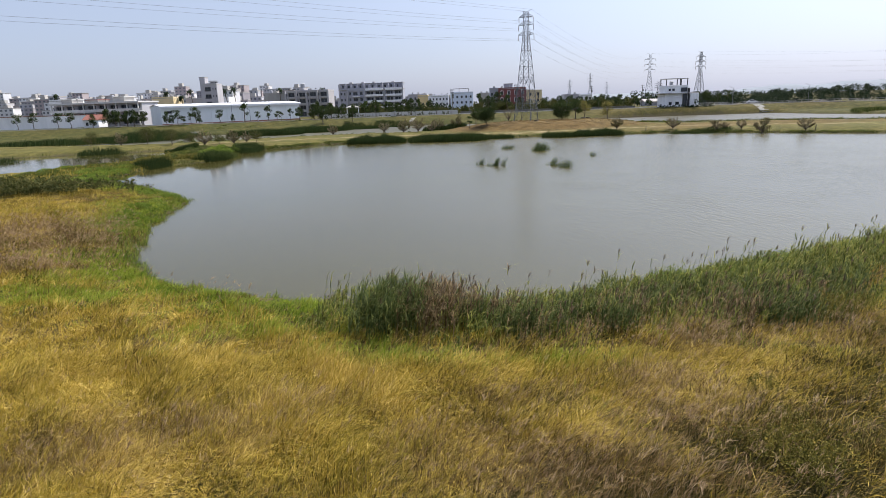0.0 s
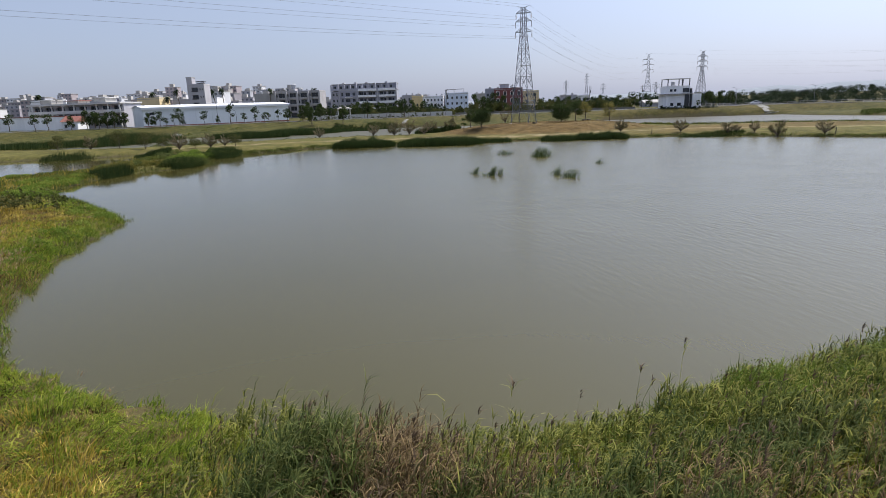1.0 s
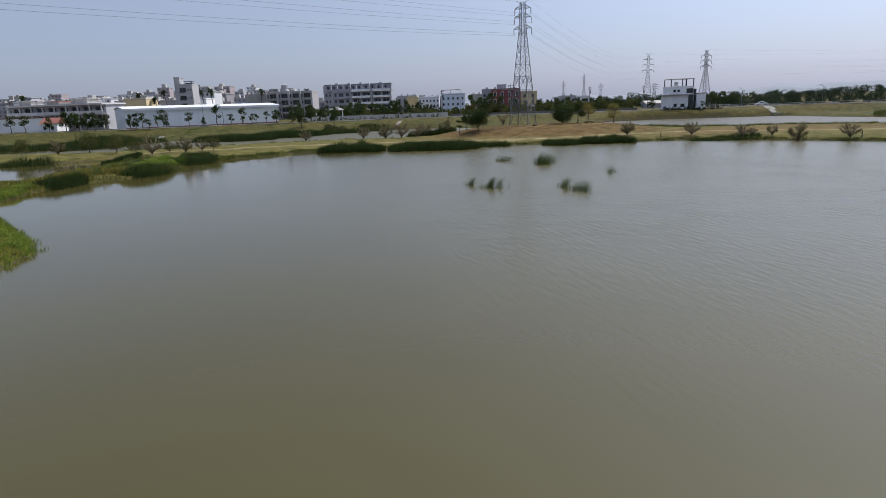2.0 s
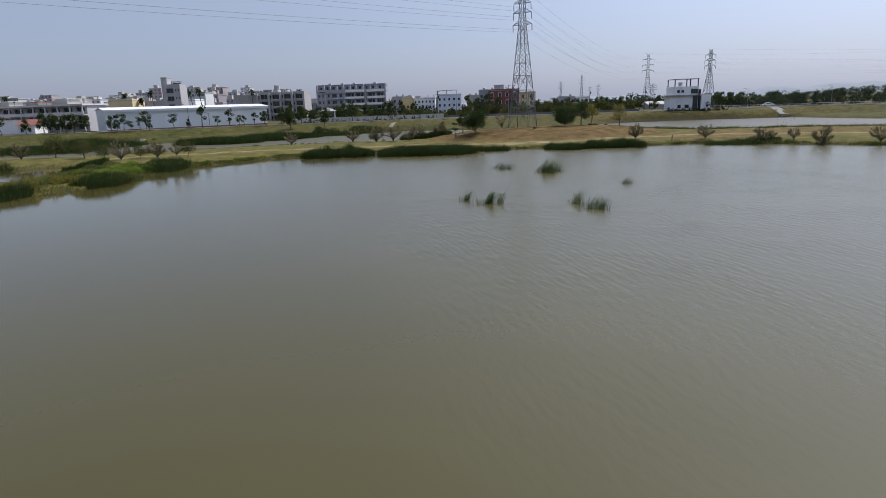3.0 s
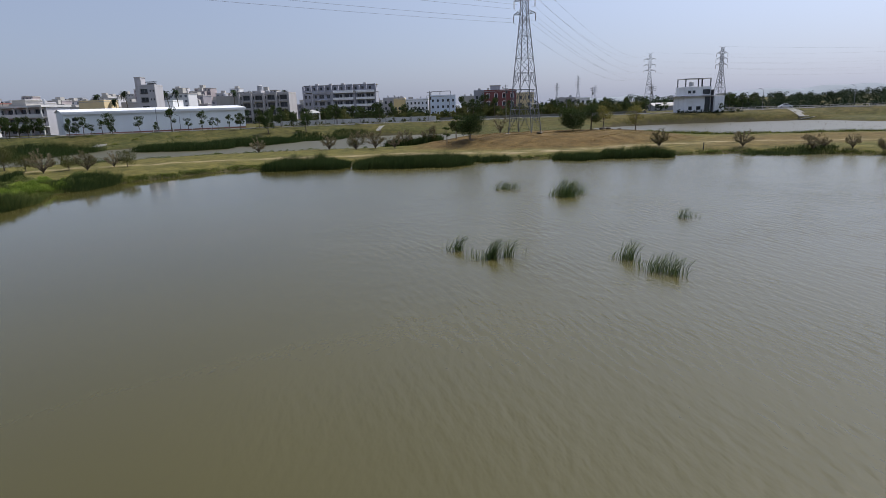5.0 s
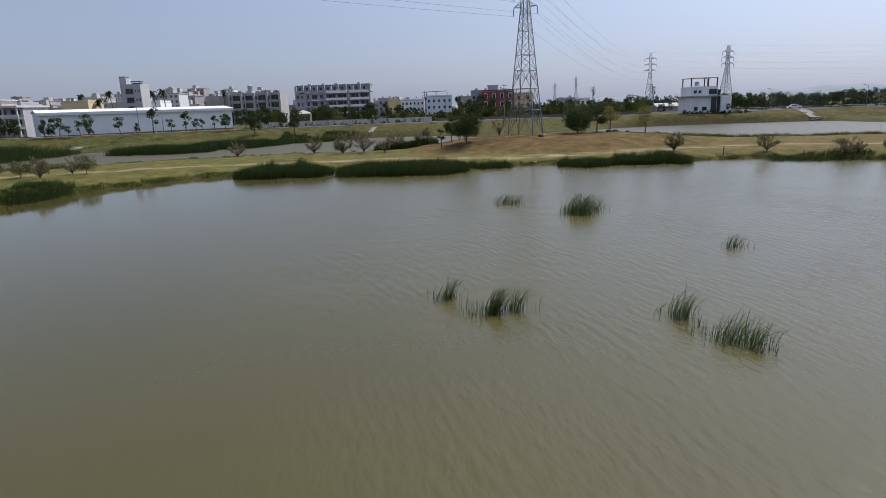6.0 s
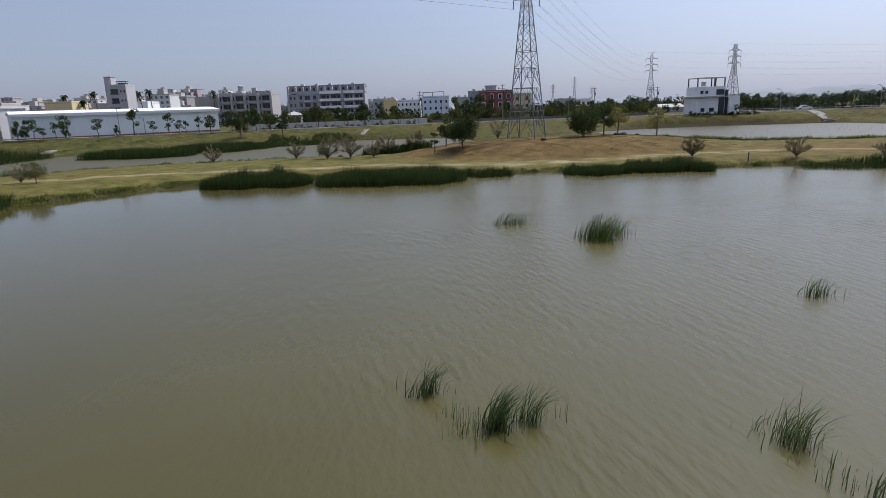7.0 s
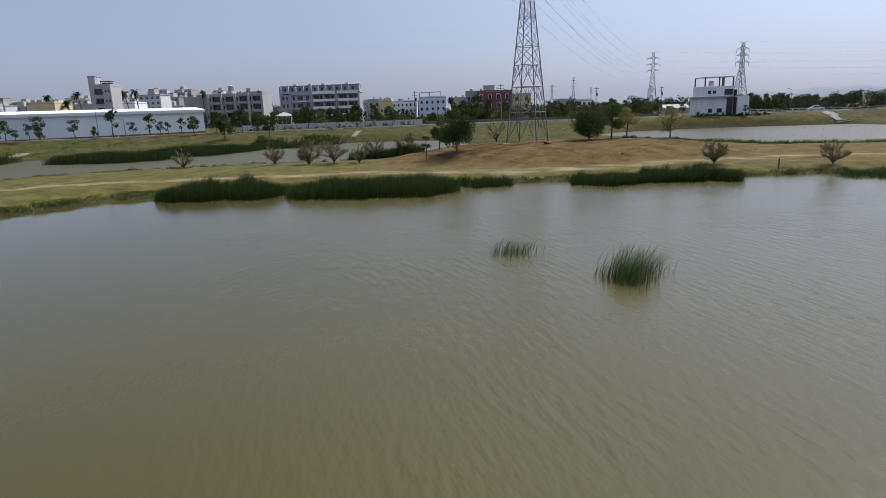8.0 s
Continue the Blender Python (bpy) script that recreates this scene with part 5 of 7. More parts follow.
# ---- reeds and grass ----
def stuff(name, data, mat, label, category):
    v, t, q, ti = data
    return tagged(new(name, mesh_np(name, v, t, q, mat, ti)), label, category, kind="stuff")


def scatter(x0, x1, y0, y1, n):
    return rng.uniform(x0, x1, n), rng.uniform(y0, y1, n)


WIND = 0.15  # radians from +x: the way that blades lean


def drift_at(x, y, spots):
    """Soft patches over the plan: (x, y, half width, half depth, weight) each."""
    f = np.zeros(np.shape(x))
    for cx, cy, rx, ry, w in spots:
        f = np.maximum(f, w * np.exp(-(((x - cx) / rx) ** 2 + ((y - cy) / ry) ** 2) ** 1.4))
    return f


PLUMY = [(-5.4, 11.4, 2.4, 0.9, 0.6), (-6.8, 10.2, 1.6, 0.8, 0.7), (-3.0, 12.6, 1.6, 0.6, 0.45), (-23.5, 33.0, 6.5, 5.5, 0.8), (-20.5, 26.5, 3.2, 2.2, 0.75), (7.0, 16.5, 2.0, 1.1, 1.0), (3.0, 9.9, 2.8, 1.3, 1.0), (5.2, 12.0, 1.6, 0.9, 0.8), (0.6, 11.2, 1.6, 0.7, 0.5), (1.8, 12.9, 1.6, 0.7, 0.45), (5.0, 13.6, 1.4, 0.8, 0.6), (11.6, 16.6, 2.0, 1.4, 0.6), (-31.0, 50.0, 4.0, 5.0, 0.5)]
DARK = [(3.4, 9.3, 3.2, 0.8, 0.75), (7.0, 9.6, 2.6, 1.2, 0.95), (-3.4, 9.6, 1.6, 0.5, 0.5), (2.4, 16.2, 1.8, 0.8, 0.6), (4.0, 17.2, 1.6, 0.7, 0.6), (0.6, 14.6, 0.9, 0.5, 0.4), (8.2, 11.4, 3.4, 2.4, 0.95), (5.4, 10.8, 1.8, 1.2, 0.8), (10.6, 13.9, 2.4, 2.2, 0.8), (3.2, 10.0, 1.6, 0.8, 0.5), (2.0, 12.6, 1.8, 0.6, 0.35), (10.9, 18.4, 1.3, 0.7, 0.9), (3.4, 14.0, 1.4, 0.6, 0.3), (-0.5, 10.2, 0.5, 0.4, 0.4)]
FRESH = [(9.2, 16.0, 1.6, 0.8, 0.8), (13.4, 20.2, 1.8, 1.2, 0.8), (3.2, 15.6, 1.8, 0.9, 0.7), (-1.0, 15.8, 3.2, 1.0, 0.8), (9.0, 19.4, 4.0, 1.5, 0.85), (3.0, 18.2, 3.0, 1.2, 0.85), (-6.0, 18.0, 4.0, 1.4, 0.55), (6.8, 10.6, 0.9, 0.6, 0.7), (4.4, 12.2, 0.8, 0.5, 0.5), (-9.2, 9.8, 0.6, 0.5, 0.6), (-14.2, 22.0, 4.0, 2.2, 0.8), (-27.0, 47.0, 6.0, 10.0, 0.35)]


def wedge(y0, y1, n, side=1.0):
    """Points over the ground that widens ahead of the start, evenly by area."""
    y = np.sqrt(rng.uniform(y0 ** 2, y1 ** 2, n))
    half = 0.74 * np.hypot(y - 0.9, 6.2) + side
    return 0.9 - 0.05 * y + half * rng.uniform(-1, 1, n), y


def meadow():
    """The rough grass of the near bank, in drifts of four kinds."""
    sets = {"gold": [], "green": [], "brown": [], "dark": []}
    per = 26
    zones = [wedge(8.6, 15.5, 260000 // per), wedge(15.5, 27, 150000 // per), scatter(-34, -15, 22, 42, 66000 // per), scatter(-60, -19, 32, 66, 64000 // per), scatter(-75, -38, 55, 84, 12000 // per), scatter(-50, 50, -28, 34, 36000 // per), scatter(20, 70, 20, 60, 18000 // per), scatter(-90, -40, 10, 60, 6000 // per), scatter(-42, -18, 38, 64, 60000 // per)]
    for tx, ty in zones:
        nt = len(tx)
        td = land(tx, ty)[1]
        roll = 0.5 * wave(tx, ty, 0.9, 1.5) + 0.35 * wave(tx, ty, 2.3, 3.0)
        green_p = np.maximum(np.clip(1.35 - td / 4.6, 0, 1), drift_at(tx, ty, FRESH)) + 0.22 * roll
        brown_p = drift_at(tx, ty, PLUMY) * 0.85 + 0.10 * roll + 0.05
        dark_p = drift_at(tx, ty, DARK) * 0.9 + 0.16 * roll + 0.03
        u = rng.uniform(0.0, 1, (3, nt))
        tkind = np.where(u[0] < dark_p, 3, np.where(u[1] < brown_p, 2, np.where(u[2] * 0.8 + 0.1 < green_p, 1, 0)))
        th = (0.42 + 0.12 * wave(tx, ty, 1.3, 4.0)) * rng.uniform(0.6, 1.35, nt)
        tdir = WIND - 0.35 + 0.9 * wave(tx, ty, 0.7, 6.0) + 0.6 * wave(tx, ty, 2.2, 2.0) + rng.normal(0, 0.6, nt)
        tlean = np.clip(0.85 + 0.30 * wave(tx, ty, 1.1, 2.0) + rng.normal(0, 0.14, nt), 0.2, 1.3)
        ttint = np.clip(0.50 + 0.20 * wave(tx, ty, 0.8, 5.0) + 0.14 * wave(tx, ty, 2.6, 9.0) + rng.normal(0, 0.17, nt), 0, 1)
        own = np.repeat(np.arange(nt), per)
        m0 = len(own)
        spread = np.where(ty > 30, 0.34, 0.20)[own]
        ox, oy = rng.normal(0, 1, m0) * spread, rng.normal(0, 1, m0) * spread
        x, y = tx[own] + ox, ty[own] + oy
        z, d = land(x, y)
        far = np.clip(np.hypot(x, y) / 40, 0, 1)
        ok = d > -0.05 + 0.4 * rng.uniform(0, 1, m0)
        for k, key in enumerate(("gold", "green", "brown", "dark")):
            s = ok & (tkind[own] == k)
            m = int(s.sum())
            if not m:
                continue
            o = own[s]
            hh = th[o] * rng.uniform(0.55, 1.15, m) * (0.95, 0.85, 1.05, 0.8)[k] * (1 - 0.4 * sstep(40, 55, y[s]))
            ww = rng.uniform(0.006, 0.014, m) * (1 + 2.4 * far[s]) * (1.0, 1.15, 0.85, 1.3)[k]
            swirl = tdir[o] + rng.normal(0, 0.8, m) + 0.4 * np.sign(oy[s]) * np.clip(np.abs(oy[s]) / 0.2, 0, 1.5)
            lean = np.clip(tlean[o] + rng.normal(0, 0.28, m), 0.05, 1.35)
            tint = np.clip(ttint[o] + rng.normal(0, 0.27, m) + (0.22 * sstep(2.0, 6.0, td[o]) if k == 1 else 0.0), 0, 1)
            sets[key].append(blades(np.stack([x[s], y[s], z[s] - 0.03], -1), hh, ww, lean, swirl, None, 0.42, tint))
    stuff("golden_grass", join(sets["gold"]), M_GOLD, "wind-combed golden yellow grass on the bank", "grass")
    stuff("dark_herbs", join(sets["dark"]), M_HERB, "dark brownish green herbs among the grass", "herbs")
    stuff("green_grass", join(sets["green"]), M_GREEN, "fresh green grass fringing the water", "grass")
    stuff("brown_grass", join(sets["brown"]), M_BROWN, "brown seeding grass in loose drifts", "grass")


def seed_heads():
    """Feathery pinkish heads over the brown drifts."""
    ax, ay = wedge(8.6, 26, 26000)
    bx, by = scatter(-34, -15, 22, 44, 12000)
    x, y = np.concatenate([ax, bx]), np.concatenate([ay, by])
    n = len(x)
    z, d = land(x, y)
    s = (d > 1.0) & (rng.uniform(0, 1, n) < drift_at(x, y, PLUMY) * 0.95 + 0.12 * drift_at(x, y, DARK) + 0.02)
    m = int(s.sum())
    base = np.stack([x[s], y[s], z[s]], -1)
    hh = rng.uniform(0.5, 0.85, m) * np.where(y[s] > 22, 1.25, 1.0)
    az = WIND - 0.3 + rng.normal(0, 0.5, m)
    lean = rng.uniform(0.25, 0.8, m)
    tint = np.clip(0.55 + rng.normal(0, 0.2, m), 0, 1)
    sets = [blades(base, hh, np.full(m, 0.006), lean, az, None, 0.35, tint)]
    tip = base + np.stack([np.cos(az) * lean * hh * 0.72, np.sin(az) * lean * hh * 0.72, hh * (0.80 - 0.25 * lean)], -1)
    wide = np.where(y[s] > 22, 2.2, 1.0)
    for k in range(5):
        sets.append(blades(tip + rng.normal(0, 0.025, (m, 3)), rng.uniform(0.10, 0.22, m), rng.uniform(0.006, 0.012, m) * wide, rng.uniform(0.4, 1.3, m), az + rng.normal(0, 0.8, m), None, 0.5, np.clip(tint + rng.normal(0, 0.12, m), 0, 1)))
    stuff("grass_seed_heads", join(sets), M_SEED, "feathery pinkish-brown seed heads above the grass", "grass")


def hummocks(name, spots, mat, label, category, leaf, per, upright=0.0):
    """Low leafy mounds: leaves over domes of (x, y, radius, height), with stray shoots on top."""
    cs, tt = [], []
    for x, y, r, h in spots:
        z, d = land(np.array([x]), np.array([y]))
        n = int(per * (r / 0.8) ** 1.3)
        a = rng.uniform(0, 2 * np.pi, n)
        lat = rng.uniform(0.0, 1.0, n)
        lump = 1 + 0.22 * np.sin(3 * a + x * 5) + 0.15 * np.sin(5 * a + y * 3)
        rad = r * np.sqrt(1 - lat ** 2) * rng.uniform(0.72, 1.05, n) * lump
        zz = max(float(z[0]), 0.0) + h * lat * rng.uniform(0.65, 1.1, n) * (1 + 0.3 * upright * rng.uniform(0, 1, n))
        cs.append(np.stack([x + rad * np.cos(a), y + rad * np.sin(a), zz], -1))
        # tint rises up the dome: darker leaves at the foot, paler on top
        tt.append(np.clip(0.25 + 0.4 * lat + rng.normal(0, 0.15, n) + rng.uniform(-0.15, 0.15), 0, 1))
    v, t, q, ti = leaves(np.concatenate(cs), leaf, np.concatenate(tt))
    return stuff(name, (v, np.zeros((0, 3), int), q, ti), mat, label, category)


def hummock_spots(x0, x1, y0, y1, n, r, h, dmin=0.15, dmax=99.0, tries=3):
    x, y = scatter(x0, x1, y0, y1, n * tries)
    d = land(x, y)[1]
    s = np.flatnonzero((d > dmin) & (d < dmax))[:n]
    rr = rng.uniform(*r, len(s))
    return list(zip(x[s], y[s], rr, rng.uniform(*h, len(s)) * (0.7 + 0.3 * rr / r[1])))


def reed_stems(x, y, z, height, width=0.02, leaf_n=6, leaf_len=0.45, plume=0.0, leaf_w=0.022):
    """Reeds: stalk, arching leaves, and a drooping plume on some."""
    n = len(x)
    az = WIND + rng.normal(0, 0.5, n)
    lean = rng.uniform(0.05, 0.28, n)
    base = np.stack([x, y, z], -1)
    out = [blades(base, height, np.full(n, width), lean, az, None, 0.3, None, 3)]
    for k in range(leaf_n):
        f = rng.uniform(0.25, 0.97, n)
        c = base + np.stack([np.cos(az) * lean * height * f ** 1.7, np.sin(az) * lean * height * f ** 1.7, height * (f - 0.3 * lean * f * f)], -1)
        la = az + rng.normal(0, 1.1, n)
        out.append(blades(c, leaf_len * rng.uniform(0.6, 1.2, n) * (height / 1.8), np.full(n, leaf_w), rng.uniform(0.4, 1.3, n), la, la + np.pi / 2, 0.55, None, 2))
    pl = []
    if plume > 0:
        s = rng.uniform(0, 1, n) < plume
        m = int(s.sum())
        if m:
            tip = base[s] + np.stack([np.cos(az[s]) * lean[s] * height[s] * 0.93, np.sin(az[s]) * lean[s] * height[s] * 0.93, height[s] * (0.95 - 0.3 * lean[s])], -1)
            for k in range(7):
                pl.append(blades(tip + np.stack([np.zeros(m), np.zeros(m), rng.uniform(-0.05, 0.12, m)], -1), rng.uniform(0.10, 0.26, m), rng.uniform(0.016, 0.03, m), rng.uniform(0.3, 1.3, m), az[s] + rng.normal(0, 0.6, m), None, 0.6))
    return out, pl


def near_reeds():
    """Reed belt along the near shore, thickest on the right, with one dense brown-green stand."""
    n = 44000
    x, y = scatter(-4.5, 28, 15, 36, n)
    z, d = land(x, y)
    depth = 5.2 + 2.6 * sstep(3, 12, x)
    p = np.clip(1.25 - np.abs(d - 1.3) / depth * 1.5, 0, 1) * (0.6 + 0.4 * sstep(-3, 6, x))
    s = (rng.uniform(0, 1, n) < p * 0.8) & (d > 0.15)
    x, y, z, wet = x[s], y[s], z[s], d[s] < 2.0
    hh = rng.uniform(0.65, 1.25, len(x)) * (0.75 + 0.3 * sstep(2, 12, x)) * (0.85 + 0.2 * wave(x, y, 0.8, 2.0))
    clumpy = wave(x, y, 1.1, 5.0) + 0.7 * wave(x, y, 2.7, 1.0)
    hh = hh * (1 + 0.28 * clumpy) * np.where((x > 6) & wet, 0.72, 1.0)
    lot = clumpy + rng.normal(0, 0.35, len(x))
    lot = np.where(wet, np.abs(lot), lot)
    pick = [lot > 0.0, (lot <= 0.0) & (lot > -0.75), lot <= -0.75]
    a, pl = reed_stems(x[pick[0]], y[pick[0]], z[pick[0]], hh[pick[0]], 0.014, 10, 0.55, 0.03, 0.032)
    low, pl_low = reed_stems(x[pick[1]], y[pick[1]], z[pick[1]], hh[pick[1]] * 0.8, 0.014, 9, 0.5, 0.015, 0.032)
    straw, pl_straw = reed_stems(x[pick[2]], y[pick[2]], z[pick[2]], hh[pick[2]] * 0.9, 0.012, 7, 0.5, 0.08, 0.024)
    stuff("dark_marsh_plants", join(low), M_THICKET, "dark green leafy marsh plants among the reeds", "marsh plants")
    stuff("straw_reeds", join(straw), M_REED_DRY, "straw-coloured dry reeds in the belt", "reeds")
    pl = pl + pl_low + pl_straw
    tall = (rng.uniform(0, 1, len(x)) < 0.03) & ~(wet & (x > 2) & (rng.uniform(0, 1, len(x)) < 0.6))
    a2, plt = reed_stems(x[tall], y[tall], z[tall], rng.uniform(1.3, 1.9, int(tall.sum())), 0.014, 6, 0.45, 0.5)
    a, pl = a + a2, pl + plt
    # the dense stand, with darker tussocks here and there along the belt
    cx, cy = rng.normal(-1.75, 0.55, 820), rng.normal(18.9, 0.85, 820)
    for ux, uy, ur, un in ((0.9, 18.2, 0.45, 150), (2.4, 17.4, 0.5, 190), (3.9, 18.6, 0.5, 120), (6.2, 19.4, 0.55, 200), (9.2, 19.2, 0.6, 200), (9.9, 18.0, 0.5, 160), (5.0, 17.6, 0.4, 90), (12.2, 20.6, 0.7, 200), (7.7, 20.6, 0.5, 120)):
        cx, cy = np.append(cx, rng.normal(ux, ur, un)), np.append(cy, rng.normal(uy, ur * 0.8, un))
    cz, cd = land(cx, cy)
    m = len(cx)
    tall = rng.uniform(0.65, 1.55, m) * np.where(cx > 0.3, 0.72, 1.0) * (1 + 0.2 * wave(cx, cy, 2.2, 4.0))
    s = cd > 0.1
    b, pl2 = reed_stems(cx[s], cy[s], cz[s], tall[s], 0.015, 12, 0.5, 0.05, 0.024)
    stuff("reed_thicket", join(b), M_THICKET, "dense dark green reed thicket at the shore", "reeds")
    stuff("reed_belt", join(a), M_REED, "green reeds leaning along the near shore", "reeds")
    bx, by = rng.normal(-0.35, 0.5, 380), rng.normal(18.6, 0.8, 380)
    for ux, uy, ur, un in ((1.6, 18.6, 0.7, 130), (5.4, 18.4, 0.7, 110), (8.4, 18.2, 0.8, 110), (3.2, 16.4, 0.8, 45), (10.8, 19.6, 0.8, 120)):
        bx, by = np.append(bx, rng.normal(ux, ur, un)), np.append(by, rng.normal(uy, ur * 0.7, un))
    bz = land(bx, by)[0]
    c, pl3 = reed_stems(bx, by, bz, rng.uniform(0.75, 1.65, len(bx)) * np.where(bx > 0.8, 0.75, 1.0), 0.015, 9, 0.42, 0.22, 0.022)
    stuff("dry_reeds", join(c), M_REED_BROWN, "dry red-brown reeds among the green ones", "reeds")
    stuff("reed_plumes", join(pl + pl2 + pl3), M_PLUME, "drooping brown reed plumes", "reeds")


def weed_thicket():
    """Bushy brown-green weeds on the right of the near bank."""
    cs, stems = [], []
    for x0, y0, sx, sy, n in ((10.6, 12.6, 1.5, 1.6, 16), (7.0, 10.8, 0.7, 0.5, 14), (11.2, 18.5, 0.9, 0.6, 14), (-24.5, 29.5, 2.2, 2.5, 14)):
        bx, by = rng.normal(x0, sx, n), rng.normal(y0, sy, n)
        bz, bd = land(bx, by)
        for x, y, z, d in zip(bx, by, bz, bd):
            if d < 0.8:
                continue
            r, h = rng.uniform(0.3, 0.75), rng.uniform(0.35, 0.75)
            k = 520
            u = rng.normal(size=(k, 3))
            u /= np.linalg.norm(u, axis=1)[:, None]
            u *= (rng.uniform(0.3, 1, k) ** 0.5)[:, None] * np.array([r, r, h * 0.5])
            cs.append(u + np.array([x, y, z + h * 0.5]))
            stems.append(np.stack([x + rng.normal(0, r * 0.4, 14), y + rng.normal(0, r * 0.4, 14), np.full(14, z)], -1))
    lv = leaves(np.concatenate(cs), 0.026)
    sp = np.concatenate(stems)
    m = len(sp)
    st = blades(sp, rng.uniform(0.5, 1.15, m), np.full(m, 0.012), rng.uniform(0.05, 0.5, m), rng.uniform(0, 6.3, m))
    stuff("weed_thicket", (np.concatenate([st[0], lv[0]]), st[1], np.concatenate([st[2], lv[2] + len(st[0])]), np.concatenate([st[3], lv[3]])), M_WEED, "bushy brown-green weeds in the long grass", "weeds")


def sedge_bed(x0, x1, y0, y1, n, h, w, label, mat=None, power=2.0, dry_feet=False, even=0.7):
    """A bed of upright cattails in a rounded plan."""
    u, v = rng.uniform(-1, 1, n), rng.uniform(-1, 1, n)
    s = np.abs(u) ** 4 + np.abs(v) ** power < 1 - 0.45 * rng.uniform(0, 1, n) ** 2
    u, v = u[s], v[s]
    x, y = (x0 + x1) / 2 + u * (x1 - x0) / 2, (y0 + y1) / 2 + v * (y1 - y0) / 2
    y = y + 0.9 * wave(x, y * 0, 0.5, x0) + 0.5 * wave(x, y * 0, 1.4, y0)
    z, d = land(x, y)
    z = np.maximum(z, -0.25)
    if dry_feet:
        s = d > 0.05
        x, y, z, u = x[s], y[s], z[s], u[s]
    m = len(x)
    hh = h * (0.72 + 0.28 * (1 - np.abs(u) ** 4)) * rng.uniform(even, 1.02, m) * (0.90 + 0.09 * wave(x, y, 0.55, y0) + 0.10 * wave(x, y, 1.7, y0 + 1) + 0.05 * wave(x, y, 4.0, y0))
    az = WIND + rng.normal(0, 0.8, m)
    data = blades(np.stack([x, y, z], -1), hh, np.full(m, w), np.clip(rng.normal(0.30, 0.2, m), 0, 0.9), az, None, 0.35, None, 3, 2.2)
    return stuff("cattail_bed", data, mat or M_SEDGE, label, "reeds")


meadow()
seed_heads()
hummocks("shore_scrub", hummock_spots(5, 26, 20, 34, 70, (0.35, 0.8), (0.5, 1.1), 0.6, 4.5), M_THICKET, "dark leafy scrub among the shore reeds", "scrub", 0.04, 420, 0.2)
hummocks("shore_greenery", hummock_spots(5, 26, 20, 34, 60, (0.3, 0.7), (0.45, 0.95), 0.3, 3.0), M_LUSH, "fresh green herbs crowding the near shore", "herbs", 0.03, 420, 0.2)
near_reeds()
weed_thicket()
FAR_BED = "dark green cattail bed along the far shore"
sedge_bed(-27.5, -14.8, 124.8, 131.5, 15000, 2.2, 0.03, FAR_BED)
sedge_bed(-14.6, 2.6, 123.4, 131.5, 21000, 2.35, 0.03, FAR_BED)
sedge_bed(2.0, 8.0, 129.0, 132.0, 2600, 1.5, 0.035, "low cattail fringe on the far shore")
sedge_bed(13.5, 20.5, 127.5, 132.0, 6500, 1.7, 0.03, FAR_BED)
sedge_bed(19.5, 30.6, 128.2, 132.0, 10000, 2.0, 0.03, FAR_BED)
sedge_bed(39.0, 52.0, 126.0, 131.0, 4000, 0.85, 0.04, "low dark cattail fringe")
sedge_bed(-78, -54, 180, 193, 14000, 2.8, 0.045, "broad dark cattail bed in the back pond")
sedge_bed(-66, -46, 191, 210, 13000, 2.8, 0.05, "broad dark cattail bed in the back pond")
sedge_bed(-55, -43, 199, 217, 6000, 2.0, 0.05, "broad dark cattail bed in the back pond")
sedge_bed(-50, -33, 209, 225, 7000, 1.3, 0.08, "broad dark cattail bed in the back pond")
sedge_bed(-39, -27, 220, 231, 3500, 1.0, 0.08, "broad dark cattail bed in the back pond")
sedge_bed(-104, -87, 158, 197, 9000, 2.5, 0.05, "dark cattail bed at the pond corner")
sedge_bed(-114, -97, 166, 196, 9000, 2.6, 0.055, "dark cattail bed at the pond corner")
sedge_bed(-140, -100, 160, 182, 5000, 2.2, 0.09, "dark cattail bed at the pond corner")
sedge_bed(-15, -3, 159, 168, 7000, 2.0, 0.06, "dark marsh plants by the back pond", M_LEAF)
sedge_bed(-61.5, -55, 114.5, 119.5, 3500, 1.4, 0.045, "dark cattails at the head of the side pond", M_SEDGE)
sedge_bed(-45.8, -40.5, 108, 117.5, 5000, 1.35, 0.04, "dark cattails where the spit meets the bank", M_SEDGE)
sedge_bed(120, 131, 203, 211, 2000, 1.6, 0.08, "reeds on the bank of the pale pond", M_THICKET)
sedge_bed(-80, -71, 115, 121, 2000, 1.5, 0.05, "green reeds along the side pond", M_SEDGE)
sedge_bed(-100, -80, 92, 108, 4000, 1.5, 0.05, "green reeds along the side pond", M_SEDGE)

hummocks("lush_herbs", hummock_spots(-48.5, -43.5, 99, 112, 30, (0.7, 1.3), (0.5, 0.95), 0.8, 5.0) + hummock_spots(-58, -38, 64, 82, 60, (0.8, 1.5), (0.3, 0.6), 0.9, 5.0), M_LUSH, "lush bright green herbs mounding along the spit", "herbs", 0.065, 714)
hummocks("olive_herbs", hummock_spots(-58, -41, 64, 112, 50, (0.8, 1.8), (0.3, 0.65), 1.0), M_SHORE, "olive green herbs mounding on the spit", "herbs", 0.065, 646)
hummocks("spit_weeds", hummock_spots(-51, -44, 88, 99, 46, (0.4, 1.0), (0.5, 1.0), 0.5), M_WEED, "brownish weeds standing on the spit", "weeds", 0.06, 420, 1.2)
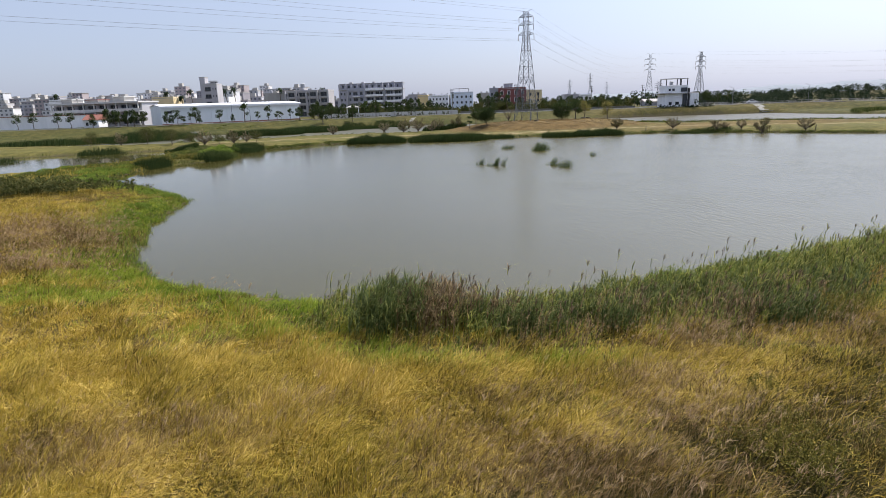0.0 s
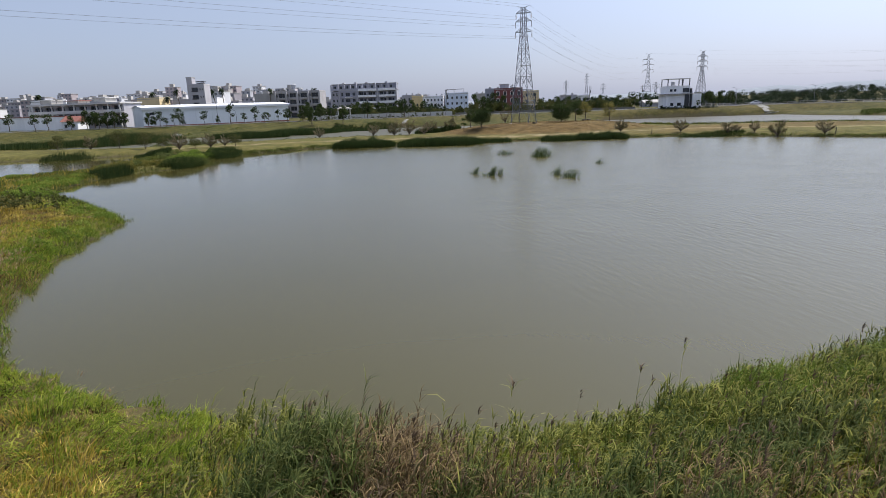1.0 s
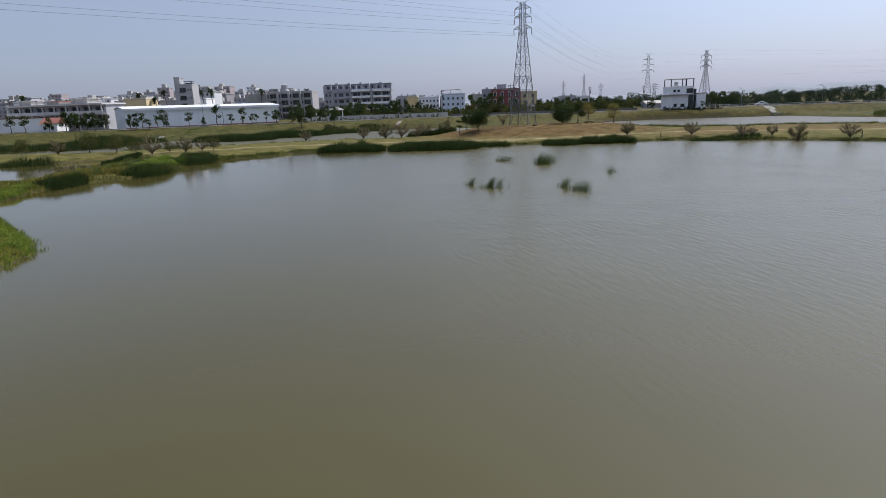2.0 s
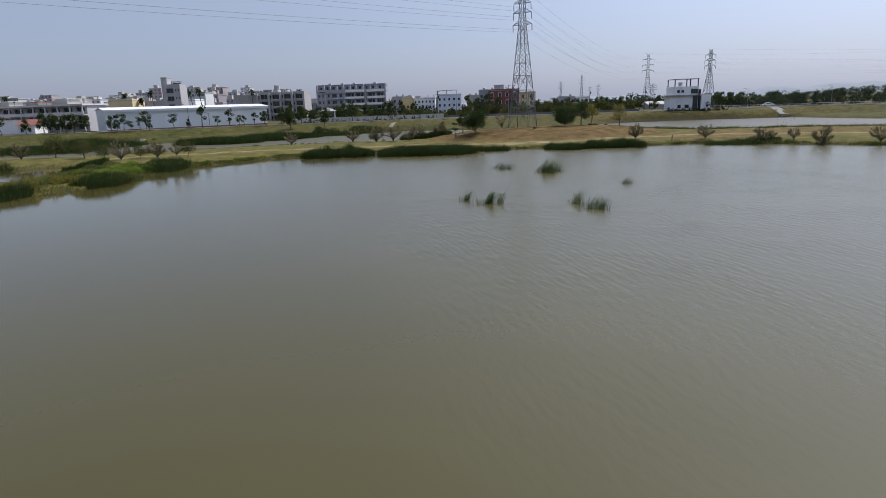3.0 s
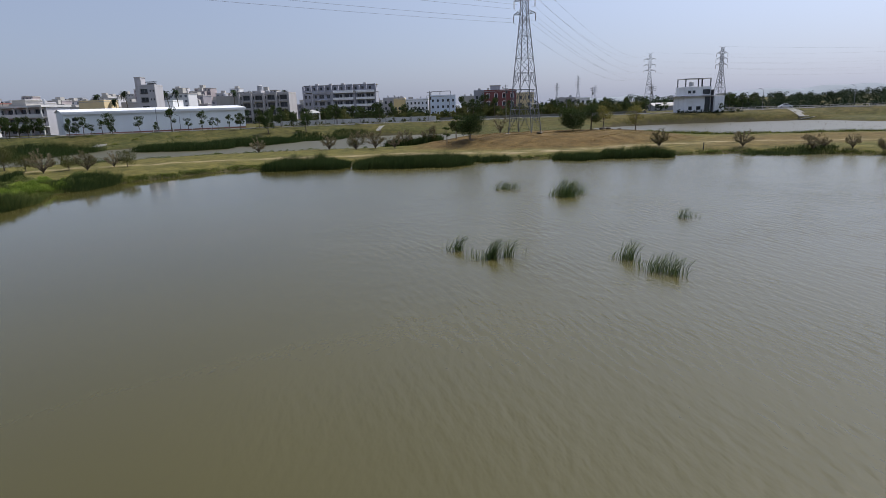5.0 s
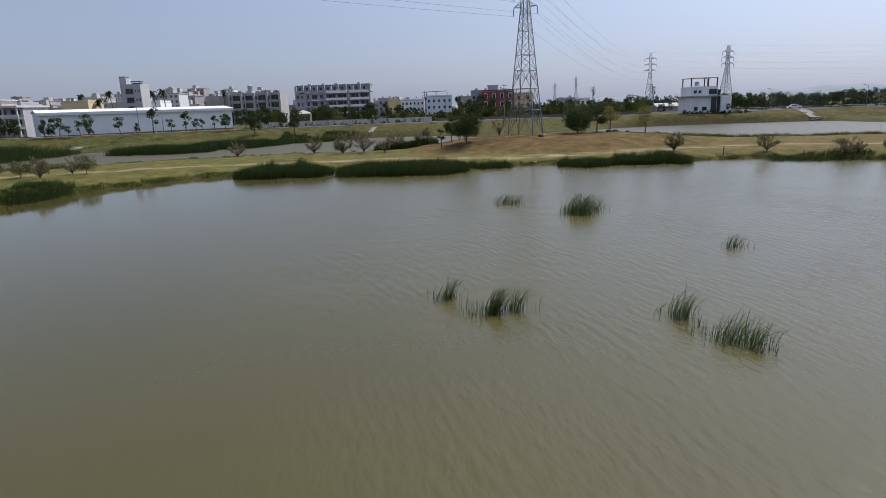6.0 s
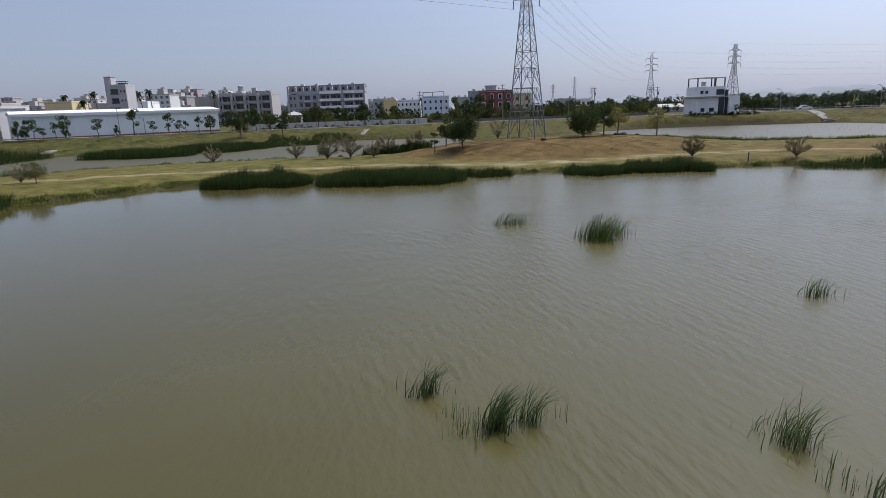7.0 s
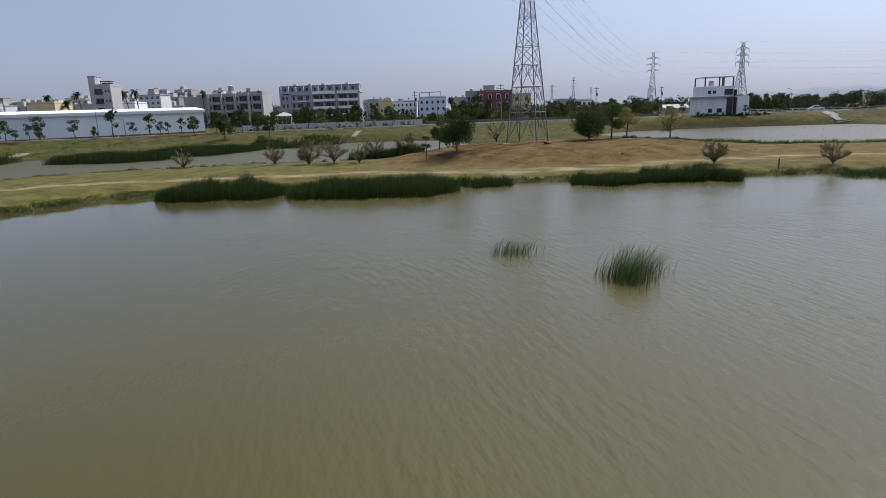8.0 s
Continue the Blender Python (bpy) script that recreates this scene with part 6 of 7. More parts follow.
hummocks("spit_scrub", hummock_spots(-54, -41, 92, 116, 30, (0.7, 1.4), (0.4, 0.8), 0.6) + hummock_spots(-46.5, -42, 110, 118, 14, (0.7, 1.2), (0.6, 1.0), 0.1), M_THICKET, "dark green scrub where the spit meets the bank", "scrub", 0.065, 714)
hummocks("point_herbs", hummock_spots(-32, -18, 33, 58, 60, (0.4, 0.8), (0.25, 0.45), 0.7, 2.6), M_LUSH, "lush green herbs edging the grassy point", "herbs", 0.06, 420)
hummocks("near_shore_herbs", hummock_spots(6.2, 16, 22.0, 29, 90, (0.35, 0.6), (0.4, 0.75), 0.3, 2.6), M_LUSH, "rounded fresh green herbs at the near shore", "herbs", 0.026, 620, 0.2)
sedge_bed(-48.5, -44.2, 81, 88.5, 4500, 1.5, 0.035, "dark leaning reeds on the spit", even=0.35)
sedge_bed(-44.8, -39.6, 92.5, 101, 6500, 1.5, 0.035, "leaning green reeds at the spit's edge", M_THICKET, even=0.3)
sedge_bed(-44.0, -39.4, 92, 98.5, 3800, 1.7, 0.03, "dark leaning cattails at the spit's edge", even=0.35)
sedge_bed(-58, -40, 62, 90, 2600, 0.8, 0.035, "rough yellow grass on the spit", M_GOLD, dry_feet=True)

hummocks("bank_herbs", hummock_spots(-46, -26, 100, 132, 70, (0.45, 1.1), (0.12, 0.32), 0.1, 1.6, 40) + hummock_spots(-27, 75, 112, 136, 130, (0.35, 0.8), (0.12, 0.32), 0.1, 1.1, 40), M_SHORE, "low green herbs along the far water's edge", "herbs", 0.07, 150)
hummocks("bank_scrub", hummock_spots(-46, -26, 100, 132, 50, (0.35, 0.8), (0.2, 0.45), 0.0, 1.0, 40) + hummock_spots(-27, 75, 112, 136, 80, (0.35, 0.7), (0.25, 0.5), 0.0, 0.9, 40), M_THICKET, "dark low scrub at the far water's edge", "scrub", 0.07, 150)
hummocks("back_bank_scrub", hummock_spots(-70, -10, 143, 168, 130, (0.4, 0.9), (0.3, 0.7), 0.1, 1.4, 40) + hummock_spots(-72, -60, 140, 150, 30, (0.7, 1.3), (0.7, 1.2), 0.0, 2.5, 40), M_THICKET, "dark low scrub along the back pond", "scrub", 0.08, 150)
hummocks("pale_pond_herbs", hummock_spots(44, 112, 138, 200, 260, (0.5, 1.1), (0.3, 0.7), 0.0, 1.6, 40), M_SHORE, "green herbs fringing the pale pond", "herbs", 0.09, 150)
hummocks("embankment_scrub", hummock_spots(-110, 0, 200, 245, 24, (0.5, 1.2), (0.3, 0.7), 2.0), M_SHORE, "low green scrub on the embankment slope", "scrub", 0.10, 170)


def fringe():
    """Uneven grass where the far banks meet the water, and thin turf on the strip."""
    sets = []
    for x0, x1, y0, y1, n, wide in ((-60, 75, 110, 136, 60000, 1.6), (-66, 5, 140, 170, 30000, 1.5), (40, 110, 140, 180, 26000, 1.6), (-50, -34, 60, 130, 26000, 2.0), (60, 115, 236, 250, 9000, 1.8), (-90, -40, 100, 130, 20000, 2.0), (-60, 5, 218, 236, 9000, 2.0)):
        x, y = scatter(x0, x1, y0, y1, n)
        z, d = land(x, y)
        s = (d > -0.15) & (d < wide * rng.uniform(0.3, 1.2, n))
        m = int(s.sum())
        hh = rng.uniform(0.15, 0.55, m) * (1 + 0.5 * wave(x[s], y[s], 0.6))
        sets.append(blades(np.stack([x[s], y[s], z[s] - 0.05], -1), np.maximum(hh, 0.15), rng.uniform(0.03, 0.06, m), rng.uniform(0.1, 0.7, m), WIND + rng.normal(0, 0.9, m), None, 0.4))
    stuff("shore_grass", join(sets), M_SHORE, "uneven green grass fringing the far banks", "grass")
    sets = []
    for x0, x1, y0, y1, n in ((-46, 80, 100, 136, 70000), (-66, 5, 140, 170, 30000), (44, 112, 140, 178, 24000), (-46, -36, 60, 130, 14000)):
        x, y = scatter(x0, x1, y0, y1, n)
        z, d = land(x, y)
        s = (d > -0.3) & (d < 1.1 + 0.5 * wave(x, y, 0.35, 3.0))
        m = int(s.sum())
        hh = rng.uniform(0.22, 0.6, m) * (1 + 0.4 * wave(x[s], y[s], 0.5, 1.0))
        sets.append(blades(np.stack([x[s], y[s], z[s] - 0.05], -1), np.maximum(hh, 0.2), rng.uniform(0.03, 0.06, m), rng.uniform(0.1, 0.6, m), WIND + rng.normal(0, 0.9, m), None, 0.4))
    stuff("shore_sedge", join(sets), M_THICKET, "dark sedge fringe at the water's edge", "sedge")
    x, y = scatter(46, 120, 134, 182, 170000)
    z, d = land(x, y)
    s = (d > -1.0) & (d < 2.6 + 0.8 * wave(x, y, 0.3, 2.0)) & (y > 150 - 0.5 * (x - 80))
    m = int(s.sum())
    stuff("bank_reeds", blades(np.stack([x[s], y[s], np.maximum(z[s], -0.2) - 0.05], -1), rng.uniform(0.45, 1.05, m), rng.uniform(0.05, 0.09, m), rng.uniform(0.1, 0.6, m), WIND + rng.normal(0, 0.9, m), None, 0.4), M_SHORE, "green reeds fringing the pale pond", "reeds")
    x, y = scatter(4.5, 26, 21, 35, 110000)
    z, d = land(x, y)
    s = (d > 0.05) & (d < 2.4 * rng.uniform(0.2, 1.1, len(x))) & (rng.uniform(0, 1, len(x)) < sstep(4.5, 6.5, x))
    m = int(s.sum())
    stuff("shore_herbs", blades(np.stack([x[s], y[s], z[s] - 0.03], -1), rng.uniform(0.4, 0.95, m), rng.uniform(0.016, 0.034, m), rng.uniform(0.1, 0.9, m), WIND + rng.normal(0, 1.0, m), None, 0.45), M_LUSH, "dense green herbs along the near shore", "herbs")
    x, y = scatter(-46, -14, 26, 68, 90000)
    z, d = land(x, y)
    s = (d > -0.2) & (d < 1.5 * rng.uniform(0.3, 1.1, len(x)))
    m = int(s.sum())
    stuff("point_fringe", blades(np.stack([x[s], y[s], z[s] - 0.03], -1), rng.uniform(0.2, 0.55, m), rng.uniform(0.02, 0.045, m), rng.uniform(0.2, 1.0, m), WIND + rng.normal(0, 1.0, m), None, 0.45), M_LUSH, "lush grass overhanging the grassy point's edge", "grass")
    # uneven tufts on the embankment slopes
    sets = []
    for x0, x1, y0, y1, n in ((-150, 30, 185, 252, 90000), (60, 135, 236, 258, 16000)):
        x, y = scatter(x0, x1, y0, y1, n)
        z, d = land(x, y)
        lump = wave(x, y, 0.5, 4.0) + 0.7 * wave(x, y, 1.2, 2.0) + rng.normal(0, 0.3, n)
        s = (d > 0.5) & (lump > -0.1) & (y < crest_y(x) + 1)
        m = int(s.sum())
        sets.append(blades(np.stack([x[s], y[s], z[s] - 0.03], -1), rng.uniform(0.10, 0.28, m) * np.clip(lump[s] + 0.3, 0.4, 1.4), rng.uniform(0.04, 0.09, m), rng.uniform(0.1, 0.9, m), WIND + rng.normal(0, 1.2, m), None, 0.4))
    stuff("slope_grass", join(sets), M_TURF, "uneven olive grass on the slopes", "grass")
    # parched tufts on the mound
    x, y = scatter(-12, 46, 138, 174, 110000)
    z, d = land(x, y)
    lump = wave(x, y, 0.6, 7.0) + 0.7 * wave(x, y, 1.7, 3.0) + rng.normal(0, 0.3, len(x))
    s = (d > 0.8) & (((x - 17) / 27.0) ** 2 + ((y - 155) / 15.5) ** 2 < 1 - 0.3 * rng.uniform(0, 1, len(x))) & (lump > -0.2)
    m = int(s.sum())
    stuff("mound_grass", blades(np.stack([x[s], y[s], z[s] - 0.03], -1), rng.uniform(0.04, 0.12, m) * np.clip(lump[s] + 0.5, 0.4, 1.5), rng.uniform(0.04, 0.08, m), rng.uniform(0.2, 1.1, m), WIND + rng.normal(0, 1.2, m), None, 0.4), M_TURF_DRY, "parched ochre grass on the mound", "grass")


fringe()


def clump(x, y, spots, label):
    """A stand of cattails in open water. spots: (dx, dy, spread x, spread y, blades, height)."""
    ob = empty("reed_clump", pose(x, y, 0), label, "reeds", "reed clumps in the pond")
    for dx, dy, sx, sy, n, h in spots:
        px, py = rng.normal(dx, sx, n), rng.normal(dy, sy, n)
        hh = 0.87 * h * rng.uniform(0.45, 1.1, n)
        stub = rng.uniform(0, 1, n) < 0.18
        hh = np.where(stub, 0.35 * hh, hh)
        px, py = px + np.where(stub, rng.normal(0, 0.25, n), 0), py + np.where(stub, rng.normal(0, 0.2, n), 0)
        v, t, q, ti = blades(np.stack([px, py, np.full(n, -0.2)], -1), hh + 0.2, rng.uniform(0.016, 0.030, n), np.where(stub | (h < 0.7), np.abs(rng.normal(0, 0.12, n)), np.clip(rng.normal(0.48, 0.2, n), 0.05, 1.0)), WIND + rng.normal(0, 0.5, n), None, 0.5, None, 6, 3.0)
        tuft = new("tuft", mesh_np("tuft", v, t, q, M_CATTAIL, ti))
        tuft.parent = ob
        tuft["kind"] = "stuff"


clump(2.7, 74.3, [(0.12, 0.15, 0.15, 0.17, 230, 1.55), (0.98, 0.45, 0.17, 0.17, 85, 1.5), (-1.72, 2.0, 0.16, 0.15, 85, 1.4), (-0.75, 0.25, 0.28, 0.4, 56, 0.62), (-0.3, -0.25, 0.15, 0.15, 22, 0.55), (-2.6, 2.4, 0.1, 0.1, 4, 0.6), (1.8, 0.7, 0.15, 0.2, 5, 0.6), (-2.2, 2.0, 0.12, 0.15, 20, 0.9)], "small wind-bent cattail clump in open water")
clump(9.6, 73.2, [(0.0, 0.4, 0.2, 0.25, 130, 1.5), (-0.5, 0.9, 0.25, 0.2, 20, 0.8), (0.2, -0.8, 0.25, 0.5, 24, 0.6), (0.8, -2.1, 0.33, 0.30, 150, 1.4), (0.3, -1.5, 0.28, 0.3, 30, 0.65), (1.4, -2.6, 0.27, 0.26, 100, 1.3)], "ragged double cattail clump in open water")
clump(10.0, 95.6, [(0, 0, 0.48, 0.5, 460, 2.15), (0.9, 0.9, 0.5, 0.4, 140, 1.7), (1.6, 1.2, 0.35, 0.3, 50, 1.3), (-0.9, 0.6, 0.25, 0.3, 50, 1.2), (0.2, -1.0, 0.25, 0.3, 60, 1.1)], "dense dark cattail clump in open water")
clump(5.3, 101.0, [(-0.4, 0, 0.5, 0.25, 120, 1.25), (0.5, 0.1, 0.5, 0.25, 110, 1.2)], "thin row of cattails in open water")
clump(16.0, 84.2, [(0, 0, 0.2, 0.2, 70, 1.2), (0.6, 0.1, 0.25, 0.2, 22, 0.8), (1.5, 0.0, 0.5, 0.2, 8, 0.5), (-0.5, 0.3, 0.15, 0.1, 6, 0.8)], "sparse broken cattail stalks in open water")


# ---- shrubs and trees ----
SHRUBS = [(30.6, 136.8, 2.7), (41.7, 133.8, 2.6), (-36.7, 153.8, 2.8), (-23.6, 153.8, 2.7), (-18.4, 152.4, 2.8), (-14.8, 151.8, 2.9), (-11.4, 152.4, 2.1), (-10.4, 160.4, 2.8), (-5.5, 161.0, 2.8), (48.9, 128.8, 2.5), (50.6, 129.2, 1.7), (53.0, 126.8, 2.0), (55.2, 122.5, 3.1), (61.5, 119, 2.6), (-56.8, 124.5, 3.4), (-54.8, 127.0, 1.8), (-50.7, 124.8, 2.8), (-61.5, 127.5, 2.0), (-50.0, 130.0, 2.3), (-47.4, 129.0, 2.0), (-79, 131, 3.0), (-74, 133, 3.2), (-67, 130.5, 3.4), (-84, 128, 2.6)]
protos = [make_shrub("shrub", stand(SHRUBS[i][0], SHRUBS[i][1], 1.0, 0), "bare twiggy shrub with a few dry leaves", "shrubs on the bank", SHRUBS[i][2], SHRUBS[i][2] * (0.54, 0.62, 0.56, 0.56)[i], (15, 14, 14, 15)[i], M_TWIG, 40 + i, (1900, 650, 300, 650)[i]) for i in range(4)]
LEAFY = "low spreading olive-leaved tree on the bank"
leafy_shrub = make_tree("small_tree", stand(-67, 130.5, 1.0, 40), LEAFY, "tree", "small trees on the bank", 3.4, 2.1, 0.5, 4200, 0.075, M_LEAF_OLIVE, 16, 0.8, 71)
for i, (x, y, h) in enumerate(SHRUBS[4:]):
    k = i % 4
    if x < -44 and (x, y) != (-67, 130.5) and i % 2:
        copy_thing(leafy_shrub, stand(x, y, 1.2 * h / 3.4, (i * 77) % 360))
        continue
    if (x, y) == (-67, 130.5):
        continue
    copy_thing(protos[k], stand(x, y, (1.2 if -30 < x < 0 else 1.0) * h / SHRUBS[k][2], (i * 77) % 360))

ROADSIDE = "young leafy tree planted along the embankment"
kinds = [
    make_tree("tree", stand(-57.3, 223, 1.0, 0), "dense dark green roadside tree", "tree", "roadside trees", 6.9, 2.1, 1.2, 3000, 0.14, M_LEAF, 10, 1.15, 1),
    make_tree("tree", stand(-104.9, 222, 1.0, 0), ROADSIDE, "tree", "roadside trees", 6.4, 2.0, 1.7, 1200, 0.16, M_LEAF, 8, 0.8, 2),
    make_tree("tree", stand(-80.6, 231, 1.0, 0), "thin roadside tree with sparse upright leaves", "tree", "roadside trees", 6.0, 1.7, 1.8, 500, 0.21, M_LEAF, 6, 0.9, 3),
    make_tree("tree", stand(-47.0, 227, 1.0, 0), "round-headed dark roadside tree", "tree", "roadside trees", 5.7, 1.7, 1.4, 2300, 0.14, M_LEAF, 9, 0.95, 4),
]
kh = (6.9, 6.4, 6.0, 5.7)
ROW = [(-111.6, 213.5, 5.3, 0), (-110.0, 214.1, 4.0, 0), (-108.1, 214.7, 5.7, 1), (-106.3, 215.4, 3.4, 1), (-105.5, 219.2, 4.4, 2), (-101.3, 217.1, 3.6, 0), (-96.0, 222.5, 5.3, 1), (-91.7, 224.1, 3.2, 0), (-87.6, 225.5, 7.4, 2), (-83.2, 227.1, 4.1, 1), (-79.5, 228.4, 3.0, 2), (-75.5, 226.3, 4.1, 1), (-75.2, 229.9, 3.7, 2), (-71.9, 230.8, 4.5, 2), (-67.6, 228.5, 5.3, 3), (-63.2, 233.1, 6.1, 0), (-56.9, 234.8, 6.4, 0), (-53.2, 235.8, 4.8, 3), (-49.0, 236.9, 5.6, 3), (-149.9, 210.0, 6.0, 1), (-145.6, 210.6, 6.0, 1), (-138.0, 211.6, 5.0, 0), (-41.7, 246.7, 7.0, 3), (-31.9, 242.5, 5.6, 3), (-26.8, 243.4, 7.0, 0), (-17.3, 248.9, 4.1, 1), (-121, 215, 5.6, 3), (-126, 213, 6.0, 0), (-131.5, 215, 6.2, 0), (-124, 214, 6.2, 0), (-129, 213, 6.0, 3), (-134, 214, 6.8, 0), (-163, 215, 6.4, 1), (-170, 216, 6.0, 1), (-184, 217, 7.0, 1), (-190, 216, 6.2, 2), (-205, 217, 3.8, 1), (-50, 266, 8.0, 3), (-46, 270, 8.5, 0), (-38, 267, 6.5, 1), (-66, 264, 7.5, 0), (-71, 268, 9.0, 0), (-64, 275, 6.0, 3), (-34, 273, 8.0, 3), (-53, 285, 9.5, 0), (-44, 290, 9.5, 3), (-25, 276, 7.0, 0), (-20, 285, 8.0, 3), (-13, 274, 6.5, 0), (-6, 272, 6.5, 3), (0, 276, 8.5, 0), (4, 270, 7.5, 3), (8, 277, 9.0, 0), (12, 272, 7.5, 0), (18, 280, 6.5, 3), (36, 280, 6.0, 0), (42, 286, 6.5, 3), (48, 280, 5.5, 0), (55, 284, 6.5, 3), (62, 280, 6.0, 0), (66, 268, 5.0, 1), (92, 268, 6.0, 0), (96, 266, 5.5, 3), (101, 270, 6.0, 0), (98, 274, 6.5, 3), (106, 272, 6.0, 0), (89, 262, 4.5, 1), (85, 249, 3.2, 1), (67, 249, 4.0, 1), (28, 262, 4.0, 1), (36, 266, 4.6, 3), (50, 263, 4.0, 0), (58, 265, 4.6, 3), (-50, 300, 9.5, 3), (-57, 306, 10.5, 0), (-44, 303, 9.0, 0), (-36, 300, 13.5, 3), (-30, 303, 12.5, 0), (-24, 300, 11.5, 3), (-67, 300, 9.0, 0), (-74, 298, 8.5, 3), (-80, 300, 8.0, 0)]
for i, (x, y, h, k) in enumerate(ROW):
    if y > 261 and -75 < x < 0:
        h *= 0.58 if x > -42 else 0.7
    copy_thing(kinds[k], stand(x, y, h / kh[k], (i * 53) % 360))

# the trees round the mound
make_tree("tree", stand(2.1, 150.6, 1.0), "dense round dark green tree on the mound", "tree", "", 4.2, 2.7, 0.9, 10000, 0.105, M_LEAF, 22, 0.85, 31)
make_tree("tree", stand(-1.9, 149.2, 1.0), "thin leaning young tree beside the pond", "tree", "", 3.2, 1.0, 1.4, 260, 0.13, M_LEAF, 5, 0.6, 32)
make_tree("tree", stand(-0.4, 157.5, 1.0), "slender dark tree beside the mound", "tree", "", 4.4, 1.3, 1.2, 2400, 0.105, M_LEAF, 10, 0.95, 33)
make_tree("bush", stand(21.4, 158.5, 1.0), "broad dark evergreen bush on the mound", "bush", "", 4.1, 2.9, 0.2, 9000, 0.11, M_LEAF, 20, 0.85, 34)
make_tree("tree", stand(25.2, 161.0, 1.0), "leafy green tree behind the bush", "tree", "", 5.0, 1.9, 1.1, 3200, 0.11, M_LEAF, 12, 0.85, 35)
make_tree("tree", stand(27.6, 161.5, 1.0), "yellowing small tree on the mound", "tree", "", 4.6, 1.8, 0.8, 2600, 0.095, M_LEAF_DRY, 10, 0.85, 36)
make_tree("tree", stand(32.5, 157.0, 1.0), "thin yellowing tree at the mound's edge", "tree", "", 4.5, 1.8, 0.9, 2200, 0.09, M_LEAF_DRY, 11, 0.85, 37)
make_shrub("dead_tree", stand(8.0, 160.5, 1.0, 20), "leafless pale dead tree on the mound", "", 3.4, 1.6, 9, M_TWIG, 60, 0)
# boulder-like dark lumps stand in for small unidentified objects
for i, (x, y) in enumerate(((27.0, 159.4), (28.2, 160.0), (30.3, 159.8), (14.4, 152.5))):
    bm = bmesh.new()
    bmesh.ops.create_icosphere(bm, subdivisions=2, radius=0.42)
    for v in bm.verts:
        v.co *= 1 + 0.3 * noise.noise(v.co * 2.2 + Vector((i * 3.0, 0, 0)))
        v.co.z *= 0.62
        v.co.x *= 1.5
    ob = part("stump", bm, M_LUMP)
    ob.matrix_basis = stand(x, y, 1.0, i * 40, 0.12)
    tagged(ob, "low dark lump of unknown kind on the dry mound", "stump", "stumps on the mound")


def palm(x, y, h, seed):
    random.seed(seed)
    ob = empty("palm", stand(x, y, 1.0, seed * 37), "tall palm with a wind-blown crown", "palm", "palms among the houses")
    bm = bmesh.new()
    p = Vector((0, 0, -0.2))
    for s in range(6):
        q = Vector((0.05 * s * s, 0, h * (s + 1) / 6))
        bar(bm, p, q, 0.24 - 0.015 * s, 0.225 - 0.015 * s, 7)
        p = q
    part("trunk", bm, M_BARK, ob)
    for f in range(20):
        a = f * 2.4 if f % 3 else random.uniform(-0.8, 0.8)
        el = 1.0 - 0.11 * f + random.uniform(-0.15, 0.15)
        v = []
        n = 34
        t = np.linspace(0.12, 1, n)
        L = random.uniform(1.7, 3.0)
        cx = L * t * math.cos(el) * 0.95
        cz = L * (t * math.sin(el) - 0.55 * t * t)
        pos = np.stack([p.x + cx * math.cos(a), p.y + cx * math.sin(a), p.z + cz], -1)
        pos = np.repeat(pos, 2, 0)
        sd = np.tile([1.0, -1.0], n)
        d = blades(pos, np.full(2 * n, 0.8) * np.repeat(1.15 - 0.7 * t, 2), np.full(2 * n, 0.16), np.full(2 * n, 1.2), a + sd * 1.15, np.full(2 * n, a + 1.57), 0.9, np.full(2 * n, random.random()), 2)
        o = new("frond", mesh_np("frond", d[0], d[1], d[2], M_WOOD, d[3]))
        o.parent = ob


for i, (x, y, h) in enumerate(((-161.3, 310, 14.5), (-153.2, 311, 12.2), (-146.7, 309, 15.0), (-131.5, 316, 15.0), (-125.5, 312, 15.5), (-113, 345, 15.5), (-236, 330, 16), (-97, 372, 15.5))):
    palm(x, y, h, i + 3)


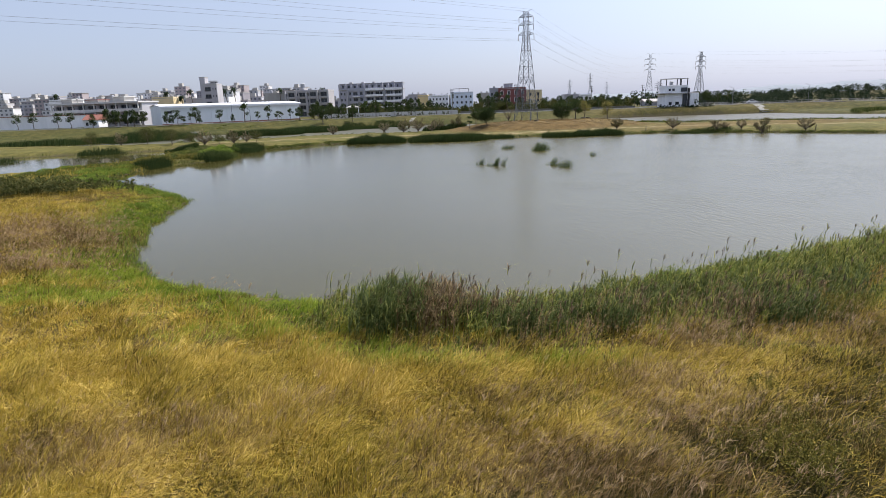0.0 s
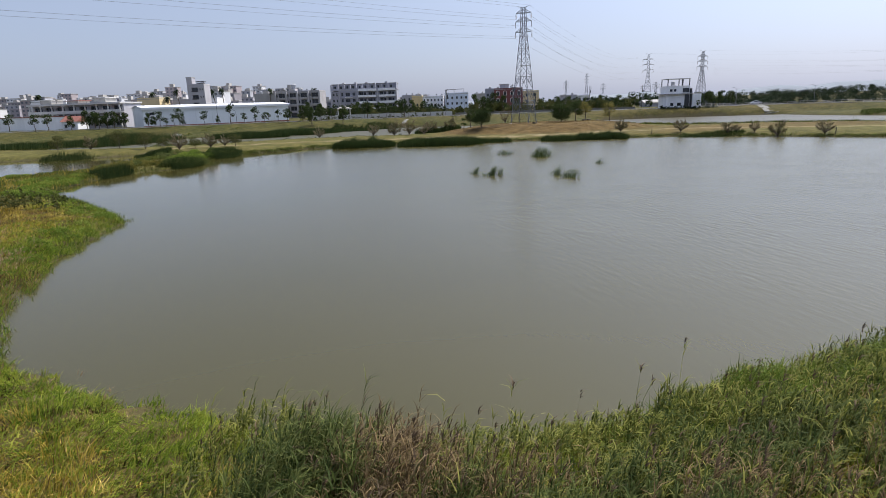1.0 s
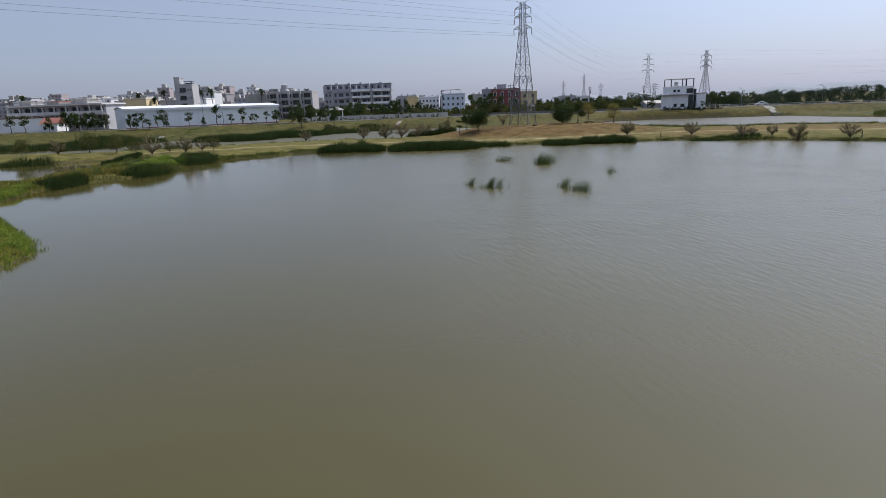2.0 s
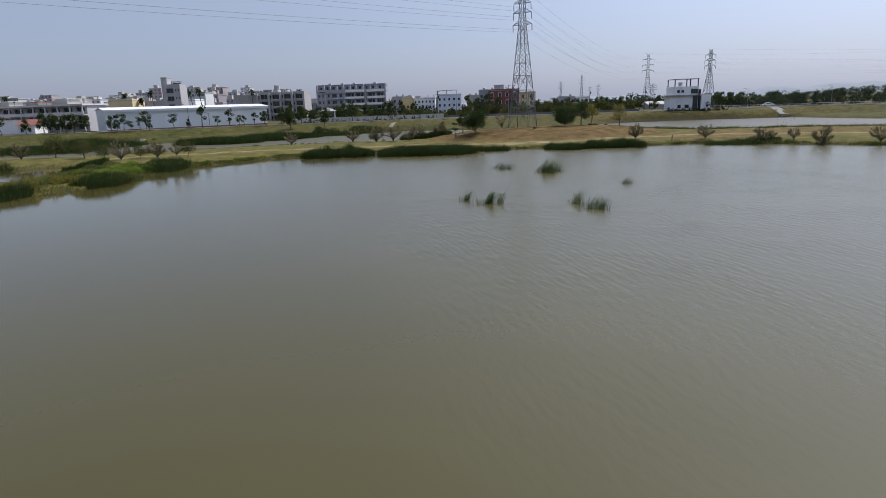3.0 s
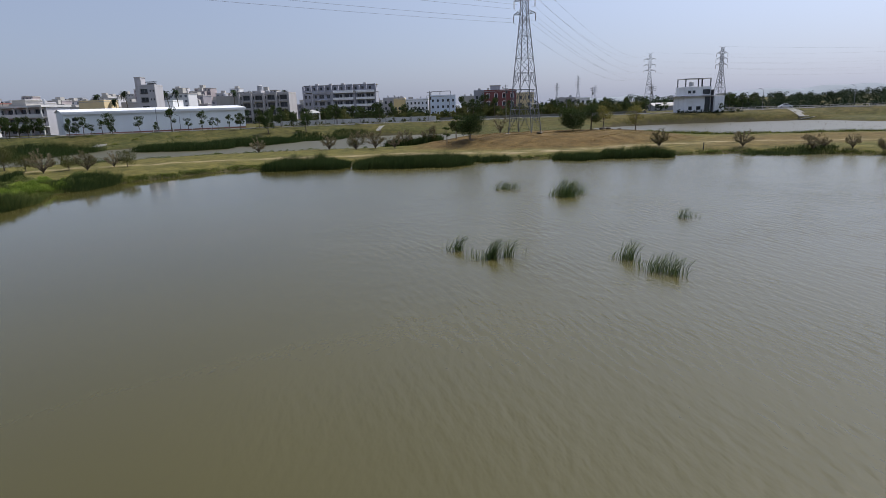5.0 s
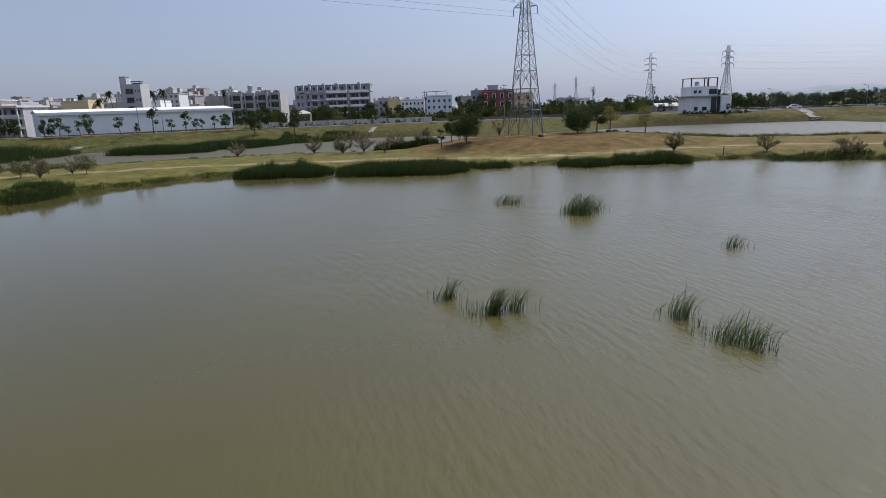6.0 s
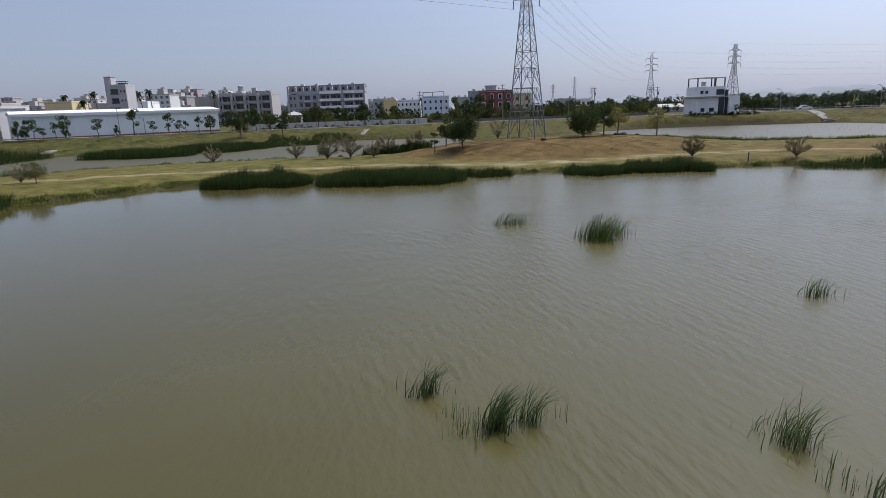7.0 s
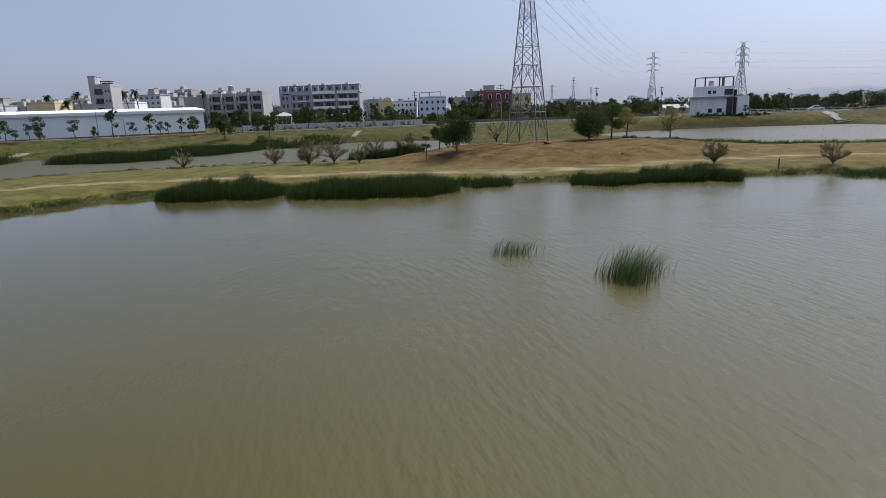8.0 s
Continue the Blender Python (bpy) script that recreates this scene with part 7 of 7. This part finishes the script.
def wood():
    """The wood at the right, beyond the road, and the greenery between the houses."""
    g = np.random.default_rng(5)
    sets, groves = [], []

    def tree(x, y, z, h, r, n, size, into=None):
        k = 7
        cc = np.stack([g.normal(0, r * 0.42, k), g.normal(0, r * 0.42, k), h * g.uniform(0.16, 0.92, k)], -1)
        c = cc[g.integers(0, k, n)]
        d = g.normal(size=(n, 3))
        d /= np.linalg.norm(d, axis=1)[:, None]
        d *= r * 0.5 * g.uniform(0.4, 1.0, n)[:, None]
        pts = c + d + np.array([x, y, z])
        v, t, q, ti = leaves(pts, size)
        (sets if into is None else into).append((v, t, q, np.clip(ti * 0.5 + np.repeat(np.full(n, g.uniform(0, 0.5)), 4), 0, 1)))
    for i in range(330):
        x = g.uniform(112, 330)
        y = g.uniform(288, 350) - 0.12 * (x - 112)
        tree(x, y, 3.0, (g.uniform(3.8, 5.6) + 0.03 * (x - 112)) * (0.62 + 0.38 * min(1.0, max(0.0, (x - 125) / 30))), g.uniform(1.6, 2.6), 260, 0.26)
    for i in range(110):
        x = g.uniform(60, 330)
        y = g.uniform(470, 760)
        tree(x, y, 3.0, g.uniform(5, 9), g.uniform(3.0, 5.0), 90, 0.9)
    for i in range(120):
        y = g.uniform(285, 520)
        x = g.uniform(-0.6, 0.25) * y
        tree(x, y, 3.0, g.uniform(3.5, 6.5), g.uniform(1.8, 3.2), 110, 0.5)
    for i in range(90):
        x = g.uniform(20, 130)
        y = g.uniform(290, 420)
        tree(x, y, 3.0, g.uniform(2.5, 5.0), g.uniform(1.8, 3.0), 110, 0.5)
    for i in range(190):
        x = g.uniform(-24, 68)
        tree(x, g.uniform(268, 292), 3.0, g.uniform(2.8, 5.2) * (0.6 if x < 0 else 1.0), g.uniform(1.4, 2.4), 150, 0.34, groves)
    for i in range(190):
        x = g.uniform(92, 260)
        tree(x, g.uniform(270, 294) - 0.2 * (x - 92), 2.8, g.uniform(1.4, 3.6), g.uniform(1.0, 2.0), 110, 0.3)
    for i in range(34):
        x = g.uniform(-66, -6)
        tree(x, 249.5 + 0.12 * (x + 66) + g.uniform(-1.5, 1.5), 3.0, g.uniform(0.7, 2.0), g.uniform(0.5, 1.0), 150, 0.14, groves)
    for i in range(26):
        x = 71 + 22 * i / 26 + g.uniform(-0.6, 0.6)
        tree(x, g.uniform(248.5, 250), gz(x, 249) - 0.1, g.uniform(0.6, 1.5), g.uniform(0.5, 0.9), 90, 0.16)
    for i in range(75):
        x = g.uniform(-76, 2)
        y = g.uniform(264, 300)
        if -66 < x < -50 and y < 281:
            y += 20
        tree(x, y, 3.0, g.uniform(2.0, 6.6) * (0.5 if x > -42 else 1.0), g.uniform(1.3, 2.4), 170, 0.3, groves)
    for name, some, mat, label in (("far_woods", sets, M_WOOD, "distant belt of dark green woodland"), ("grove", groves, M_LEAF_OLIVE, "loose grove of leafy trees along the road")):
        v = np.concatenate([s[0] for s in some])
        off = np.cumsum([0] + [len(s[0]) for s in some[:-1]])
        q = np.concatenate([s[2] + o for s, o in zip(some, off)])
        ti = np.concatenate([s[3] for s in some])
        tagged(new(name, mesh_np(name, v, None, q, mat, ti)), label, "woodland", kind="stuff")


wood()


def weeds():
    """Tall broad-leaved weeds on the grassy point, and dead stalks in the pale pond."""
    x, y = rng.normal(-44, 5.5, 800), rng.normal(53.5, 1.4, 800)
    z, d = land(x, y)
    s = d > 1.0
    x, y, z = x[s], y[s], z[s]
    n = len(x)
    hh = rng.uniform(0.8, 1.7, n)
    stem = blades(np.stack([x, y, z], -1), hh, np.full(n, 0.03), rng.uniform(0, 0.2, n), rng.uniform(0, 6.3, n))
    c = np.repeat(np.stack([x, y, z], -1), 14, 0) + np.stack([rng.normal(0, 0.16, n * 14), rng.normal(0, 0.16, n * 14), np.repeat(hh, 14) * rng.uniform(0.35, 1.0, n * 14)], -1)
    lv = leaves(c, 0.13)
    stuff("tall_weeds", (np.concatenate([stem[0], lv[0]]), stem[1], np.concatenate([stem[2], lv[2] + len(stem[0])]), np.concatenate([stem[3], lv[3]])), M_LEAF_OLIVE, "tall leafy weeds on the grassy point", "weeds")
    n = 520
    x, y = 112 - 62 * rng.uniform(0, 1, n) ** 1.6, rng.uniform(170, 240, n)
    d = land(x, y)[1]
    s = d < -2
    m = int(s.sum())
    stuff("dead_stalks", blades(np.stack([x[s], y[s], np.full(m, -0.1)], -1), rng.uniform(0.2, 0.75, m), np.full(m, 0.05), rng.uniform(0.1, 1.0, m), rng.uniform(0, 6.3, m)), M_HERB, "dead lotus stalks standing in the pale pond", "stalks")


weeds()

# two short marker posts on the strip
for x, y in ((36.0, 133.6), (63.0, 118.5)):
    bm = bmesh.new()
    bar(bm, (0, 0, -0.2), (0.03, 0, 1.0), 0.08, 0.07, 8)
    bar(bm, (0.03, 0, 1.0), (0.03, 0, 1.06), 0.07, 0.03, 8)
    ob = part("marker_post", bm, M_DARK)
    ob.matrix_basis = stand(x, y, 1.0, 0)
    tagged(ob, "short dark marker post in the grass", "post", "marker posts")
